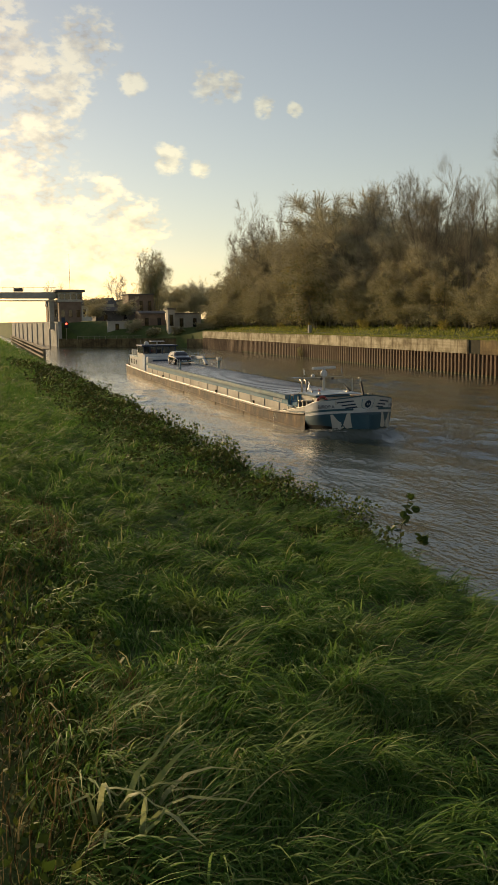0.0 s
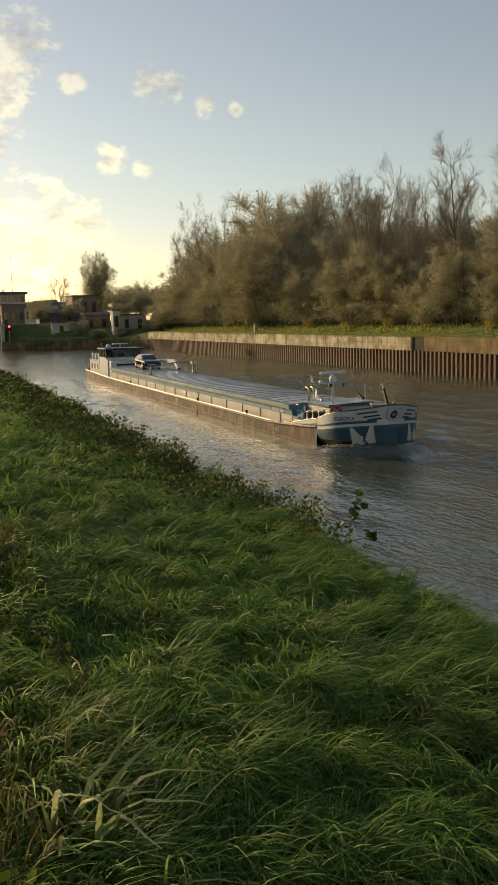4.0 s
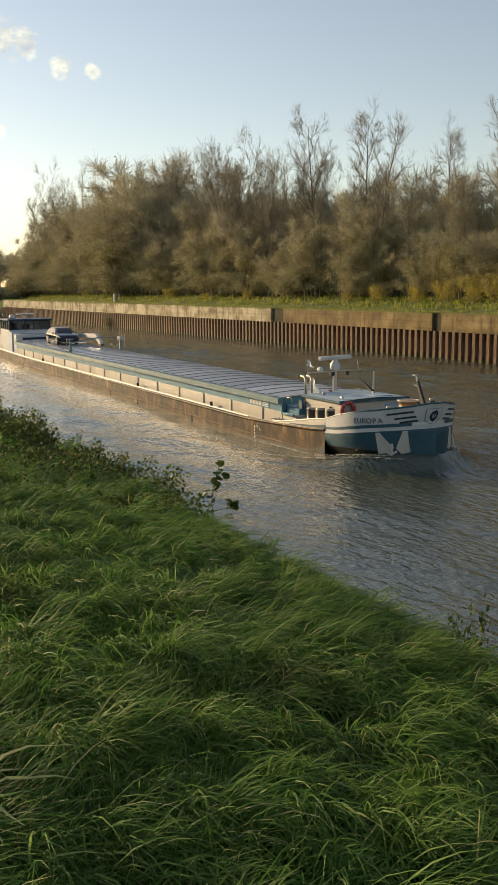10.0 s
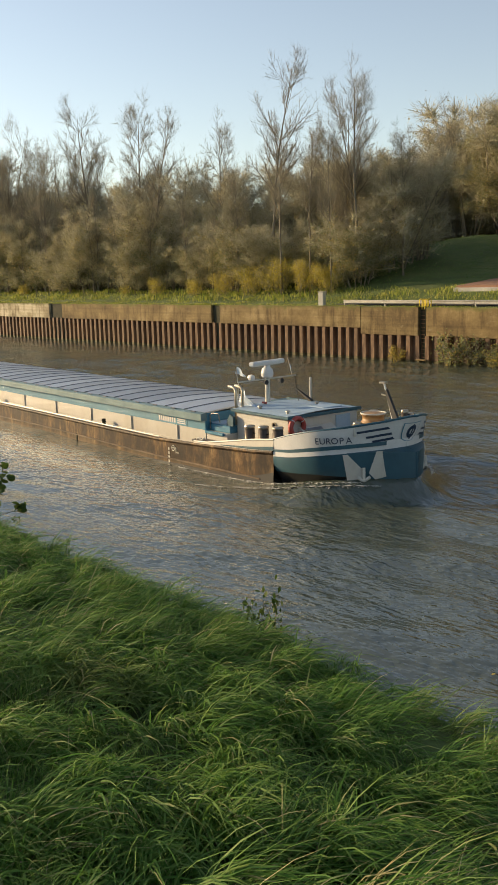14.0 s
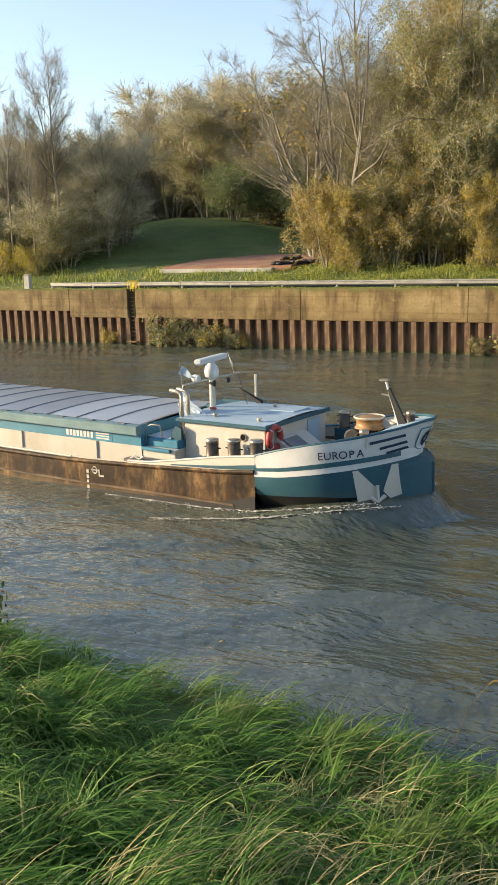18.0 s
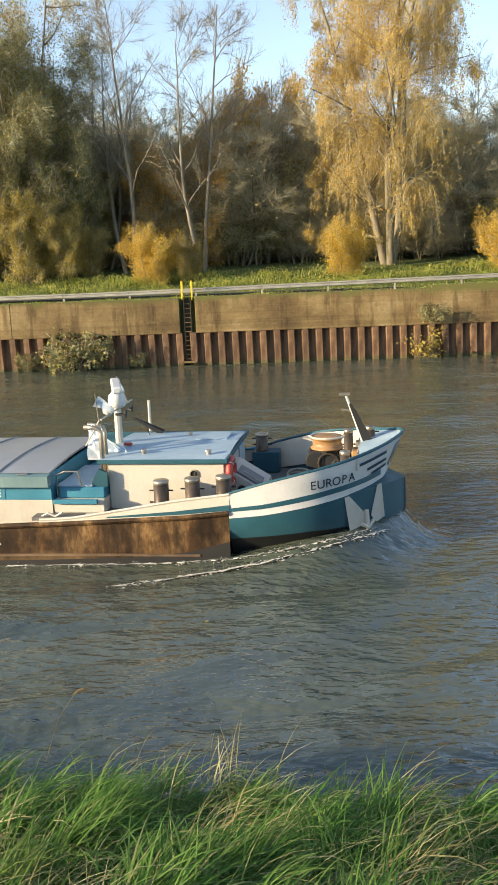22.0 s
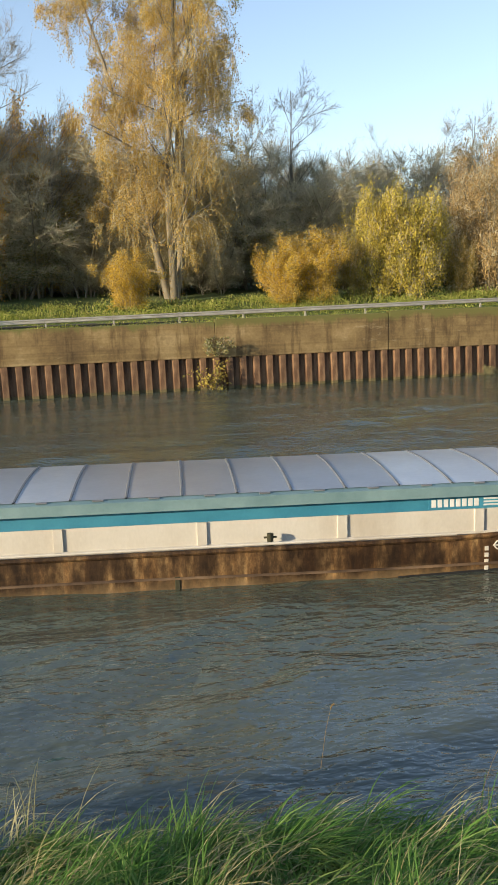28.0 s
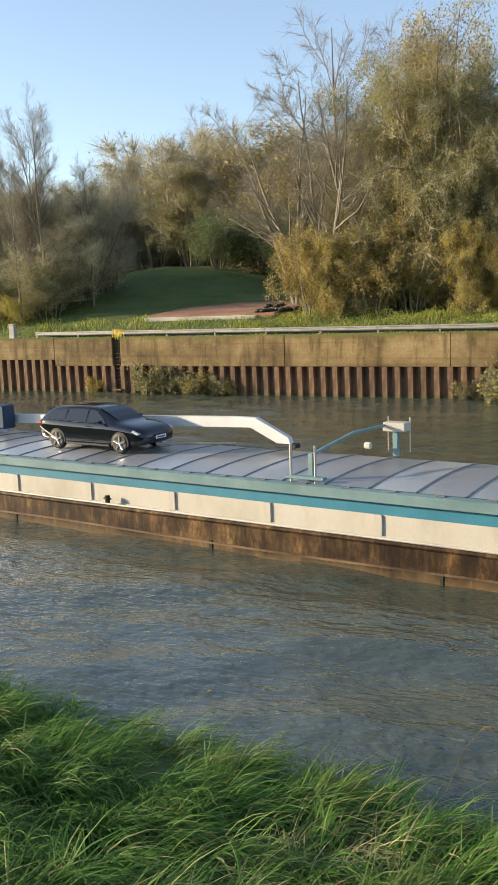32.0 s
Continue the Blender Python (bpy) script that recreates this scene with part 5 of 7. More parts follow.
        for x in (-1.41, 1.41):
            arch = [(x + 0.37 * math.cos(a), 0.33 + 0.37 * math.sin(a)) for a in np.linspace(-0.25, math.pi + 0.25, 16)]
            part("wheel_arch", slab(arch, "y", s * 0.80, s * 0.928), BLACK, car)
            wheel = part("wheel", lathe([(0.24, -0.10), (0.31, -0.11), (0.335, -0.06), (0.335, 0.06), (0.31, 0.11), (0.24, 0.10)], 22, pose(x, s * 0.83, 0.33, 90)), BLACK, car, "", True)
            part("rim", lathe([(0.235, -0.09), (0.25, -0.1), (0.245, 0.0), (0.245, 0.1), (0.235, 0.09)], 18, pose(x, s * 0.83, 0.33, 90)), RIM, wheel)
            for k in range(5):
                a = 2 * math.pi * k / 5 + 0.3
                part("spoke", rod((x, s * 0.935, 0.33), (x + 0.235 * math.cos(a), s * 0.93, 0.33 + 0.235 * math.sin(a)), 0.04, 0.045, 5), RIM, wheel)
            part("hub", rod((x, s * 0.80, 0.33), (x, s * 0.95, 0.33), 0.06, sides=8), RIM, wheel)
    part("windscreen", slab([(0.34, 1.375), (0.62, 1.265), (0.95, 1.095), (1.13, 0.985), (1.14, 1.005), (0.96, 1.12), (0.63, 1.29), (0.35, 1.40)], "y", -0.57, 0.57), PANE, car)
    part("rear_window", slab([(-2.03, 1.285), (-2.19, 1.13), (-2.27, 1.01), (-2.295, 1.02), (-2.215, 1.15), (-2.05, 1.31)], "y", -0.52, 0.52), PANE, car)
    part("grille", box(2.16, 2.375, -0.38, 0.38, 0.36, 0.60, 0.03), BLACK, car)
    part("number_plate", box(2.375, 2.39, -0.26, 0.26, 0.44, 0.55, 0.004), PLATE, car)
    part("plate_bar", box(2.391, 2.396, -0.2, 0.2, 0.475, 0.515), NAVY, car)
    part("rear_plate", box(-2.395, -2.375, -0.26, 0.26, 0.6, 0.71, 0.004), PLATE, car)


build_car()


# ---- foam and waves pushed by the bow ----
FOAM = surface("white_foam", ((0.3, (0.50, 0.47, 0.41)), (0.7, (0.72, 0.70, 0.65))), 6.0, rough=0.8)
bow_wave = thing("bow_wave", pose(0, 0, 0), "white foaming bow wave curling off the barge", "wave", kind="stuff")
rng = np.random.default_rng(33)


def foam_flecks(path, count, spread, size):
    own = bmesh.new()
    for _ in range(count):
        t = rng.uniform(0, len(path) - 1.001)
        i = int(t)
        f = t - i
        x = path[i][0] * (1 - f) + path[i + 1][0] * f + rng.normal(0, spread)
        y = path[i][1] * (1 - f) + path[i + 1][1] * f + rng.normal(0, spread * 0.6)
        r, n = size * rng.uniform(0.4, 1.4), 6
        a = rng.uniform(0, 6.28)
        lift = path[i][2] * (1 - f) + path[i + 1][2] * f - 0.02 + abs(rng.normal(0, 0.035))
        ring = [own.verts.new((x + r * rng.uniform(0.5, 1.5) * math.cos(a + 6.283 * k / n) * 1.7, y + r * rng.uniform(0.5, 1.4) * math.sin(a + 6.283 * k / n), lift)) for k in range(n)]
        top = own.verts.new((x, y, lift + r * 0.45))
        for k in range(n):
            own.faces.new((ring[k], ring[(k + 1) % n], top))
    return own


def foam_band(path, width, holes):
    """A ragged sheet of foam along a path, broken by holes."""
    own = bmesh.new()
    steps = 64
    rows = []
    for i in range(steps + 1):
        t = i / steps * (len(path) - 1.001)
        k = int(t)
        f = t - k
        x, y = path[k][0] * (1 - f) + path[k + 1][0] * f, path[k][1] * (1 - f) + path[k + 1][1] * f
        fade = math.sin(math.pi * min(1, (i + 3) / steps * 0.97)) ** 0.6
        w0, w1 = width * fade * rng.uniform(0.3, 1.1), width * fade * rng.uniform(0.2, 1.2)
        rows.append([own.verts.new((x - 0.5 * o, y - o + rng.normal(0, 0.012), 0.01 + (path[k][2] * (1 - f) + path[k + 1][2] * f) * (0.97, 1.0, 1.0, 0.97)[j] + rng.uniform(0, 0.03))) for j, o in enumerate((-w0, -w0 * 0.4, w1 * 0.4, w1))])
    for a, b in zip(rows, rows[1:]):
        for j in range(3):
            if rng.uniform() > holes * (1.6 if j != 1 else 0.6):
                own.faces.new((a[j], a[j + 1], b[j + 1], b[j]))
    return own


def swell(x, y):
    """Height of the water heaped up round the bow, from the distance to the hull's plan."""
    plan = np.array([(-20.0, HALF), (0.0, HALF), *BOW_LOW])
    q, e = np.array([x, abs(y)]), np.diff(plan, axis=0)
    u = np.clip(((q - plan[:-1]) * e).sum(1) / np.maximum((e ** 2).sum(1), 1e-9), 0, 1)
    near = plan[:-1] + e * u[:, None]
    d = np.hypot(*(q - near).T)
    k = int(d.argmin())
    inside = abs(y) < np.interp(x, plan[:, 0], plan[:, 1]) and x < 8.27
    high = np.interp(near[k][0], [-1, 2.5, 4.5, 6.0, 7.2, 8.2], [0.0, 0.08, 0.26, 0.54, 0.70, 0.70])
    out = 0.555 * (x - 8) + 0.832 * (abs(y) - 1.2)
    reach = np.interp(d[k], [0.5, 1.6, 4.0, 7.0], [0, 1, 0.8, 0]) * np.interp(x, [-9, -3, 6.5, 8.5], [0, 1, 1, 0])
    train = 0.0 if inside else 0.045 * reach * math.cos(2.9 * out + 0.5 * math.sin(0.9 * x))
    return float(train + high * (1.0 if inside else math.exp(-(d[k] / np.interp(near[k][0], [4, 8], [1.25, 0.5])) ** 1.4)))


rows = []
for x in np.concatenate((np.arange(-10.0, 4.5, 0.3), np.arange(4.5, 9.0, 0.18), np.arange(9.0, 11.2, 0.4))):
    rows.append([(x, y, swell(x, y) - 0.02 - 0.2 * float(np.interp(max(abs(y) - 8.6, -8.6 - x, x - 9.8), [0, 1.2], [0, 1]))) for y in np.concatenate((np.arange(-10.1, -3.2, 0.3), np.arange(-3.2, 3.21, 0.2), np.arange(3.5, 10.2, 0.3)))])
part("bow_swell", skin(rows), WATER, bow_wave, "water heaped up round the bow", True)
for side in (1, -1):
    for curl, width in ((((7.85, 1.25), (7.3, 1.85), (6.6, 2.4), (5.8, 2.8), (5.0, 3.05), (4.1, 3.3), (3.0, 3.6), (1.8, 3.95)), 0.17), (((7.4, 1.6), (6.6, 2.25), (5.6, 2.6), (4.4, 2.72), (3.0, 2.72), (1.2, 2.7), (-1.0, 2.72)), 0.05)):
        line = [(x, -side * y, swell(x, y) + 0.0) for x, y in curl]
        part("foam_curl", foam_band(line, width, 0.3), FOAM, bow_wave, "", True)
        part("foam_flecks", foam_flecks(line, 420, 0.09, 0.014), FOAM, bow_wave)

# ---- foliage ----
GRASS = leafy("grass_blades", ((0.0, (0.062, 0.165, 0.032)), (0.35, (0.115, 0.255, 0.052)), (0.68, (0.195, 0.335, 0.080)), (0.92, (0.25, 0.37, 0.115)), (0.98, (0.44, 0.42, 0.20)), (1.0, (0.58, 0.52, 0.32))), 0.45, 0.58, 1.1)
DRY = leafy("dry_stems", ((0.0, (0.09, 0.065, 0.03)), (0.5, (0.22, 0.15, 0.07)), (1.0, (0.46, 0.36, 0.18))), 0.25, 0.7)
STRAW = leafy("straw_blades", ((0.0, (0.30, 0.27, 0.12)), (0.5, (0.46, 0.41, 0.20)), (1.0, (0.62, 0.56, 0.32))), 0.35, 0.6)
# weed green lowered in tone to carry the shade along the crest
SHADE_WEED = leafy("shade_dark_weeds", ((0.0, (0.040, 0.062, 0.016)), (0.6, (0.075, 0.10, 0.026)), (1.0, (0.13, 0.125, 0.04))), 0.2, 0.75)
STRAP = leafy("strap_leaves", ((0.0, (0.20, 0.27, 0.10)), (0.6, (0.32, 0.38, 0.17)), (1.0, (0.46, 0.47, 0.25))), 0.4, 0.5)
WEED = leafy("broad_weeds", ((0.0, (0.04, 0.07, 0.016)), (0.6, (0.08, 0.13, 0.025)), (1.0, (0.16, 0.19, 0.04))), 0.3)
VERGE = leafy("verge_weeds", ((0.0, (0.14, 0.20, 0.045)), (0.5, (0.33, 0.38, 0.085)), (0.85, (0.48, 0.47, 0.125)), (1.0, (0.60, 0.53, 0.22))), 0.35)
OLIVE = leafy("olive_leaves", ((0.0, (0.15, 0.19, 0.085)), (0.45, (0.26, 0.27, 0.115)), (0.75, (0.38, 0.32, 0.13)), (1.0, (0.56, 0.41, 0.14))), 0.3)
BROWN = leafy("brown_leaves", ((0.0, (0.30, 0.29, 0.155)), (0.5, (0.42, 0.39, 0.23)), (0.85, (0.52, 0.47, 0.29)), (1.0, (0.66, 0.52, 0.24))), 0.22)
RUSSET = leafy("russet_leaves", ((0.0, (0.21, 0.20, 0.07)), (0.4, (0.36, 0.29, 0.09)), (0.8, (0.48, 0.34, 0.10)), (1.0, (0.60, 0.42, 0.13))), 0.45)
ORANGE = leafy("orange_leaves", ((0.0, (0.44, 0.24, 0.06)), (0.5, (0.66, 0.37, 0.075)), (1.0, (0.80, 0.55, 0.12))), 0.5)
OLD_GOLD = leafy("dull_gold_leaves", ((0.0, (0.28, 0.25, 0.08)), (0.5, (0.46, 0.37, 0.10)), (1.0, (0.68, 0.53, 0.13))), 0.5)
GOLD = leafy("golden_leaves", ((0.0, (0.34, 0.21, 0.03)), (0.4, (0.66, 0.44, 0.06)), (1.0, (0.90, 0.68, 0.15))), 0.45)
WILLOW_GOLD = leafy("willow_leaves", ((0.0, (0.42, 0.28, 0.07)), (0.5, (0.62, 0.43, 0.12)), (1.0, (0.76, 0.58, 0.22))), 0.5)
LEMON = leafy("yellow_leaves", ((0.0, (0.30, 0.27, 0.06)), (0.4, (0.58, 0.47, 0.085)), (1.0, (0.82, 0.68, 0.16))), 0.4)
PINKISH = leafy("pinkish_leaves", ((0.0, (0.26, 0.18, 0.085)), (0.5, (0.40, 0.28, 0.13)), (1.0, (0.56, 0.41, 0.19))), 0.35)
EVERGREEN = leafy("dark_green_leaves", ((0.0, (0.10, 0.15, 0.07)), (0.6, (0.17, 0.22, 0.105)), (1.0, (0.26, 0.29, 0.14))), 0.4)


def unit(v):
    return v / np.maximum(np.linalg.norm(v, axis=-1, keepdims=True), 1e-9)


def grow(rng, start, way, length, radius, steps, wiggle, lift, taper=0.25):
    """Branches as polylines, all of one order at once: points (n, steps + 1, 3) and radii."""
    n = len(start)
    pts, d = [start], unit(way)
    for _ in range(steps):
        d = unit(d + rng.normal(0, wiggle, (n, 3)) + np.array([0, 0, lift]))
        pts.append(pts[-1] + d * (length / steps)[:, None])
    fall = np.linspace(1, taper, steps + 1)
    return np.stack(pts, 1), radius[:, None] * fall[None]


def sprout(rng, pts, rad, length, count, spot, angle, ratio, thin):
    """Children along parents: starts, ways, lengths, radii."""
    n, m, _ = pts.shape
    par = np.repeat(np.arange(n), count)
    t = rng.uniform(spot[0], spot[1], n * count) * (m - 1)
    i = np.minimum(t.astype(int), m - 2)
    f = (t - i)[:, None]
    base = pts[par, i] * (1 - f) + pts[par, i + 1] * f
    d = unit(pts[par, i + 1] - pts[par, i])
    side = unit(np.cross(d, rng.normal(0, 1, d.shape)))
    a = np.radians(rng.uniform(angle[0], angle[1], len(par)))[:, None]
    r = (rad[par, i] * (1 - f[:, 0]) + rad[par, i + 1] * f[:, 0])
    return base, d * np.cos(a) + side * np.sin(a), length[par] * ratio * rng.uniform(0.6, 1.15, len(par)) * (1.15 - 0.55 * t / (m - 1)), np.minimum(r * 0.8, r * thin * rng.uniform(0.7, 1.2, len(par)) + 0.004)


def tubes(pts, rad, sides, base):
    n, m, _ = pts.shape
    d = unit(np.gradient(pts, axis=1))
    ref = np.where(np.abs(d[..., 2:3]) > 0.9, np.array([1.0, 0, 0]), np.array([0, 0, 1.0]))
    u = unit(np.cross(d, ref))
    v = np.cross(d, u)
    a = 2 * np.pi * np.arange(sides) / sides
    ring = pts[:, :, None] + rad[:, :, None, None] * (u[:, :, None] * np.cos(a)[None, None, :, None] + v[:, :, None] * np.sin(a)[None, None, :, None])
    verts = ring.reshape(-1, 3)
    i, j, k = np.meshgrid(np.arange(n), np.arange(m - 1), np.arange(sides), indexing="ij")
    p = base + (i * m + j) * sides
    faces = np.stack([p + k, p + (k + 1) % sides, p + sides + (k + 1) % sides, p + sides + k], -1).reshape(-1, 4)
    return verts, faces


def leaf_cards(rng, at, size, droop=0.0):
    """Small pointed leaf shapes of four corners at the given places."""
    n = len(at)
    a, b = unit(rng.normal(0, 1, (n, 3)) + np.array([0, 0, -droop])), unit(rng.normal(0, 1, (n, 3)))
    b = unit(np.cross(a, b))
    s = (size * rng.uniform(0.6, 1.3, n))[:, None]
    quad = np.stack([at, at + a * s * 0.5 + b * s * 0.32, at + a * s, at + a * s * 0.5 - b * s * 0.32], 1)
    return quad.reshape(-1, 3), np.arange(4 * n).reshape(-1, 4)


def twig_strips(rng, pts, count, length, width, lift):
    """Fine twigs as tapering strips along the outermost branches."""
    n, m, _ = pts.shape
    k, t = rng.integers(0, n, count), rng.uniform(0.15, 1, count) * (m - 1.001)
    i = t.astype(int)
    f = (t - i)[:, None]
    at = pts[k, i] * (1 - f) + pts[k, i + 1] * f
    d = unit(unit(pts[k, i + 1] - pts[k, i]) + rng.normal(0, 0.75, (count, 3)) + np.array([0, 0, lift]))
    side = unit(np.cross(d, rng.normal(0, 1, (count, 3)))) * width / 2
    tip = at + d * (length * rng.uniform(0.5, 1.3, count))[:, None]
    quad = np.stack([at - side, at + side, tip + side * 0.35, tip - side * 0.35], 1)
    return quad.reshape(-1, 3), np.arange(4 * count).reshape(-1, 4)


def plant(name, label, category, seed, spec, bark, leaf=None, leaf_count=0, leaf_size=0.2, droop=0.0, group="", spread=0.25, twigs=(0, 0.7, 0.022, 0.1), high=None):
    """A tree or bush: spec starts with the stems (count, height, radius, lean, spread at the foot), then orders of branches, then twigs and leaves."""
    rng = np.random.default_rng(seed)
    count, height, radius, lean, foot = spec[0]
    a = rng.uniform(0, 2 * np.pi, count) if count < 4 else 2 * np.pi * (np.arange(count) + rng.uniform(-0.35, 0.35, count)) / count
    start = np.stack([foot * np.cos(a) * rng.uniform(0.2, 1, count), foot * np.sin(a) * rng.uniform(0.2, 1, count), np.full(count, -0.3)], 1)
    lean = lean * rng.uniform(0.0 if count > 8 else 0.35, 1.3, count)
    way = np.stack([lean * np.cos(a), lean * np.sin(a), np.ones(count)], 1)
    length = height * rng.uniform(0.78, 1.05, count) if count > 1 else np.array([float(height)])
    pts, rad = grow(rng, start, way, length, np.full(count, float(radius)), 8, 0.06, 0.04, 0.12)
    levels = [(pts, rad, 6 if count < 7 else 4)]
    for n, spot, angle, ratio, thin, steps, wiggle, lift, sides in spec[1:]:
        base, d, length, r = sprout(rng, pts, rad, length, n, spot, angle, ratio, thin)
        pts, rad = grow(rng, base, d, length, r, steps, wiggle, lift, 0.3)
        levels.append((pts, rad, sides))
    root = thing(name, pose(0, 0, 0), label, category, group)
    p, r, sides = levels[0]
    groups = [("trunk" if count < 7 else "stem", [(p[k:k + 1], r[k:k + 1], sides)], bark, "") for k in range(count)] if count < 7 else [("stem_clump", levels[:1], bark, "stuff")]
    groups += [("branchwork", levels[1:2], bark, "stuff"), ("crown", levels[2:], DARK_TWIG if name in ("birch", "bare_tree") else TWIG, "stuff")]
    for title, chosen, mat, kind in groups:
        vs, fs, base = [], [], 0
        for p, r, sides in chosen:
            v, f = tubes(p, np.maximum(r, 0.011 if height > 1.5 else 0.003), sides, base)
            vs.append(v), fs.append(f)
            base += len(v)
        if title == "crown" and twigs[0]:
            v, f = twig_strips(rng, pts, *twigs)
            vs.append(v), fs.append(f + base)
        if vs:
            ob = array_object(title, np.concatenate(vs), fs, mat, True)
            ob.parent = root
            if kind:
                ob["kind"] = kind
    if leaf_count:
        flat = pts[:, 1:].reshape(-1, 3)
        if high:
            flat = flat[rng.uniform(0, 1, len(flat)) < np.interp(flat[:, 2] / height, [high[0], high[1]], [1.0, high[2]])]
        at = flat[rng.integers(0, len(flat), leaf_count)] + rng.normal(0, spread, (leaf_count, 3))
        v, f = leaf_cards(rng, at, np.full(leaf_count, leaf_size), droop)
        ob = array_object("foliage", v, [f], leaf)
        ob.parent = root
        ob["kind"] = "stuff"
    return root


def far_ground(x, y):
    """Height of the far bank behind the quay, roughly."""
    d = y - float(far_edge(x))
    z = float(quay_top(x)) + np.interp(d, [0, 3.2, 5.2, 8, 11, 17, 24, 36, 60, 110, 260], [0, 0.12, 0.45, 1.15, 1.5, 1.9, 2.2, 2.6, 3.2, 4.0, 5.0])
    return z + 4.5 * math.exp(-((x + 61) / 18.0) ** 2) * min(1.0, max(0.0, (d - 9) / 26.0))


used = set()


def stand(proto, x, y, height_scale=1.0, wide=1.0, turn=0.0, label=""):
    """Puts a plant in its place: the first time the prototype itself, then copies."""
    m = pose(x, y, far_ground(x, y) - 0.15, 0, 0, turn) @ Matrix.Diagonal((height_scale * wide, height_scale * wide, height_scale, 1))
    if proto.name in used:
        proto = copy_thing(proto, m)
    else:
        used.add(proto.name)
        proto.matrix_world = m
    if label:
        proto["label"] = label
    return proto


slim = [plant("bare_tree", "tall slender bare tree on the far bank", "tree", 11 + k, [(1, 24, 0.24, 0.03, 0), (26, (0.44, 0.98), (24, 52), 0.27, 0.55, 6, 0.07, 0.07, 4), (9, (0.2, 1), (22, 50), 0.46, 0.6, 4, 0.09, 0.05, 3)], BARK, group="bare trees on the far bank", twigs=(3200, 1.0, 0.015, 0.4)) for k in range(2)]
crowny = [plant("bare_tree", "bare broad-crowned tree with fine twigs", "tree", 21 + k, [(5, 21, 0.21, 0.24, 0.9), (13, (0.32, 0.99), (20, 48), 0.34, 0.52, 6, 0.08, 0.07, 4), (10, (0.15, 1), (22, 52), 0.46, 0.55, 4, 0.10, 0.05, 3)], BARK, group="bare trees on the far bank", twigs=(8000, 1.1, 0.016, 0.5)) for k in range(3)]
thicket = [plant("thicket", "dense half-bare thicket under the trees", "thicket", 31 + k, [(10, 9.5, 0.07, 0.32, 1.8), (10, (0.06, 0.98), (25, 62), 0.36, 0.52, 4, 0.12, 0.05, 3), (7, (0.15, 1), (28, 60), 0.48, 0.52, 3, 0.14, 0.04, 3)], BARK, OLIVE if k % 2 else BROWN, 11000, 0.19, 0.2, "thickets on the far bank", 0.42, (12000, 0.75, 0.026, 0.15), (0.5, 0.95, 0.15)) for k in range(4)]
scrub = [plant("scrub", "leafless grey-brown scrub behind the verge", "thicket", 131 + k, [(11, 9.5, 0.07, 0.30, 1.9), (10, (0.08, 0.98), (22, 55), 0.36, 0.52, 4, 0.12, 0.06, 3), (8, (0.15, 1), (25, 55), 0.48, 0.52, 3, 0.14, 0.05, 3)], BARK, BROWN, 5000, 0.14, 0.2, "thickets on the far bank", 0.4, (15000, 0.8, 0.026, 0.2), (0.4, 0.8, 0.1)) for k in range(2)]
shrub_gold = plant("shrub", "low shrub with golden autumn leaves", "shrub", 41, [(9, 3.0, 0.03, 0.35, 0.6), (8, (0.2, 1), (20, 55), 0.4, 0.5, 4, 0.14, 0.06, 3), (5, (0.2, 1), (25, 60), 0.45, 0.5, 3, 0.15, 0.02, 3)], BARK, LEMON, 3600, 0.10, 0.2, "autumn shrubs", 0.24)

rng = np.random.default_rng(77)
# the left-hand wood
for k, x in enumerate(np.arange(-246, -108, 4.6)):
    top = np.interp(x, [-250, -243, -224, -190, -155, -130, -110], [14, 21.5, 24, 23, 21.5, 22, 19])
    stand(crowny[k % 3], x + rng.uniform(-1.5, 1.5), 68 + rng.uniform(0, 14), top / 21 * rng.uniform(0.86, 1.05), 0.9, rng.uniform(0, 360))
for k, x in enumerate(np.arange(-106, -56, 4.6)):
    stand(crowny[k % 3], x + rng.uniform(-2, 2), 72 + rng.uniform(0, 10), rng.uniform(0.54, 0.70), 1.05, rng.uniform(0, 360))
for x, y, top in ((-105.4, 70, 25), (-96.8, 71, 23.8), (-91.0, 70, 22.4), (-80.5, 72, 20.2), (-70.5, 70, 25.0), (-59.4, 71, 22.0), (-63.2, 73, 18), (-56.3, 74, 15.5), (-113, 74, 21), (-128, 69, 24), (-61.0, 72, 20)):
    stand(slim[k % 2], x, y, top / 24 * 0.93, 1.0, rng.uniform(0, 360))
    k += 1
for k, x in enumerate(np.arange(-250, -56, 3.9)):
    s = np.interp(x, [-250, -200, -165, -128, -99, -79, -67, -56], [1.3, 1.65, 1.6, 1.2, 1.1, 0.85, 1.1, 1.1]) * rng.uniform(0.68, 1.18)
    stand(thicket[k % 4], x + rng.uniform(-1, 1), 68.5 + rng.uniform(0, 3), s * 0.75, 1.2, rng.uniform(0, 360))
    stand((thicket[(k + 2) % 4], scrub[k // 2 % 2])[k % 2], x + rng.uniform(-1.5, 1.5), 74 + rng.uniform(0, 5), s, 1.1, rng.uniform(0, 360))
for k, x in enumerate(np.arange(-212, -58, 4.8)):
    stand(slim[k % 2], x + rng.uniform(-2, 2), 66.6 + rng.uniform(0, 1.6), rng.uniform(0.42, 0.72), 0.8, rng.uniform(0, 360))
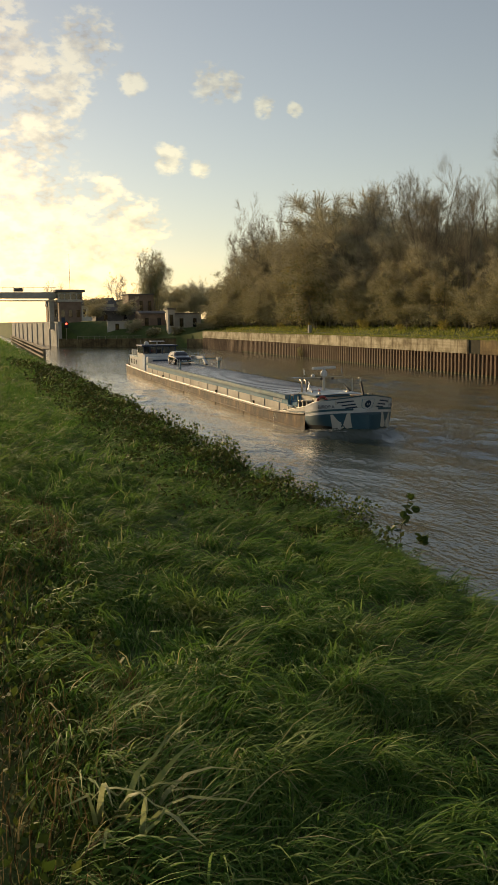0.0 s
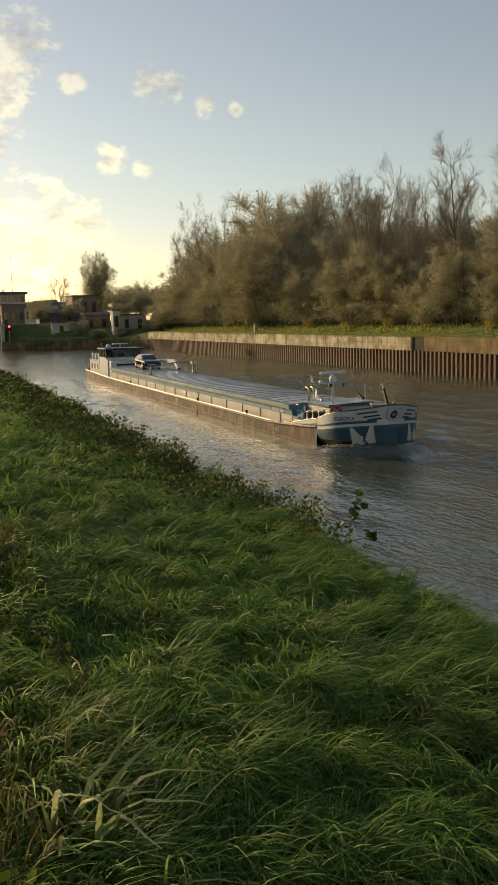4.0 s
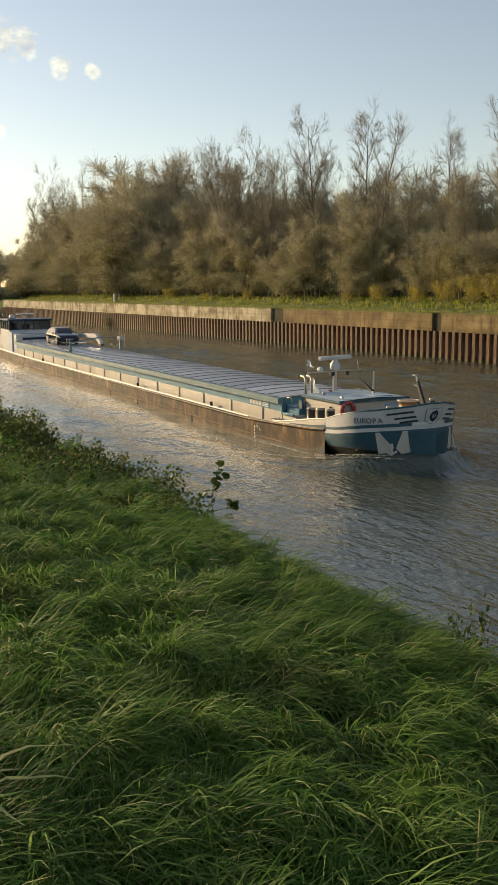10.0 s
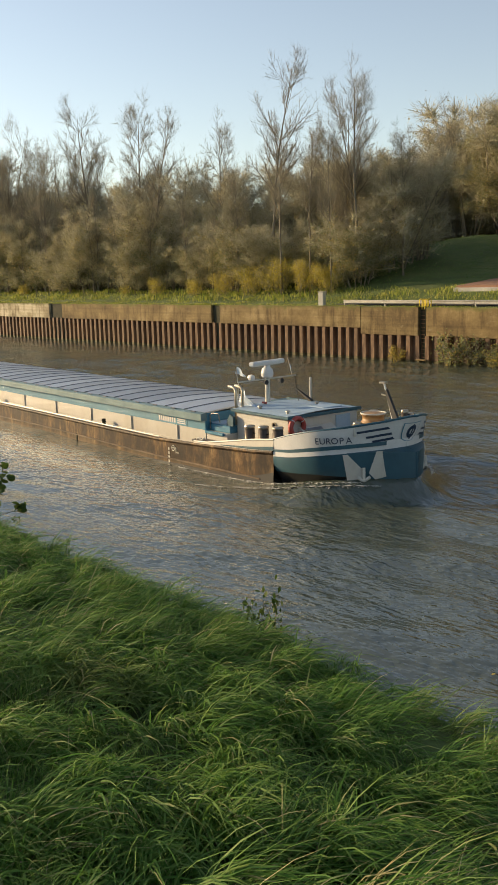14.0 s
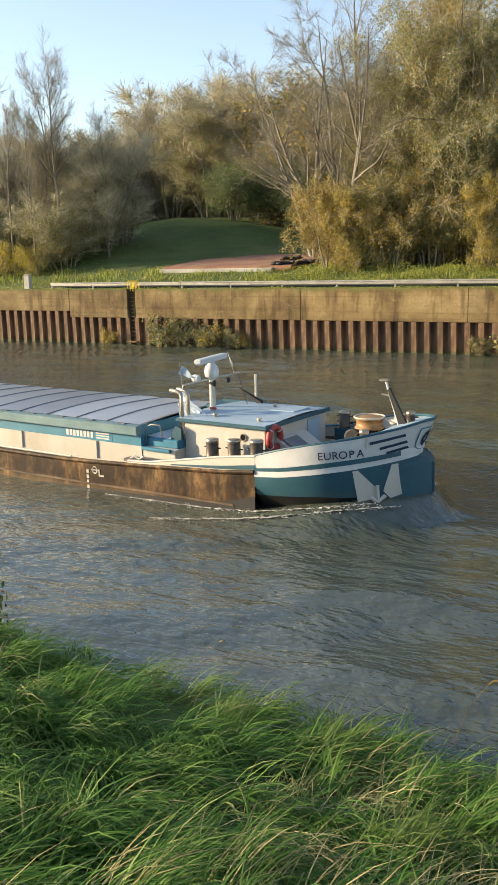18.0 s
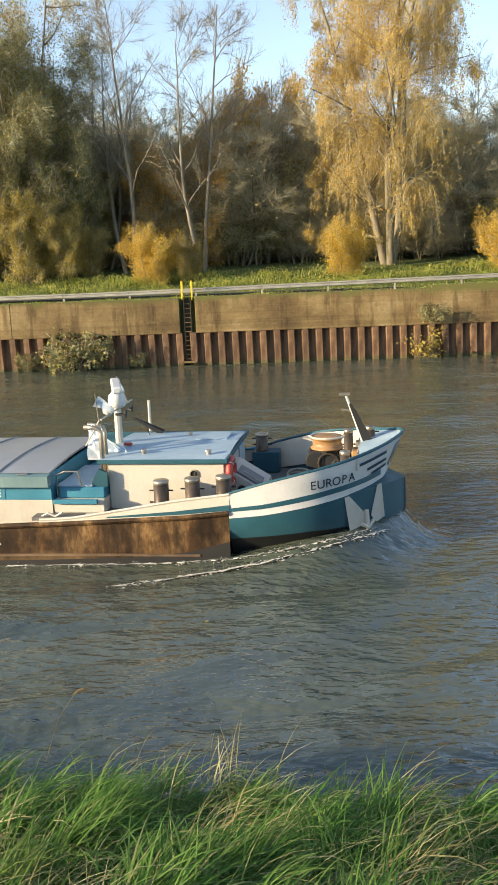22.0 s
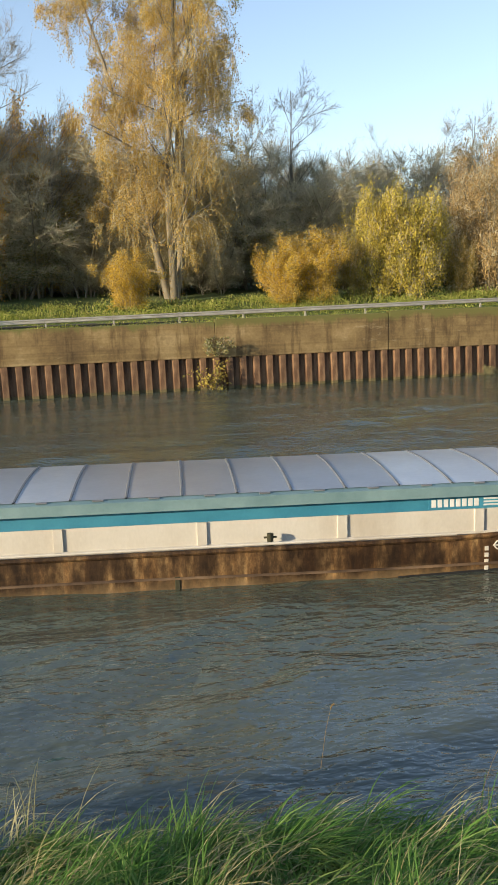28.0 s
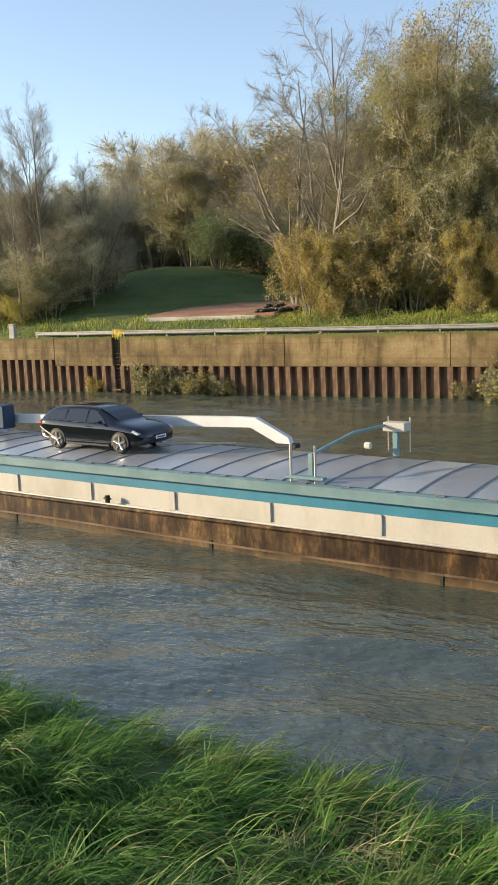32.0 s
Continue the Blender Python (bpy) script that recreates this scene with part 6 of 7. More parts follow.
for x, y, s in ((-146, 66.5, 0.7), (-118, 66.5, 0.8), (-87, 66.3, 1.0), (-79.5, 66.0, 0.9), (-75, 66.5, 1.2), (-70.5, 66.3, 1.5), (-66.5, 66.5, 1.7), (-62.5, 66.5, 1.6), (-60, 66.8, 1.3), (-93, 66.4, 0.6), (-172, 66.5, 0.6), (-190, 66.5, 0.7), (-131, 66.0, 0.6)):
    stand(shrub_gold, x, y, s, 1.0, rng.uniform(0, 360))

# round the clearing
dark_bush = plant("round_tree", "round dark green tree at the clearing", "tree", 51, [(6, 7, 0.12, 0.35, 0.5), (9, (0.2, 1), (25, 65), 0.45, 0.5, 4, 0.12, 0.05, 3), (7, (0.2, 1), (25, 65), 0.45, 0.5, 3, 0.14, 0.0, 3)], BARK, EVERGREEN, 16000, 0.16, 0.2, "", 0.42)
mixed_tree = plant("autumn_tree", "large tree with thin olive and russet leaves", "tree", 52, [(7, 18, 0.24, 0.42, 1.2), (13, (0.15, 0.98), (35, 85), 0.38, 0.5, 6, 0.13, 0.0, 4), (9, (0.15, 1), (35, 80), 0.45, 0.5, 4, 0.18, 0.0, 3)], BARK, OLIVE, 70000, 0.13, 0.3, "", 0.34, (12000, 0.7, 0.024, 0.0), (0.8, 1.0, 0.75))
rusty_tree = plant("autumn_tree", "large tree with russet brown autumn leaves", "tree", 58, [(7, 18, 0.24, 0.42, 1.2), (13, (0.15, 0.98), (35, 85), 0.38, 0.5, 6, 0.13, 0.0, 4), (9, (0.15, 1), (35, 80), 0.45, 0.5, 4, 0.18, 0.0, 3)], BARK, RUSSET, 45000, 0.13, 0.3, "", 0.34, (12000, 0.7, 0.024, 0.0), (0.8, 1.0, 0.75))
russet_tree = plant("autumn_tree", "broad bush-like tree with russet autumn leaves", "tree", 53, [(9, 9, 0.10, 0.40, 0.9), (12, (0.02, 0.98), (30, 75), 0.38, 0.45, 5, 0.12, 0.05, 3), (7, (0.2, 1), (25, 60), 0.45, 0.45, 3, 0.14, 0.02, 3)], BARK, RUSSET, 18000, 0.20, 0.3, "", 0.26, (5000, 0.7, 0.024, 0.1))
gold_tree = plant("autumn_tree", "bush-like tree with dull gold autumn leaves", "tree", 55, [(9, 9, 0.10, 0.40, 0.9), (12, (0.02, 0.98), (30, 75), 0.38, 0.45, 5, 0.12, 0.05, 3), (7, (0.2, 1), (25, 60), 0.45, 0.45, 3, 0.14, 0.02, 3)], BARK, OLD_GOLD, 18000, 0.20, 0.3, "", 0.25, (5000, 0.7, 0.024, 0.1))
olive_tree = plant("autumn_tree", "leafy olive-green tree behind the golden bushes", "tree", 57, [(9, 9, 0.10, 0.40, 0.9), (12, (0.02, 0.98), (30, 75), 0.38, 0.45, 5, 0.12, 0.05, 3), (7, (0.2, 1), (25, 60), 0.45, 0.45, 3, 0.14, 0.02, 3)], BARK, OLIVE, 30000, 0.14, 0.3, "", 0.26, (5000, 0.7, 0.024, 0.1))
orange_tree = plant("autumn_tree", "orange autumn tree among the bare birches", "tree", 56, [(9, 9, 0.10, 0.40, 0.9), (12, (0.02, 0.98), (30, 75), 0.38, 0.45, 5, 0.12, 0.05, 3), (7, (0.2, 1), (25, 60), 0.45, 0.45, 3, 0.14, 0.02, 3)], BARK, ORANGE, 26000, 0.14, 0.3, "", 0.26, (6000, 0.7, 0.024, 0.1))
big_bare = plant("bare_tree", "big bare tree with long spreading limbs", "tree", 54, [(4, 18, 0.26, 0.48, 0.6), (11, (0.2, 0.99), (28, 60), 0.42, 0.5, 7, 0.08, 0.03, 5), (10, (0.2, 1), (28, 60), 0.42, 0.5, 5, 0.10, 0.02, 3)], PALE_BARK, twigs=(11000, 0.85, 0.015, 0.1))
for x, y, s, w in ((-55, 97, 1.0, 1.2), (-51, 100, 1.1, 1.1), (-46, 98, 1.05, 1.0), (-38, 92, 0.8, 0.9), (-40, 96, 1.0, 0.9)):
    stand(dark_bush, x, y, s, w, rng.uniform(0, 360))
for x, y, s in ((-78, 104, 0.85), (-71, 108, 0.92), (-64, 106, 0.9), (-57, 110, 0.98), (-50, 107, 0.95), (-43, 104, 0.9), (-36, 102, 0.92), (-30, 106, 1.0), (-67, 116, 1.05), (-54, 118, 1.05), (-45, 116, 1.1), (-84, 110, 1.0)):
    stand((mixed_tree, crowny[0], russet_tree, crowny[1])[int(abs(x)) % 4], x, y, s * (1.5 if int(abs(x)) % 4 == 2 else 0.9), 1.2, rng.uniform(0, 360))
for k, x in enumerate(np.arange(-96, -22, 4.5)):
    stand(scrub[k % 2], x, 108 + rng.uniform(0, 6), rng.uniform(1.0, 1.4), 1.3, rng.uniform(0, 360))
    stand((thicket[(k + 1) % 4], scrub[k % 2])[k % 2], x + 2, 122 + rng.uniform(0, 6), rng.uniform(1.3, 1.7), 1.3, rng.uniform(0, 360))
stand(big_bare, -33.8, 74, 0.98, 1.05, 200)
stand(big_bare, -29.5, 70.5, 1.08, 0.95, 40)
stand(big_bare, -27.0, 73.0, 1.25, 0.8, 120)
stand(rusty_tree, -19.8, 72.8, 1.4, 0.72, 50)
stand(mixed_tree, -23.5, 71.5, 1.3, 0.8, 10)
stand(mixed_tree, -17.8, 72.0, 1.34, 0.75, 130)
stand(mixed_tree, -24.6, 76.0, 1.1, 0.8, 250)
stand(mixed_tree, -20.5, 76.0, 1.42, 0.75, 300)
for x, y, s in ((-25.8, 70.6, 1.05), (-22.0, 69.8, 1.2), (-18.6, 70.4, 1.3), (-14.4, 71.0, 1.15)):
    stand(olive_tree, x, y, s, 0.85, rng.uniform(0, 360))
for proto, x, y, s in ((russet_tree, -29.8, 67.8, 0.62), (gold_tree, -27.4, 67.4, 0.72), (russet_tree, -24.6, 68.2, 0.66), (gold_tree, -17.0, 67.6, 1.08), (gold_tree, -14.2, 68.2, 0.95), (russet_tree, -20.8, 70.0, 0.5), (gold_tree, -12.6, 69.5, 0.62)):
    stand(proto, x, y, s, 0.85, rng.uniform(0, 360))
for x, y, s in ((-5.9, 74.6, 1.2), (-1.6, 80, 1.3), (2.6, 84, 1.5)):
    stand(orange_tree, x, y, s, 0.8, rng.uniform(0, 360))

# birches, willow and bushes to the right
birch = plant("birch", "pale-barked bare birch with airy twigs", "tree", 61, [(2, 21, 0.2, 0.14, 0.7), (17, (0.3, 0.99), (28, 56), 0.34, 0.5, 7, 0.09, 0.05, 4), (9, (0.2, 1), (28, 55), 0.45, 0.5, 5, 0.10, 0.02, 3)], PALE_BARK, twigs=(7000, 0.8, 0.014, 0.1))
for x, y, s, a in ((-9.6, 71.5, 0.98, 20), (-4.4, 71.0, 1.0, 140), (-12.5, 76, 0.85, 220), (0.5, 78, 0.75, 80), (21.8, 82, 0.88, 60), (51.0, 80, 1.02, 10), (46, 96, 0.9, 100)):
    stand(birch, x, y, s, 1.0, a)


def willow():
    spec = [(4, 25, 0.30, 0.30, 0.6), (22, (0.10, 0.99), (30, 72), 0.29, 0.42, 6, 0.10, 0.04, 4), (8, (0.2, 1), (30, 75), 0.46, 0.4, 5, 0.12, -0.10, 3), (8, (0.05, 1), (20, 80), 1.25, 0.45, 6, 0.07, -0.6, 3)]
    return plant("willow", "tall golden weeping willow in autumn leaf", "tree", 62, spec, BARK, WILLOW_GOLD, 200000, 0.105, 1.8, "", 0.13)


stand(willow(), 10.4, 72.0, 1.12, 1.0, 75)
bush = {}
for title, leaf, label in (("lemon", LEMON, "bright yellow autumn bush"), ("gold", GOLD, "golden orange autumn bush"), ("pink", PINKISH, "pinkish brown autumn bush"), ("brown", RUSSET, "russet brown autumn bush")):
    bush[title] = plant("bush", label, "bush", 71 + len(bush), [(22, 5.0, 0.03, 0.62, 0.9), (9, (0.04, 0.98), (20, 60), 0.34, 0.5, 4, 0.12, 0.05, 3), (5, (0.2, 1), (25, 60), 0.45, 0.5, 3, 0.14, 0.03, 3)], BARK, leaf, 42000 if title == "pink" else 24000, 0.075 if title == "pink" else 0.125, 0.1, "autumn bushes", 0.26, (2600, 0.55, 0.018, 0.25))
for kind, x, y, s, w in (("gold", -7.6, 66.5, 0.78, 0.95), ("brown", -5.0, 67.0, 0.62, 0.7), ("gold", 6.4, 66.8, 1.02, 0.9), ("gold", 18.2, 67.0, 1.2, 0.85), ("gold", 21.0, 67.3, 1.3, 0.85), ("brown", 24.4, 68.0, 1.45, 0.75), ("lemon", 28.9, 67.6, 1.68, 0.66), ("lemon", 26.4, 67.8, 1.05, 0.7), ("brown", 33.2, 68.2, 1.5, 0.75),
                         ("pink", 40.4, 68.0, 1.65, 0.75), ("pink", 36.6, 68.6, 1.6, 0.75), ("brown", 54.0, 70.5, 1.5, 1.0), ("brown", 60, 72, 1.7, 1.0), ("gold", 66.0, 71, 1.5, 1.0)):
    stand(bush[kind], x, y, s, w, rng.uniform(0, 360))
# woods behind
for k, x in enumerate(np.arange(-16, 80, 4.2)):
    stand(crowny[k % 3], x * 1.3 + rng.uniform(-2, 2), 94 + rng.uniform(0, 18), rng.uniform(0.5, 0.68), 1.15, rng.uniform(0, 360))
    stand(scrub[k % 2], x * 1.08 + rng.uniform(-1, 1), 77 + rng.uniform(0, 5), rng.uniform(0.6, 0.95), 1.25, rng.uniform(0, 360))
    stand((scrub[k % 2], thicket[k % 4])[k % 2], x * 1.2, 87 + rng.uniform(0, 5), rng.uniform(0.75, 1.0), 1.25, rng.uniform(0, 360))
for k, x in enumerate(np.arange(-13, 70, 5.6)):
    stand((thicket[(k + 3) % 4], scrub[k % 2])[k % 2], x + rng.uniform(-1, 1), 75.5 + rng.uniform(0, 2), rng.uniform(0.4, 0.58), 1.6, rng.uniform(0, 360))
for x, y, s in ((2, 82, 0.9), (15, 88, 1.0), (-10, 80, 0.8)):
    stand(russet_tree, x, y, s, 1.0, rng.uniform(0, 360))


# ---- grass ----
def blades(title, label, xy, z, length, width, lean, rng, material, bend=0.9, segs=3):
    """Many grass blades as one mesh: each a tapering bent strip."""
    n = len(xy)
    a = rng.uniform(0, 2 * np.pi, n)
    flow = math.atan2(lean[1], lean[0]) + 0.9 * np.sin(xy[:, 0] * 1.1 + 1.3 * np.sin(xy[:, 1] * 0.9)) * np.sin(xy[:, 1] * 1.4 + 0.7 * xy[:, 0]) + 0.4 * np.sin(xy[:, 0] * 3.1 - xy[:, 1] * 2.3)
    out = np.stack([np.cos(a), np.sin(a)], 1) * rng.uniform(0.05, 0.5, n)[:, None] + np.stack([np.cos(flow), np.sin(flow)], 1) * (math.hypot(*lean) * rng.uniform(0.3, 1.5, n))[:, None]
    side = unit(np.stack([-out[:, 1], out[:, 0], np.zeros(n)], 1) + rng.normal(0, 0.35, (n, 3)) * np.array([1, 1, 0]))
    p = np.stack([xy[:, 0], xy[:, 1], z], 1)
    rows = []
    steep = np.ones(n)
    for k in range(segs + 1):
        w = width * (1 - (k / segs) ** 1.6 * 0.92)
        rows.append(p - side * w[:, None] / 2), rows.append(p + side * w[:, None] / 2)
        f = (k + 0.6) / segs * bend
        d = unit(np.stack([out[:, 0] * f * 1.6, out[:, 1] * f * 1.6, steep - 0.75 * f * rng.uniform(0.6, 1.5, n)], 1))
        p = p + d * (length / segs)[:, None]
    verts = np.stack(rows, 1).reshape(-1, 3)
    base = np.arange(n)[:, None] * (2 * segs + 2) + 2 * np.arange(segs)[None]
    faces = np.stack([base, base + 1, base + 3, base + 2], -1).reshape(-1, 4)
    return tagged(array_object(title, verts, [faces], material, True), label, "grass", kind="stuff")


def strewn(rng, n, x0, x1, v0, v1, clump=0.5):
    """Places on the near bank: v runs from the level top (0) to the crest (1); clump: how patchy."""
    x, v = rng.uniform(x0, x1, n * 3), rng.uniform(v0, v1, n * 3)
    y = v * near_edge(x)
    keep = rng.uniform(0, 1, n * 3) < 1 - clump * (0.5 + 0.5 * np.sin(x * 2.1 + 2.0 * np.sin(y * 1.3)) * np.sin(y * 2.4 + 1.7 * np.sin(x * 0.9)))
    return np.stack([x[keep][:n], y[keep][:n]], 1)


def lawn(title, label, rng, n, x0, x1, v0, v1, size, width, lean, material=None, bend=0.9, clump=0.5, segs=3):
    xy = strewn(rng, n, x0, x1, v0, v1, clump)
    tuft = 0.75 + 0.5 * np.sin(xy[:, 0] * 1.7 + np.sin(xy[:, 1] * 2.1)) * np.sin(xy[:, 1] * 1.9)
    return blades(title, label, xy, bank_z(xy[:, 0], xy[:, 1]) - 0.02, size * rng.uniform(0.6, 1.25, len(xy)) * np.clip(tuft, 0.55, 1.3), width * rng.uniform(0.6, 1.3, len(xy)), lean, rng, material or GRASS, bend, segs)


def sward(title, label, rng, n, x0, x1, v0, v1, size, width, gap, material=None, segs=4, lift=0.10):
    """Wind-combed grass: blades gathered in tufts that mound up and lean over together."""
    area = (x1 - x0) * (v1 - v0) * 4.2
    m = int(area / gap ** 2)
    cx, cv = rng.uniform(x0, x1, m), rng.uniform(v0, v1, m)
    c = np.stack([cx, cv * near_edge(cx)], 1)
    turn = 0.2 + 0.8 * np.sin(c[:, 0] * 0.9 + 1.3 * np.sin(c[:, 1] * 0.8)) * np.sin(c[:, 1] * 1.1 + 0.5 * c[:, 0]) + rng.normal(0, 0.8, m)
    tall = rng.uniform(0.65, 1.3, m)
    k = rng.integers(0, m, n)
    off = rng.normal(0, gap * 0.42, (n, 2))
    xy = c[k] + off
    mound = lift * tall[k] * np.exp(-(off ** 2).sum(1) / (gap * 0.5) ** 2)
    a = turn[k] + rng.normal(0, 0.36, n) + 0.5 * off[:, 1] / gap
    out = np.stack([np.cos(a), np.sin(a), np.zeros(n)], 1)
    side = np.stack([-out[:, 1], out[:, 0], rng.normal(0, 0.5, n)], 1)
    side = unit(side)
    length = size * tall[k] * rng.uniform(0.6, 1.25, n)
    wide = width * rng.uniform(0.55, 1.3, n)
    rise, fall = np.radians(rng.uniform(25, 75, n)), np.radians(rng.uniform(50, 125, n))
    p = np.stack([xy[:, 0], xy[:, 1], bank_z(xy[:, 0], xy[:, 1]) - 0.03 + mound], 1)
    rows = []
    for j in range(segs + 1):
        w = wide * (1 - (j / segs) ** 1.7 * 0.92)
        rows.append(p - side * w[:, None] / 2), rows.append(p + side * w[:, None] / 2)
        e = rise - fall * (j + 0.5) / segs
        p = p + (out * np.cos(e)[:, None] + np.array([0, 0, 1.0]) * np.sin(e)[:, None]) * (length / segs)[:, None]
    verts = np.stack(rows, 1).reshape(-1, 3)
    base = np.arange(n)[:, None] * (2 * segs + 2) + 2 * np.arange(segs)[None]
    faces = np.stack([base, base + 1, base + 3, base + 2], -1).reshape(-1, 4)
    return tagged(array_object(title, verts, [faces], material or GRASS, True), label, "grass", kind="stuff")


rng = np.random.default_rng(9)
LONG = "long wind-combed green grass on the canal bank"
sward("grass", LONG, rng, 80000, -4.4, 4.4, 0.06, 1.0, 0.29, 0.0085, 0.21, lift=0.10)
sward("grass", LONG, rng, 50000, -11.2, -4.2, 0.0, 1.0, 0.29, 0.0095, 0.2, segs=3, lift=0.08)
sward("grass", LONG, rng, 34000, -28, -10.8, -0.05, 1.0, 0.32, 0.015, 0.3, segs=3, lift=0.1)
sward("grass", LONG, rng, 24000, -100, -27.5, -0.2, 1.0, 0.42, 0.036, 0.6, segs=2, lift=0.14)
lawn("grass", LONG, rng, 8000, -330, -98, -0.4, 1.06, 0.7, 0.12, (0.5, 0.1), segs=2)
sward("grass", LONG, rng, 7000, 4.2, 8, 0.2, 1.0, 0.27, 0.007, 0.18, segs=3, lift=0.07)
sward("crest_grass", "tall tufted grass along the crest of the bank", rng, 7000, -6, 6, 0.92, 1.01, 0.2, 0.005, 0.15, lift=0.03)
lawn("dry_grass", "brown dead stems along the path edge", rng, 4500, -9, -1.2, -0.05, 0.16, 0.22, 0.006, (0.3, 0.1), DRY)
sward("straw", "pale straw stalks among the grass", rng, 10000, -1.8, 5.5, 0.1, 1.0, 0.32, 0.0052, 0.36, STRAW)
lawn("broad_blades", "broad pale strap-like grass leaves", rng, 28, -2.95, -2.62, 0.065, 0.13, 0.42, 0.027, (0.40, 0.15), STRAP, 1.5, 0.2, 6)
lawn("broad_blades", "broad pale strap-like grass leaves", rng, 40, -3.75, -2.75, 0.09, 0.18, 0.26, 0.014, (0.45, 0.15), STRAP, 1.0)
lawn("grass", LONG, rng, 14000, -6.5, -2.3, 0.03, 0.5, 0.17, 0.007, (0.45, 0.2), GRASS, 1.2, 0.15)
# rank weeds along the crest, their colour darkened for the shade on that slope
xy = strewn(rng, 38000, -50, -8.8, 0.4, 1.02, 0.35)
xy = xy[rng.uniform(0, 1, len(xy)) < np.interp(xy[:, 1] / near_edge(xy[:, 0]), [0.4, 0.8], [0.1, 1])]
near = 0.045 + 0.0022 * np.abs(xy[:, 0])
v, f = leaf_cards(rng, np.stack([xy[:, 0], xy[:, 1], bank_z(xy[:, 0], xy[:, 1]) + rng.uniform(0.02, 0.30, len(xy)) * (0.6 + 0.4 * np.sin(xy[:, 0] * 1.9 + 2 * np.sin(xy[:, 1] * 1.4)))], 1), near, 0.2)
tagged(array_object("crest_weeds", v, [f], SHADE_WEED), "rank nettles and weeds along the crest, coloured dark for its shade", "weeds", kind="stuff")
# low weeds in the brown patch
xy = strewn(rng, 5000, -8, -1.2, -0.08, 0.16, 0.3)
v, f = leaf_cards(rng, np.stack([xy[:, 0], xy[:, 1], bank_z(xy[:, 0], xy[:, 1]) + rng.uniform(0, 0.09, len(xy))], 1), np.full(len(xy), 0.045), -0.4)
tagged(array_object("clover", v, [f], WEED), "low clover and weeds beside the path", "weeds", kind="stuff")
# verge across the water
def verge(n, x0, x1, wide, tall):
    x, d = rng.uniform(x0, x1, n), rng.uniform(0.3, 9.5, n)
    keep = (d < 1.9) | (d > 5.0) | (x < -54) | (x > -20)
    x, d = x[keep], d[keep]
    n = len(x)
    z = 4.4 + np.interp(d, [0, 3.2, 5.2, 8, 11], [0.02, 0.12, 0.45, 1.15, 1.5]) + np.where(x > -10, 0.004 * (x + 10), 0)
    lump = 0.7 + 0.6 * np.sin(x * 0.9 + np.sin(d * 1.3)) * np.sin(d * 1.1 + 0.3 * x)
    blades("verge_grass", "weedy yellow-green grass on the far verge", np.stack([x, WALL_Y + d], 1), z, np.where(d < 1.5, 0.14, np.where(d < 4.2, 0.16, 0.5)) * tall * rng.uniform(0.5, 1.3, n) * np.clip(lump, 0.35, 1.3), wide * rng.uniform(0.6, 1.4, n), (0.25, -0.15), rng, VERGE, 1.0, 2)


# tufts that hang over the coping
n = 9000
x = rng.uniform(-232, 66, n)
keep = np.sin(x * 0.7 + 2 * np.sin(x * 0.23)) + rng.normal(0, 0.5, n) > 0.1
x = x[keep]
n = len(x)
blades("coping_grass", "grass tufts hanging over the quay coping", np.stack([x, WALL_Y + rng.uniform(0.0, 0.5, n)], 1), 4.44 + np.where(x > -10, 0.012 * (x + 10), 0) + 0.02, 0.26 * rng.uniform(0.5, 1.3, n), 0.05 * rng.uniform(0.6, 1.4, n), (0.1, -0.7), rng, VERGE, 1.6, 3)
verge(34000, -60, 66, 0.05, 1.0)
verge(24000, -232, -60, 0.09, 1.15)
n = 52000
x, d = rng.uniform(-34, 66, n), rng.uniform(4.0, 8.2, n)
keep = np.sin(x * 1.3 + np.sin(d * 2)) * np.sin(d * 1.7 + x * 0.4) > -0.35
x, d = x[keep], d[keep]
z = 4.4 + np.interp(d, [0, 3.2, 5.2, 8, 11], [0.02, 0.12, 0.45, 1.15, 1.5]) + np.where(x > -10, 0.004 * (x + 10), 0) + rng.uniform(0.02, 1.0, len(x)) * np.clip(0.45 + 0.75 * np.sin(x * 0.8 + 1.3 * np.sin(x * 0.31)) * np.sin(d * 1.2 + 0.2 * x), 0.1, 1.25)
v, f = leaf_cards(rng, np.stack([x, WALL_Y + d, z], 1), np.full(len(x), 0.11), -0.3)
tagged(array_object("verge_weeds", v, [f], VERGE), "lush broad-leaved weeds on the far verge", "weeds", kind="stuff")
n = 22000
x, d = rng.uniform(-72, -24, n), rng.uniform(9, 36, n)
z = np.array([far_ground(a, WALL_Y + b) for a, b in zip(x, d)])
blades("clearing_grass", "short mown grass on the clearing slope", np.stack([x, WALL_Y + d], 1), z - 0.03, 0.10 * rng.uniform(0.5, 1.3, n), 0.05 * rng.uniform(0.6, 1.4, n), (0.5, -0.1), rng, GRASS, 1.2, 2)


# plants on the crest of the near bank
def sprig(seed, height, stems, leaves, leaf, size):
    return plant("bank_plant", "dark leafy plant on the crest of the bank", "plant", seed, [(stems, height, 0.005, 0.28, 0.12), (4, (0.2, 0.98), (30, 60), 0.35, 0.5, 3, 0.15, 0.05, 3)], BARK, leaf, leaves, size, 0.1, "plants on the crest", 0.05)


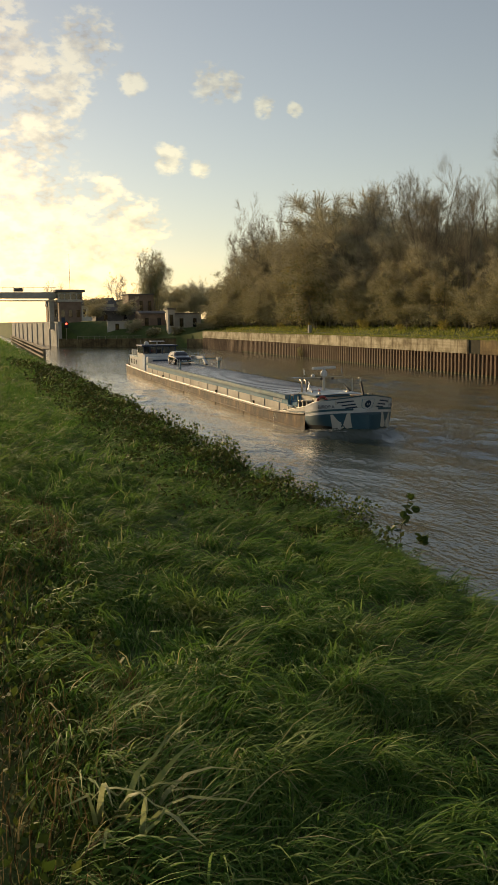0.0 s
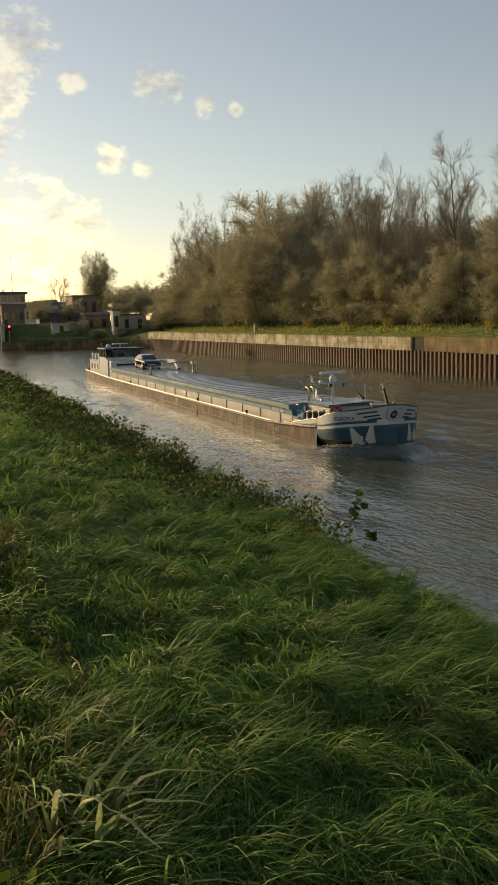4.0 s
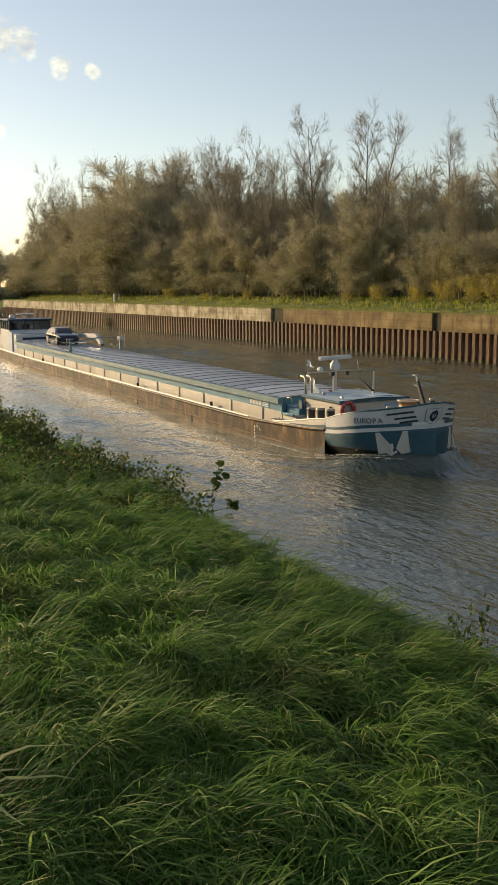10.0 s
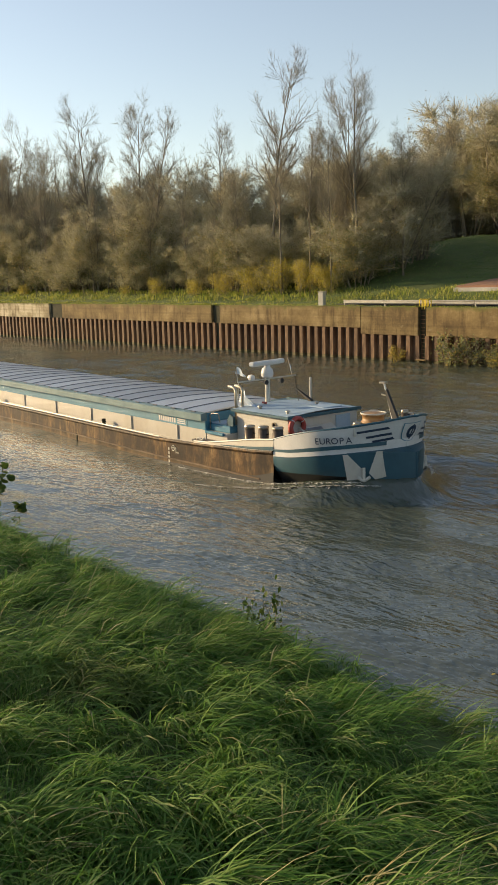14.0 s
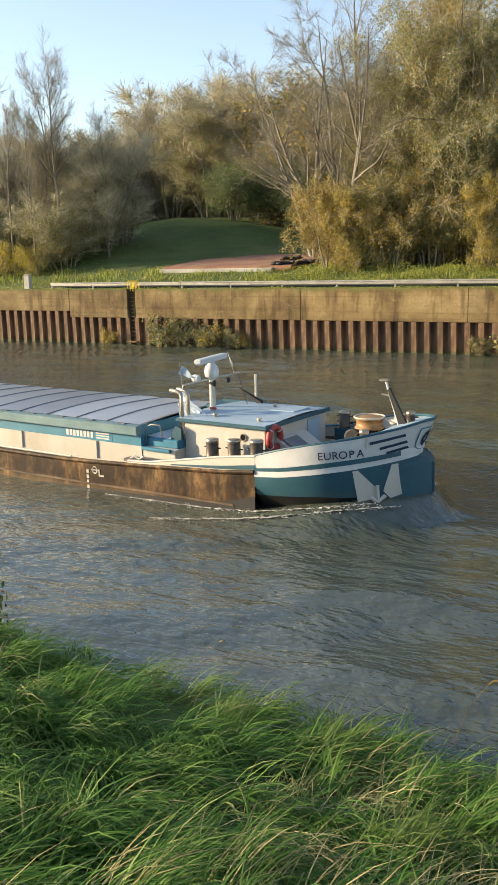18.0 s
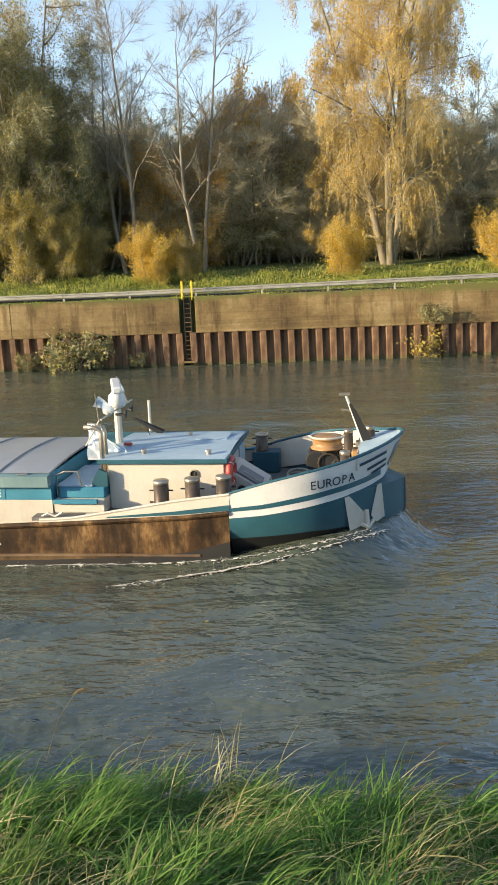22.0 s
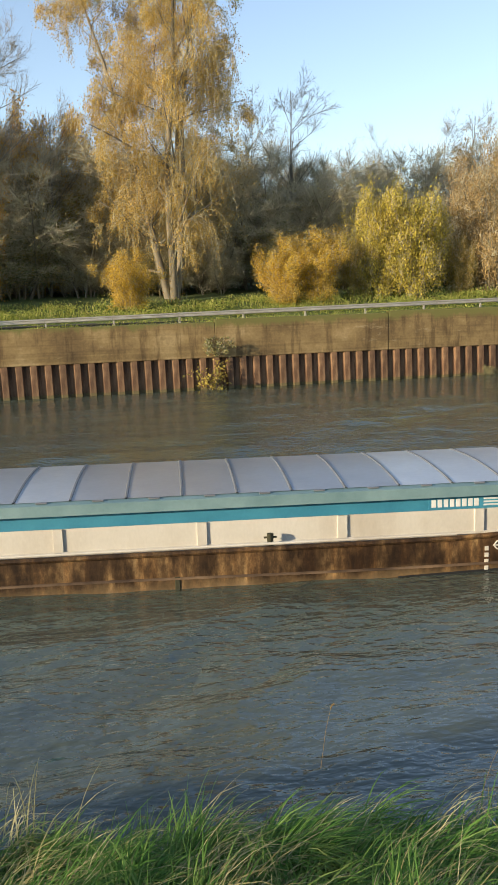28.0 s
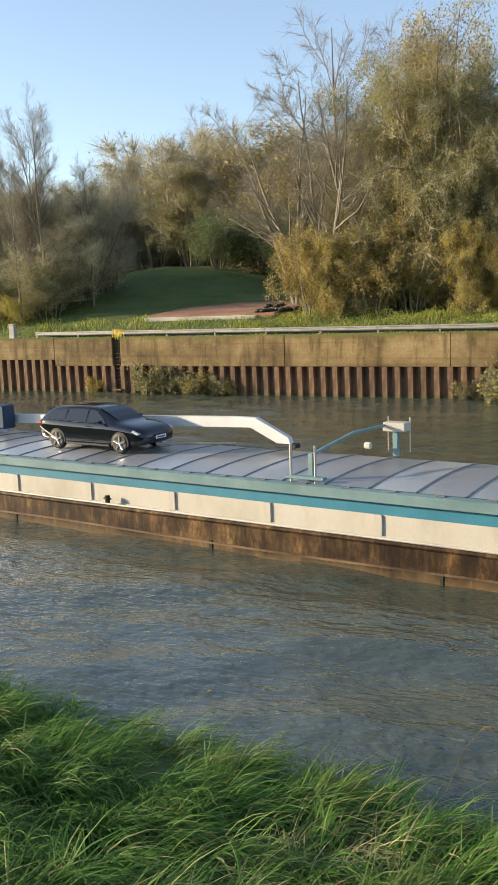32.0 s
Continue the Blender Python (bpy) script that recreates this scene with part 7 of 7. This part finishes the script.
sprigs = [sprig(81, 0.7, 2, 26, WEED, 0.085), sprig(82, 0.5, 6, 200, WEED, 0.05), sprig(83, 0.6, 9, 420, WEED, 0.055)]
placed = set()
for k, x, s, off in ((0, -9.2, 0.35, 0.40), (1, -10.5, 1.05, 0.2), (2, -10.9, 1.0, 0.32), (1, -11.4, 1.1, 0.28), (2, -12.0, 0.9, 0.25), (1, -12.7, 1.0, 0.3), (2, -13.5, 0.9, 0.2), (1, -14.6, 1.1, 0.2), (2, -15.6, 0.9, 0.1), (2, -16.6, 1.2, 0.1), (2, -17.6, 1.2, 0.1), (1, -18.6, 1.3, 0.1), (2, -20.2, 1.2, 0.1),
                     (2, -22, 1.3, 0), (1, -24.5, 1.5, 0), (2, -27.5, 1.4, 0), (0, -4.78, 1.25, 0.2), (0, -4.7, 1.1, 0.26), (1, -4.75, 1.35, 0.18), (0, -4.55, 0.8, 0.25), (0, -4.42, 0.6, 0.32), (2, -33, 1.5, 0), (1, -37, 1.6, 0), (2, -42, 1.6, 0)):
    y = float(near_edge(x)) + off
    w = 0.6 if -5 < x < -4 else 1.0
    m = pose(x, y, CREST_Z - 0.05, 0, 0, 70 * k + x * 40) @ Matrix.Diagonal((s * w, s * w, s, 1))
    o = sprigs[k]
    if k in placed:
        copy_thing(o, m)
    else:
        placed.add(k)
        o.matrix_world = m


def round_leaved_weed(x, y, z):
    """A single arching stem with three loose clusters of round dark leaves."""
    root = thing("bank_plant", pose(x, y, z), "lone dark plant with round leaves on the crest", "plant", "plants on the crest")
    rng = np.random.default_rng(5)
    turn = pose(0, 0, 0, 0, 0, 63)
    part("stem", pipe([turn @ Vector(p) for p in ((0, 0, -0.1), (-0.03, 0, 0.14), (0.0, 0.02, 0.30), (0.05, 0.02, 0.46), (0.06, 0.03, 0.57))], 0.006, 6), BARK, root)
    part("side_shoot", pipe([turn @ Vector(p) for p in ((0, 0, 0.02), (0.14, -0.03, 0.06), (0.28, -0.02, 0.05))], 0.004, 6), BARK, root)
    for cx, cz, count in ((-0.10, 0.20, 5), (-0.02, 0.28, 5), (0.03, 0.40, 3), (0.04, 0.50, 5), (0.06, 0.58, 4), (0.14, 0.50, 3), (0.25, 0.07, 5), (0.19, 0.10, 3)):
        for k in range(count):
            bm = bmesh.new()
            r = rng.uniform(0.038, 0.058)
            rim = [bm.verts.new((r * math.cos(a) * 0.9 + r * 0.8, r * math.sin(a), 0.12 * r * math.cos(2 * a))) for a in np.linspace(0, 2 * math.pi, 9)[:-1]]
            centre = bm.verts.new((r * 0.8, 0, -0.15 * r))
            for j in range(8):
                bm.faces.new((centre, rim[j], rim[(j + 1) % 8]))
            at = turn @ Vector((cx + rng.normal(0, 0.018), rng.normal(0, 0.03), cz + rng.normal(0, 0.022)))
            bmesh.ops.transform(bm, matrix=Matrix.Translation(at) @ pose(0, 0, 0, rng.uniform(-60, 60), rng.uniform(-50, 50), rng.uniform(0, 360)), verts=bm.verts)
            part("leaf", bm, WEED, root)


round_leaved_weed(-9.45, 4.83, CREST_Z - 0.03)


# lone seed stalks on the crest
def stalk(x, y, z, dx, height):
    root = thing("seed_stalk", pose(x, y, z), "tall thin seed stalk standing above the grass", "plant", "seed stalks")
    part("stem", pipe([(0, 0, -0.1), (dx * 0.40, 0, height * 0.45), (dx * 0.85, 0.02, height * 0.9)], 0.0013, 5), DRY, root)
    part("seed_head", pipe([(dx * 0.85, 0.02, height * 0.9), (dx * 0.95, 0.02, height * 0.97), (dx * 1.1, 0.02, height)], 0.004, 5), DRY, root)


stalk(1.99, 3.85, 4.41, 0.21, 0.36)
stalk(-1.11, 4.00, 4.72, 0.19, 0.27)
stalk(1.16, 3.80, 4.82, 0.07, 0.21)
# a duck on the water
duck = thing("duck", pose(6.62, 18.73, 0, 0, 0, 25), "small dark duck swimming on the canal", "duck")
part("body", lathe([(0.015, -0.20), (0.07, -0.13), (0.10, 0.0), (0.085, 0.10), (0.03, 0.17)], 12, pose(0, 0, 0.04, 0, 90)), DARK_DRAIN, duck, "", True)
part("head", lathe([(0.01, -0.055), (0.042, -0.03), (0.048, 0.01), (0.02, 0.05)], 10, pose(0.19, 0, 0.19, 0, 20)), DARK_DRAIN, duck, "dark green head", True)
part("neck", pipe([(0.13, 0, 0.08), (0.17, 0, 0.13), (0.185, 0, 0.18)], 0.028, 8), DARK_DRAIN, duck)
part("bill", lathe([(0.02, 0), (0.018, 0.03), (0.008, 0.06)], 8, pose(0.225, 0, 0.185, 0, 100)), GOLD, duck)
part("tail", lathe([(0.05, 0), (0.03, 0.06), (0.004, 0.11)], 8, pose(-0.17, 0, 0.09, 0, -60)), BARK, duck)
# leaves afloat
for x, y, a in ((-2.63, 13.51, 20), (-8.0, 13.2, 80), (6.1, 12.4, 140), (-1.2, 16.5, 10), (9.4, 15.0, 60)):
    fl = tagged(mesh_object("floating_leaf", skin([[(-0.045, 0, 0.012), (-0.045, 0.004, 0.012)], [(0, -0.025, 0.02), (0, 0.025, 0.02)], [(0.05, -0.004, 0.014), (0.05, 0.004, 0.014)]]), GOLD), "yellow autumn leaf afloat on the water", "leaf", "leaves on the water")
    fl.matrix_world = pose(x, y, WATER_Z, 0, 0, a)

# ---- lock, far buildings, clutter on the far bank ----
SLATE = surface("grey_roof", ((0.3, (0.10, 0.09, 0.085)), (0.7, (0.18, 0.16, 0.15))), 0.8, rough=0.85)
BRICK = surface("dull_brick", ((0.3, (0.20, 0.13, 0.09)), (0.7, (0.32, 0.23, 0.17))), 0.5, rough=0.9)
RENDER = surface("pale_render", ((0.3, (0.50, 0.45, 0.38)), (0.7, (0.64, 0.60, 0.52))), 0.4, rough=0.85)


def lock_house():
    h = thing("lock_house", pose(-272, 29.5, 6.3), "tall lock control tower with overhanging roof", "building")
    part("wall", box(-3.2, 3.2, -3.0, 3.0, -0.3, 6.6, 0.05), BRICK, h)
    part("cabin", box(-3.6, 3.6, -3.5, 3.5, 6.6, 9.4, 0.08), RENDER, h)
    for k in range(4):
        part("window", box(3.55, 3.66, -3.1 + 1.65 * k, -1.75 + 1.65 * k, 7.3, 8.9, 0.03), PANE, h)
    for k in range(4):
        part("window", box(-3.2 + 1.7 * k, -1.8 + 1.7 * k, -3.6, -3.45, 7.3, 8.9, 0.03), PANE, h)
    part("roof", box(-4.3, 4.3, -4.2, 4.2, 9.4, 10.1, 0.08), SLATE, h)
    part("aerial", rod((0, 0.4, 10.0), (0, 0.4, 20.5), 0.08, 0.04, 6), STEEL, h)
    for y in (-2.2, 0, 2.2):
        part("lower_window", box(3.15, 3.28, y - 0.5, y + 0.5, 2.2, 4.2, 0.03), PANE, h)
    part("door", box(3.15, 3.26, -2.7, -1.7, 0, 2.1, 0.02), NAVY, h)


def gantry():
    g = thing("lock_gantry", pose(-274, 0, 0), "steel gantry across the lock head", "gantry")
    part("beam", box(-1.0, 1.0, 2.0, 26.0, 14.0, 15.8, 0.06), GALV, g)
    part("walkway", box(-1.4, 1.4, 2.0, 26.0, 13.2, 13.5, 0.03), STEEL, g)
    part("hand_rail", rod((1.4, 2.0, 17.2), (1.4, 26.0, 17.2), 0.06, sides=6), STEEL, g)
    for k in range(9):
        part("rail_post", rod((1.4, 2.2 + 2.9 * k, 15.8), (1.4, 2.2 + 2.9 * k, 17.2), 0.05, sides=6), STEEL, g)
    for y in (3.0, 24.5):
        part("leg", box(-0.8, 0.8, y - 0.7, y + 0.7, 5.0, 14.0, 0.05), GALV, g)
    part("winch_box", box(-0.8, 0.8, 14.0, 16.5, 16.0, 17.0, 0.05), SLATE, g)


def signal(x, y, z, label):
    s = thing("signal_post", pose(x, y, z), label, "signal")
    part("pole", rod((0, 0, 0), (0, 0, 5.0), 0.09, 0.07, 8), STEEL, s)
    part("board", box(-0.12, 0.12, -0.6, 0.6, 3.4, 5.2, 0.03), BLACK, s)
    red = nodes_of("red_signal_glow")
    red[2].inputs["Emission Color"].default_value, red[2].inputs["Emission Strength"].default_value = (1.0, 0.05, 0.02, 1), 6.0
    part("red_lamp", lathe([(0.3, 0), (0.28, 0.08), (0.1, 0.12)], 12, pose(0.12, 0, 4.6, 0, 90)), red[0], s, "glowing red signal lamp")


def building(name, label, x, y, z, lx, ly, hz, wall, roof_rise, windows=3, flat=False):
    b = thing(name, pose(x, y, z), label, "building")
    part("wall", box(-lx / 2, lx / 2, -ly / 2, ly / 2, -0.6, hz, 0.05), wall, b)
    if flat:
        part("roof", box(-lx / 2 - 0.3, lx / 2 + 0.3, -ly / 2 - 0.3, ly / 2 + 0.3, hz, hz + 0.35, 0.05), SLATE, b)
    else:
        part("roof", slab([(-lx / 2 - 0.4, hz), (lx / 2 + 0.4, hz), (0, hz + roof_rise)], "y", -ly / 2 - 0.4, ly / 2 + 0.4), SLATE, b)
    for k in range(windows):
        yy = -ly / 2 + ly * (k + 0.5) / windows
        part("window", box(lx / 2 - 0.04, lx / 2 + 0.06, yy - 0.55, yy + 0.55, hz * 0.35, hz * 0.8, 0.02), PANE, b)
    return b


lock_house()
gantry()
signal(-262, 27.4, 2.0, "lock signal post with a red lamp lit")
building("pump_house", "dark flat-roofed pump house by the lock", -300, 55, 6.0, 12, 8.2, 9.7, BRICK, 0, 3, True)
building("kiosk", "white concrete transformer kiosk", -250, 54.9, 3.4, 3.0, 1.9, 6.9, RENDER, 0, 1, True)
building("shed", "grey rendered service building beside the kiosk", -253, 60.0, 3.4, 6.0, 7.6, 5.6, PALE_CONCRETE, 0, 2, True)
building("shed", "long low dark brick shed behind the quay", -266, 52.6, 3.0, 6.0, 7.4, 6.4, BRICK, 0.8, 2)
building("shed", "dark workshop behind the lock yard", -282, 44, 4.0, 8.0, 12.0, 6.4, SLATE, 1.2, 2)
building("wall_panel", "pale lit wall panel of the lock yard", -262, 41.8, 3.4, 1.0, 5.6, 3.9, RENDER, 0, 1, True)
for k in range(7):
    building("row_house", "terraced house with a pitched roof far behind the lock", -420, 38 + 5.0 * k, 7.0, 9.0, 4.9, 7.2 + 0.5 * (k % 3), RENDER if k % 2 else BRICK, 2.8, 2)
fence = thing("yard_fence", pose(-258, 30, 2.0), "low railing along the lock quay", "railing")
for k in range(14):
    part("post", rod((0.4 * k, 1.5 * k, 0), (0.4 * k, 1.5 * k, 1.1), 0.04, sides=6), STEEL, fence)
part("top_rail", rod((0, 0, 1.1), (5.2, 19.5, 1.1), 0.04, sides=6), STEEL, fence)

JETTY_WOOD = surface("weathered_timber", ((0.3, (0.20, 0.15, 0.09)), (0.7, (0.42, 0.33, 0.21))), 0.9, (1, 1, 0.4), 0.85)
jetty = thing("guide_jetty", pose(0, 0, 0), "old timber guide jetty beside the lock approach", "jetty")
for k in range(46):
    x = -169 - 4.0 * k
    y = 13.6 + 0.015 * (-169 - x)
    part("timber_pole", rod((x, y, -1.5), (x, y, 2.1), 0.22, 0.2, 8), JETTY_WOOD, jetty)
for z in (0.6, 1.5):
    part("waling", box(0, 188, -0.14, 0.14, z - 0.16, z + 0.16, 0.02), JETTY_WOOD, jetty).matrix_local = pose(-357, 16.3, 0, 0, 0, -0.86)
part("deck", box(0, 188, -0.1, 1.0, 2.1, 2.25, 0.02), JETTY_WOOD, jetty).matrix_local = pose(-357, 16.3, 0, 0, 0, -0.86)

# trees and hedges by the lock
for x, y, s, p in ((-332, 67, 1.0, 0), (-330, 66, 0.9, 2), (-400, 64.4, 0.82, 1), (-352, 88, 0.55, 2), (-300, 105, 0.6, 1), (-385, 36, 0.6, 2), (-262, 92, 0.6, 1)):
    stand(crowny[p], x, y, s, 1.0, 37 * x)
stand(thicket[1], -331, 67, 1.9, 0.62, 20)
for x, y, s in ((-290, 66, 0.8), (-310, 78, 0.9), (-268, 76, 0.7), (-278, 70, 0.65), (-256, 74, 0.7), (-330, 90, 0.9), (-360, 90, 0.9), (-258, 84, 0.9), (-276, 38, 0.55), (-276, 47, 0.6), (-290, 40, 0.6), (-272, 63, 0.5), (-300, 72, 0.85), (-250, 68, 0.5), (-243, 62, 0.4), (-247, 56, 0.4), (-251, 50, 0.42), (-238, 64, 0.5), (-258, 46, 0.4), (-233, 65, 0.6), (-345, 80, 0.9), (-345, 70, 0.7)):
    stand(thicket[int(-x) % 4], x, y, s, 1.35, 11 * x)

# red gravel platform with tyres in the clearing
pad = thing("gravel_platform", pose(-38.7, 68.6, 5.4), "red gravel loading platform with a pale kerb", "platform")
part("surface", slab([(-1.0, -0.5), (9.0, -0.5), (9.0, 1.5), (-1.0, 0.62)], "x", -7.0, 5.6), RED_EARTH, pad)
part("kerb", box(-7.1, 4.0, -1.3, -1.0, -0.4, 0.45, 0.04), PALE_CONCRETE, pad)
tyres = None
rng = np.random.default_rng(15)
for k in range(11):
    m = pose(-34.7 + 0.45 * (k % 8) + rng.uniform(-0.1, 0.1), 67.8 + 0.28 * k + rng.uniform(-0.2, 0.2), 6.05 + (0.34 if k > 7 else 0.12) + 0.02 * k, rng.uniform(-12, 12), rng.uniform(-12, 12), 0)
    if tyres is None:
        tyres = thing("tyre", m, "old black tyre on the gravel platform", "tyre", "tyre heap")
        part("tread", torus(0.28, 0.14, pose(0, 0, 0), 14, 8), BLACK, tyres, "", True)
    else:
        copy_thing(tyres, m)

# shrubs that grow out of the piles and the coping
wall_shrub = plant("wall_shrub", "leafy shrub growing out of the sheet piles", "shrub", 91, [(9, 1.8, 0.02, 0.8, 0.3), (7, (0.1, 1), (20, 60), 0.45, 0.5, 4, 0.15, 0.0, 3), (5, (0.2, 1), (25, 60), 0.5, 0.5, 3, 0.15, -0.03, 3)], BARK, OLIVE, 900, 0.16, 0.2, "shrubs on the quay wall", 0.12)
gold_shrub = plant("wall_shrub", "yellowing creeper hanging on the sheet piles", "shrub", 92, [(8, 1.5, 0.015, 0.5, 0.2), (6, (0.1, 1), (20, 60), 0.4, 0.5, 4, 0.15, -0.05, 3)], BARK, OLD_GOLD, 520, 0.14, 0.5, "shrubs on the quay wall", 0.12)
seen = set()
for o, x, z, s in ((wall_shrub, -40.5, 0.4, 1.45), (wall_shrub, -38.6, 0.3, 0.9), (wall_shrub, -34.2, 0.3, 0.6), (wall_shrub, -12.0, 0.3, 1.15), (wall_shrub, -13.0, 0.2, 0.75), (wall_shrub, -10.9, 0.9, 0.8), (wall_shrub, -15.4, 0.2, 0.5), (gold_shrub, -35.6, 0.4, 1.35), (wall_shrub, -36.2, 0.2, 0.8), (gold_shrub, 11.2, 0.3, 1.1), (gold_shrub, -45.8, 0.3, 0.7), (gold_shrub, 33.8, 0.4, 0.7),
                   (wall_shrub, 44.6, 0.3, 0.5), (wall_shrub, 31.2, 0.1, 0.3), (wall_shrub, 11.4, 2.5, 0.55), (gold_shrub, -33.0, 0.3, 0.5), (wall_shrub, -158, 0.6, 0.7), (wall_shrub, -7.9, 0.2, 0.4)):
    m = pose(x, WALL_Y - 0.08, z, 12, 0, 61 * x) @ Matrix.Diagonal((s, s, s, 1))
    if o.name in seen:
        copy_thing(o, m)
    else:
        seen.add(o.name)
        o.matrix_world = m
road = tagged(mesh_object("road", box(-54, 70, GUARD_Y + 0.5, GUARD_Y + 3.4, 4.45, 4.62), ASPHALT), "narrow asphalt towpath behind the guard rail", "road", kind="structure")

# ---- sheet piles, last of the quay ----
first = None
for k in range(293):
    x = -197 + 0.92 * k
    lean = 0.0 if x < -50 else 0.035
    high = 1.0 if x < -50 else 0.81
    m = Matrix(((1, 0, -lean, x), (0, 1, 0, WALL_Y + 0.02), (0, 0, high, 0), (0, 0, 0, 1)))
    if first is None:
        first = part("sheet_pile", sheet_pile(), PILE, quay, "rusty steel sheet pile")
        first.data.materials.append(PILE_FOOT)
        first.matrix_local = m
    else:
        share("sheet_pile", first, quay, m)


prof = np.array([(0.0, 0.36), (0.20, 0.36), (0.30, 0.02), (0.66, 0.02), (0.76, 0.36)])
line = np.concatenate([prof + (-232 + 0.92 * k, WALL_Y + 0.02) for k in range(38)])
n = len(line)
v = np.concatenate([np.column_stack([line, np.full(n, z)]) for z in (-1.0, 2.75)])
i = np.arange(n - 1)
rest = array_object("pile_row", v, [np.stack([i, i + 1, i + 1 + n, i + n], 1)], PILE)
rest.parent = quay
tagged(rest, "rusty sheet piles far down the quay", kind="stuff")


def motions():
    # seconds, place along and across the canal, heading of the barge
    SAIL = [
        (0, -55.70, 22.14, -0.75), (3, -49.40, 22.44, -0.70), (6, -42.95, 22.73, -0.90), (8, -38.57, 22.92, -1.50),
        (10, -34.12, 23.08, -2.35), (12, -29.68, 23.22, -3.20), (15, -22.55, 23.40, -4.60), (18, -15.18, 23.38, -5.85),
        (21, -7.45, 22.95, -7.10), (24, 0.82, 22.29, -8.30), (26, 6.44, 21.77, -8.40), (28, 12.17, 21.23, -7.90),
        (30, 18.16, 20.66, -6.90), (32, 24.35, 20.07, -6.00),
    ]
    walk(barge, [(t, pose(x, y, 0.0, 0, 0, a)) for t, x, y, a in SAIL])
    flutter = [(0, 25, -10), (3, 45, 15), (6, 30, -20), (9, 15, 10), (12, 35, -15), (15, 20, 10), (16, 30, -5), (17, 40, -20), (18, 28, 12), (19, 4, -8), (20, 38, 15), (21, 55, -25), (22, 30, 10), (23, 12, -10), (24, 40, 12), (25, 25, -12), (28, 35, 10), (32, 30, -10)]
    walk(pennant, [(t, pose(1.0, -1.42, 3.76, 0, fall, swing)) for t, fall, swing in flutter])
    walk(scanner, [(t, pose(1.12, -0.05, 3.92, 0, 0, a)) for t, a in ((0, -71), (12, -78), (18, -78), (21, -74), (24, -69), (32, -66))])
    walk(duck, [(t, pose(x, y, WATER_Z, 0, 0, a)) for t, x, y, a in ((0, 6.6, 18.73, 25), (22, 6.6, 18.73, 25), (24, 6.7, 18.7, 5), (27, 11.5, 16.4, -25), (32, 17.0, 14.6, -20))])
    walk(bow_wave, [(t, pose(x, y, WATER_Z, 0, 0, a)) for t, x, y, a in SAIL])
    walk(car, [(t, pose(x, y, 0.0, 0, 0, a) @ pose(-43.05, -0.05, 2.285)) for t, x, y, a in SAIL])


motions()
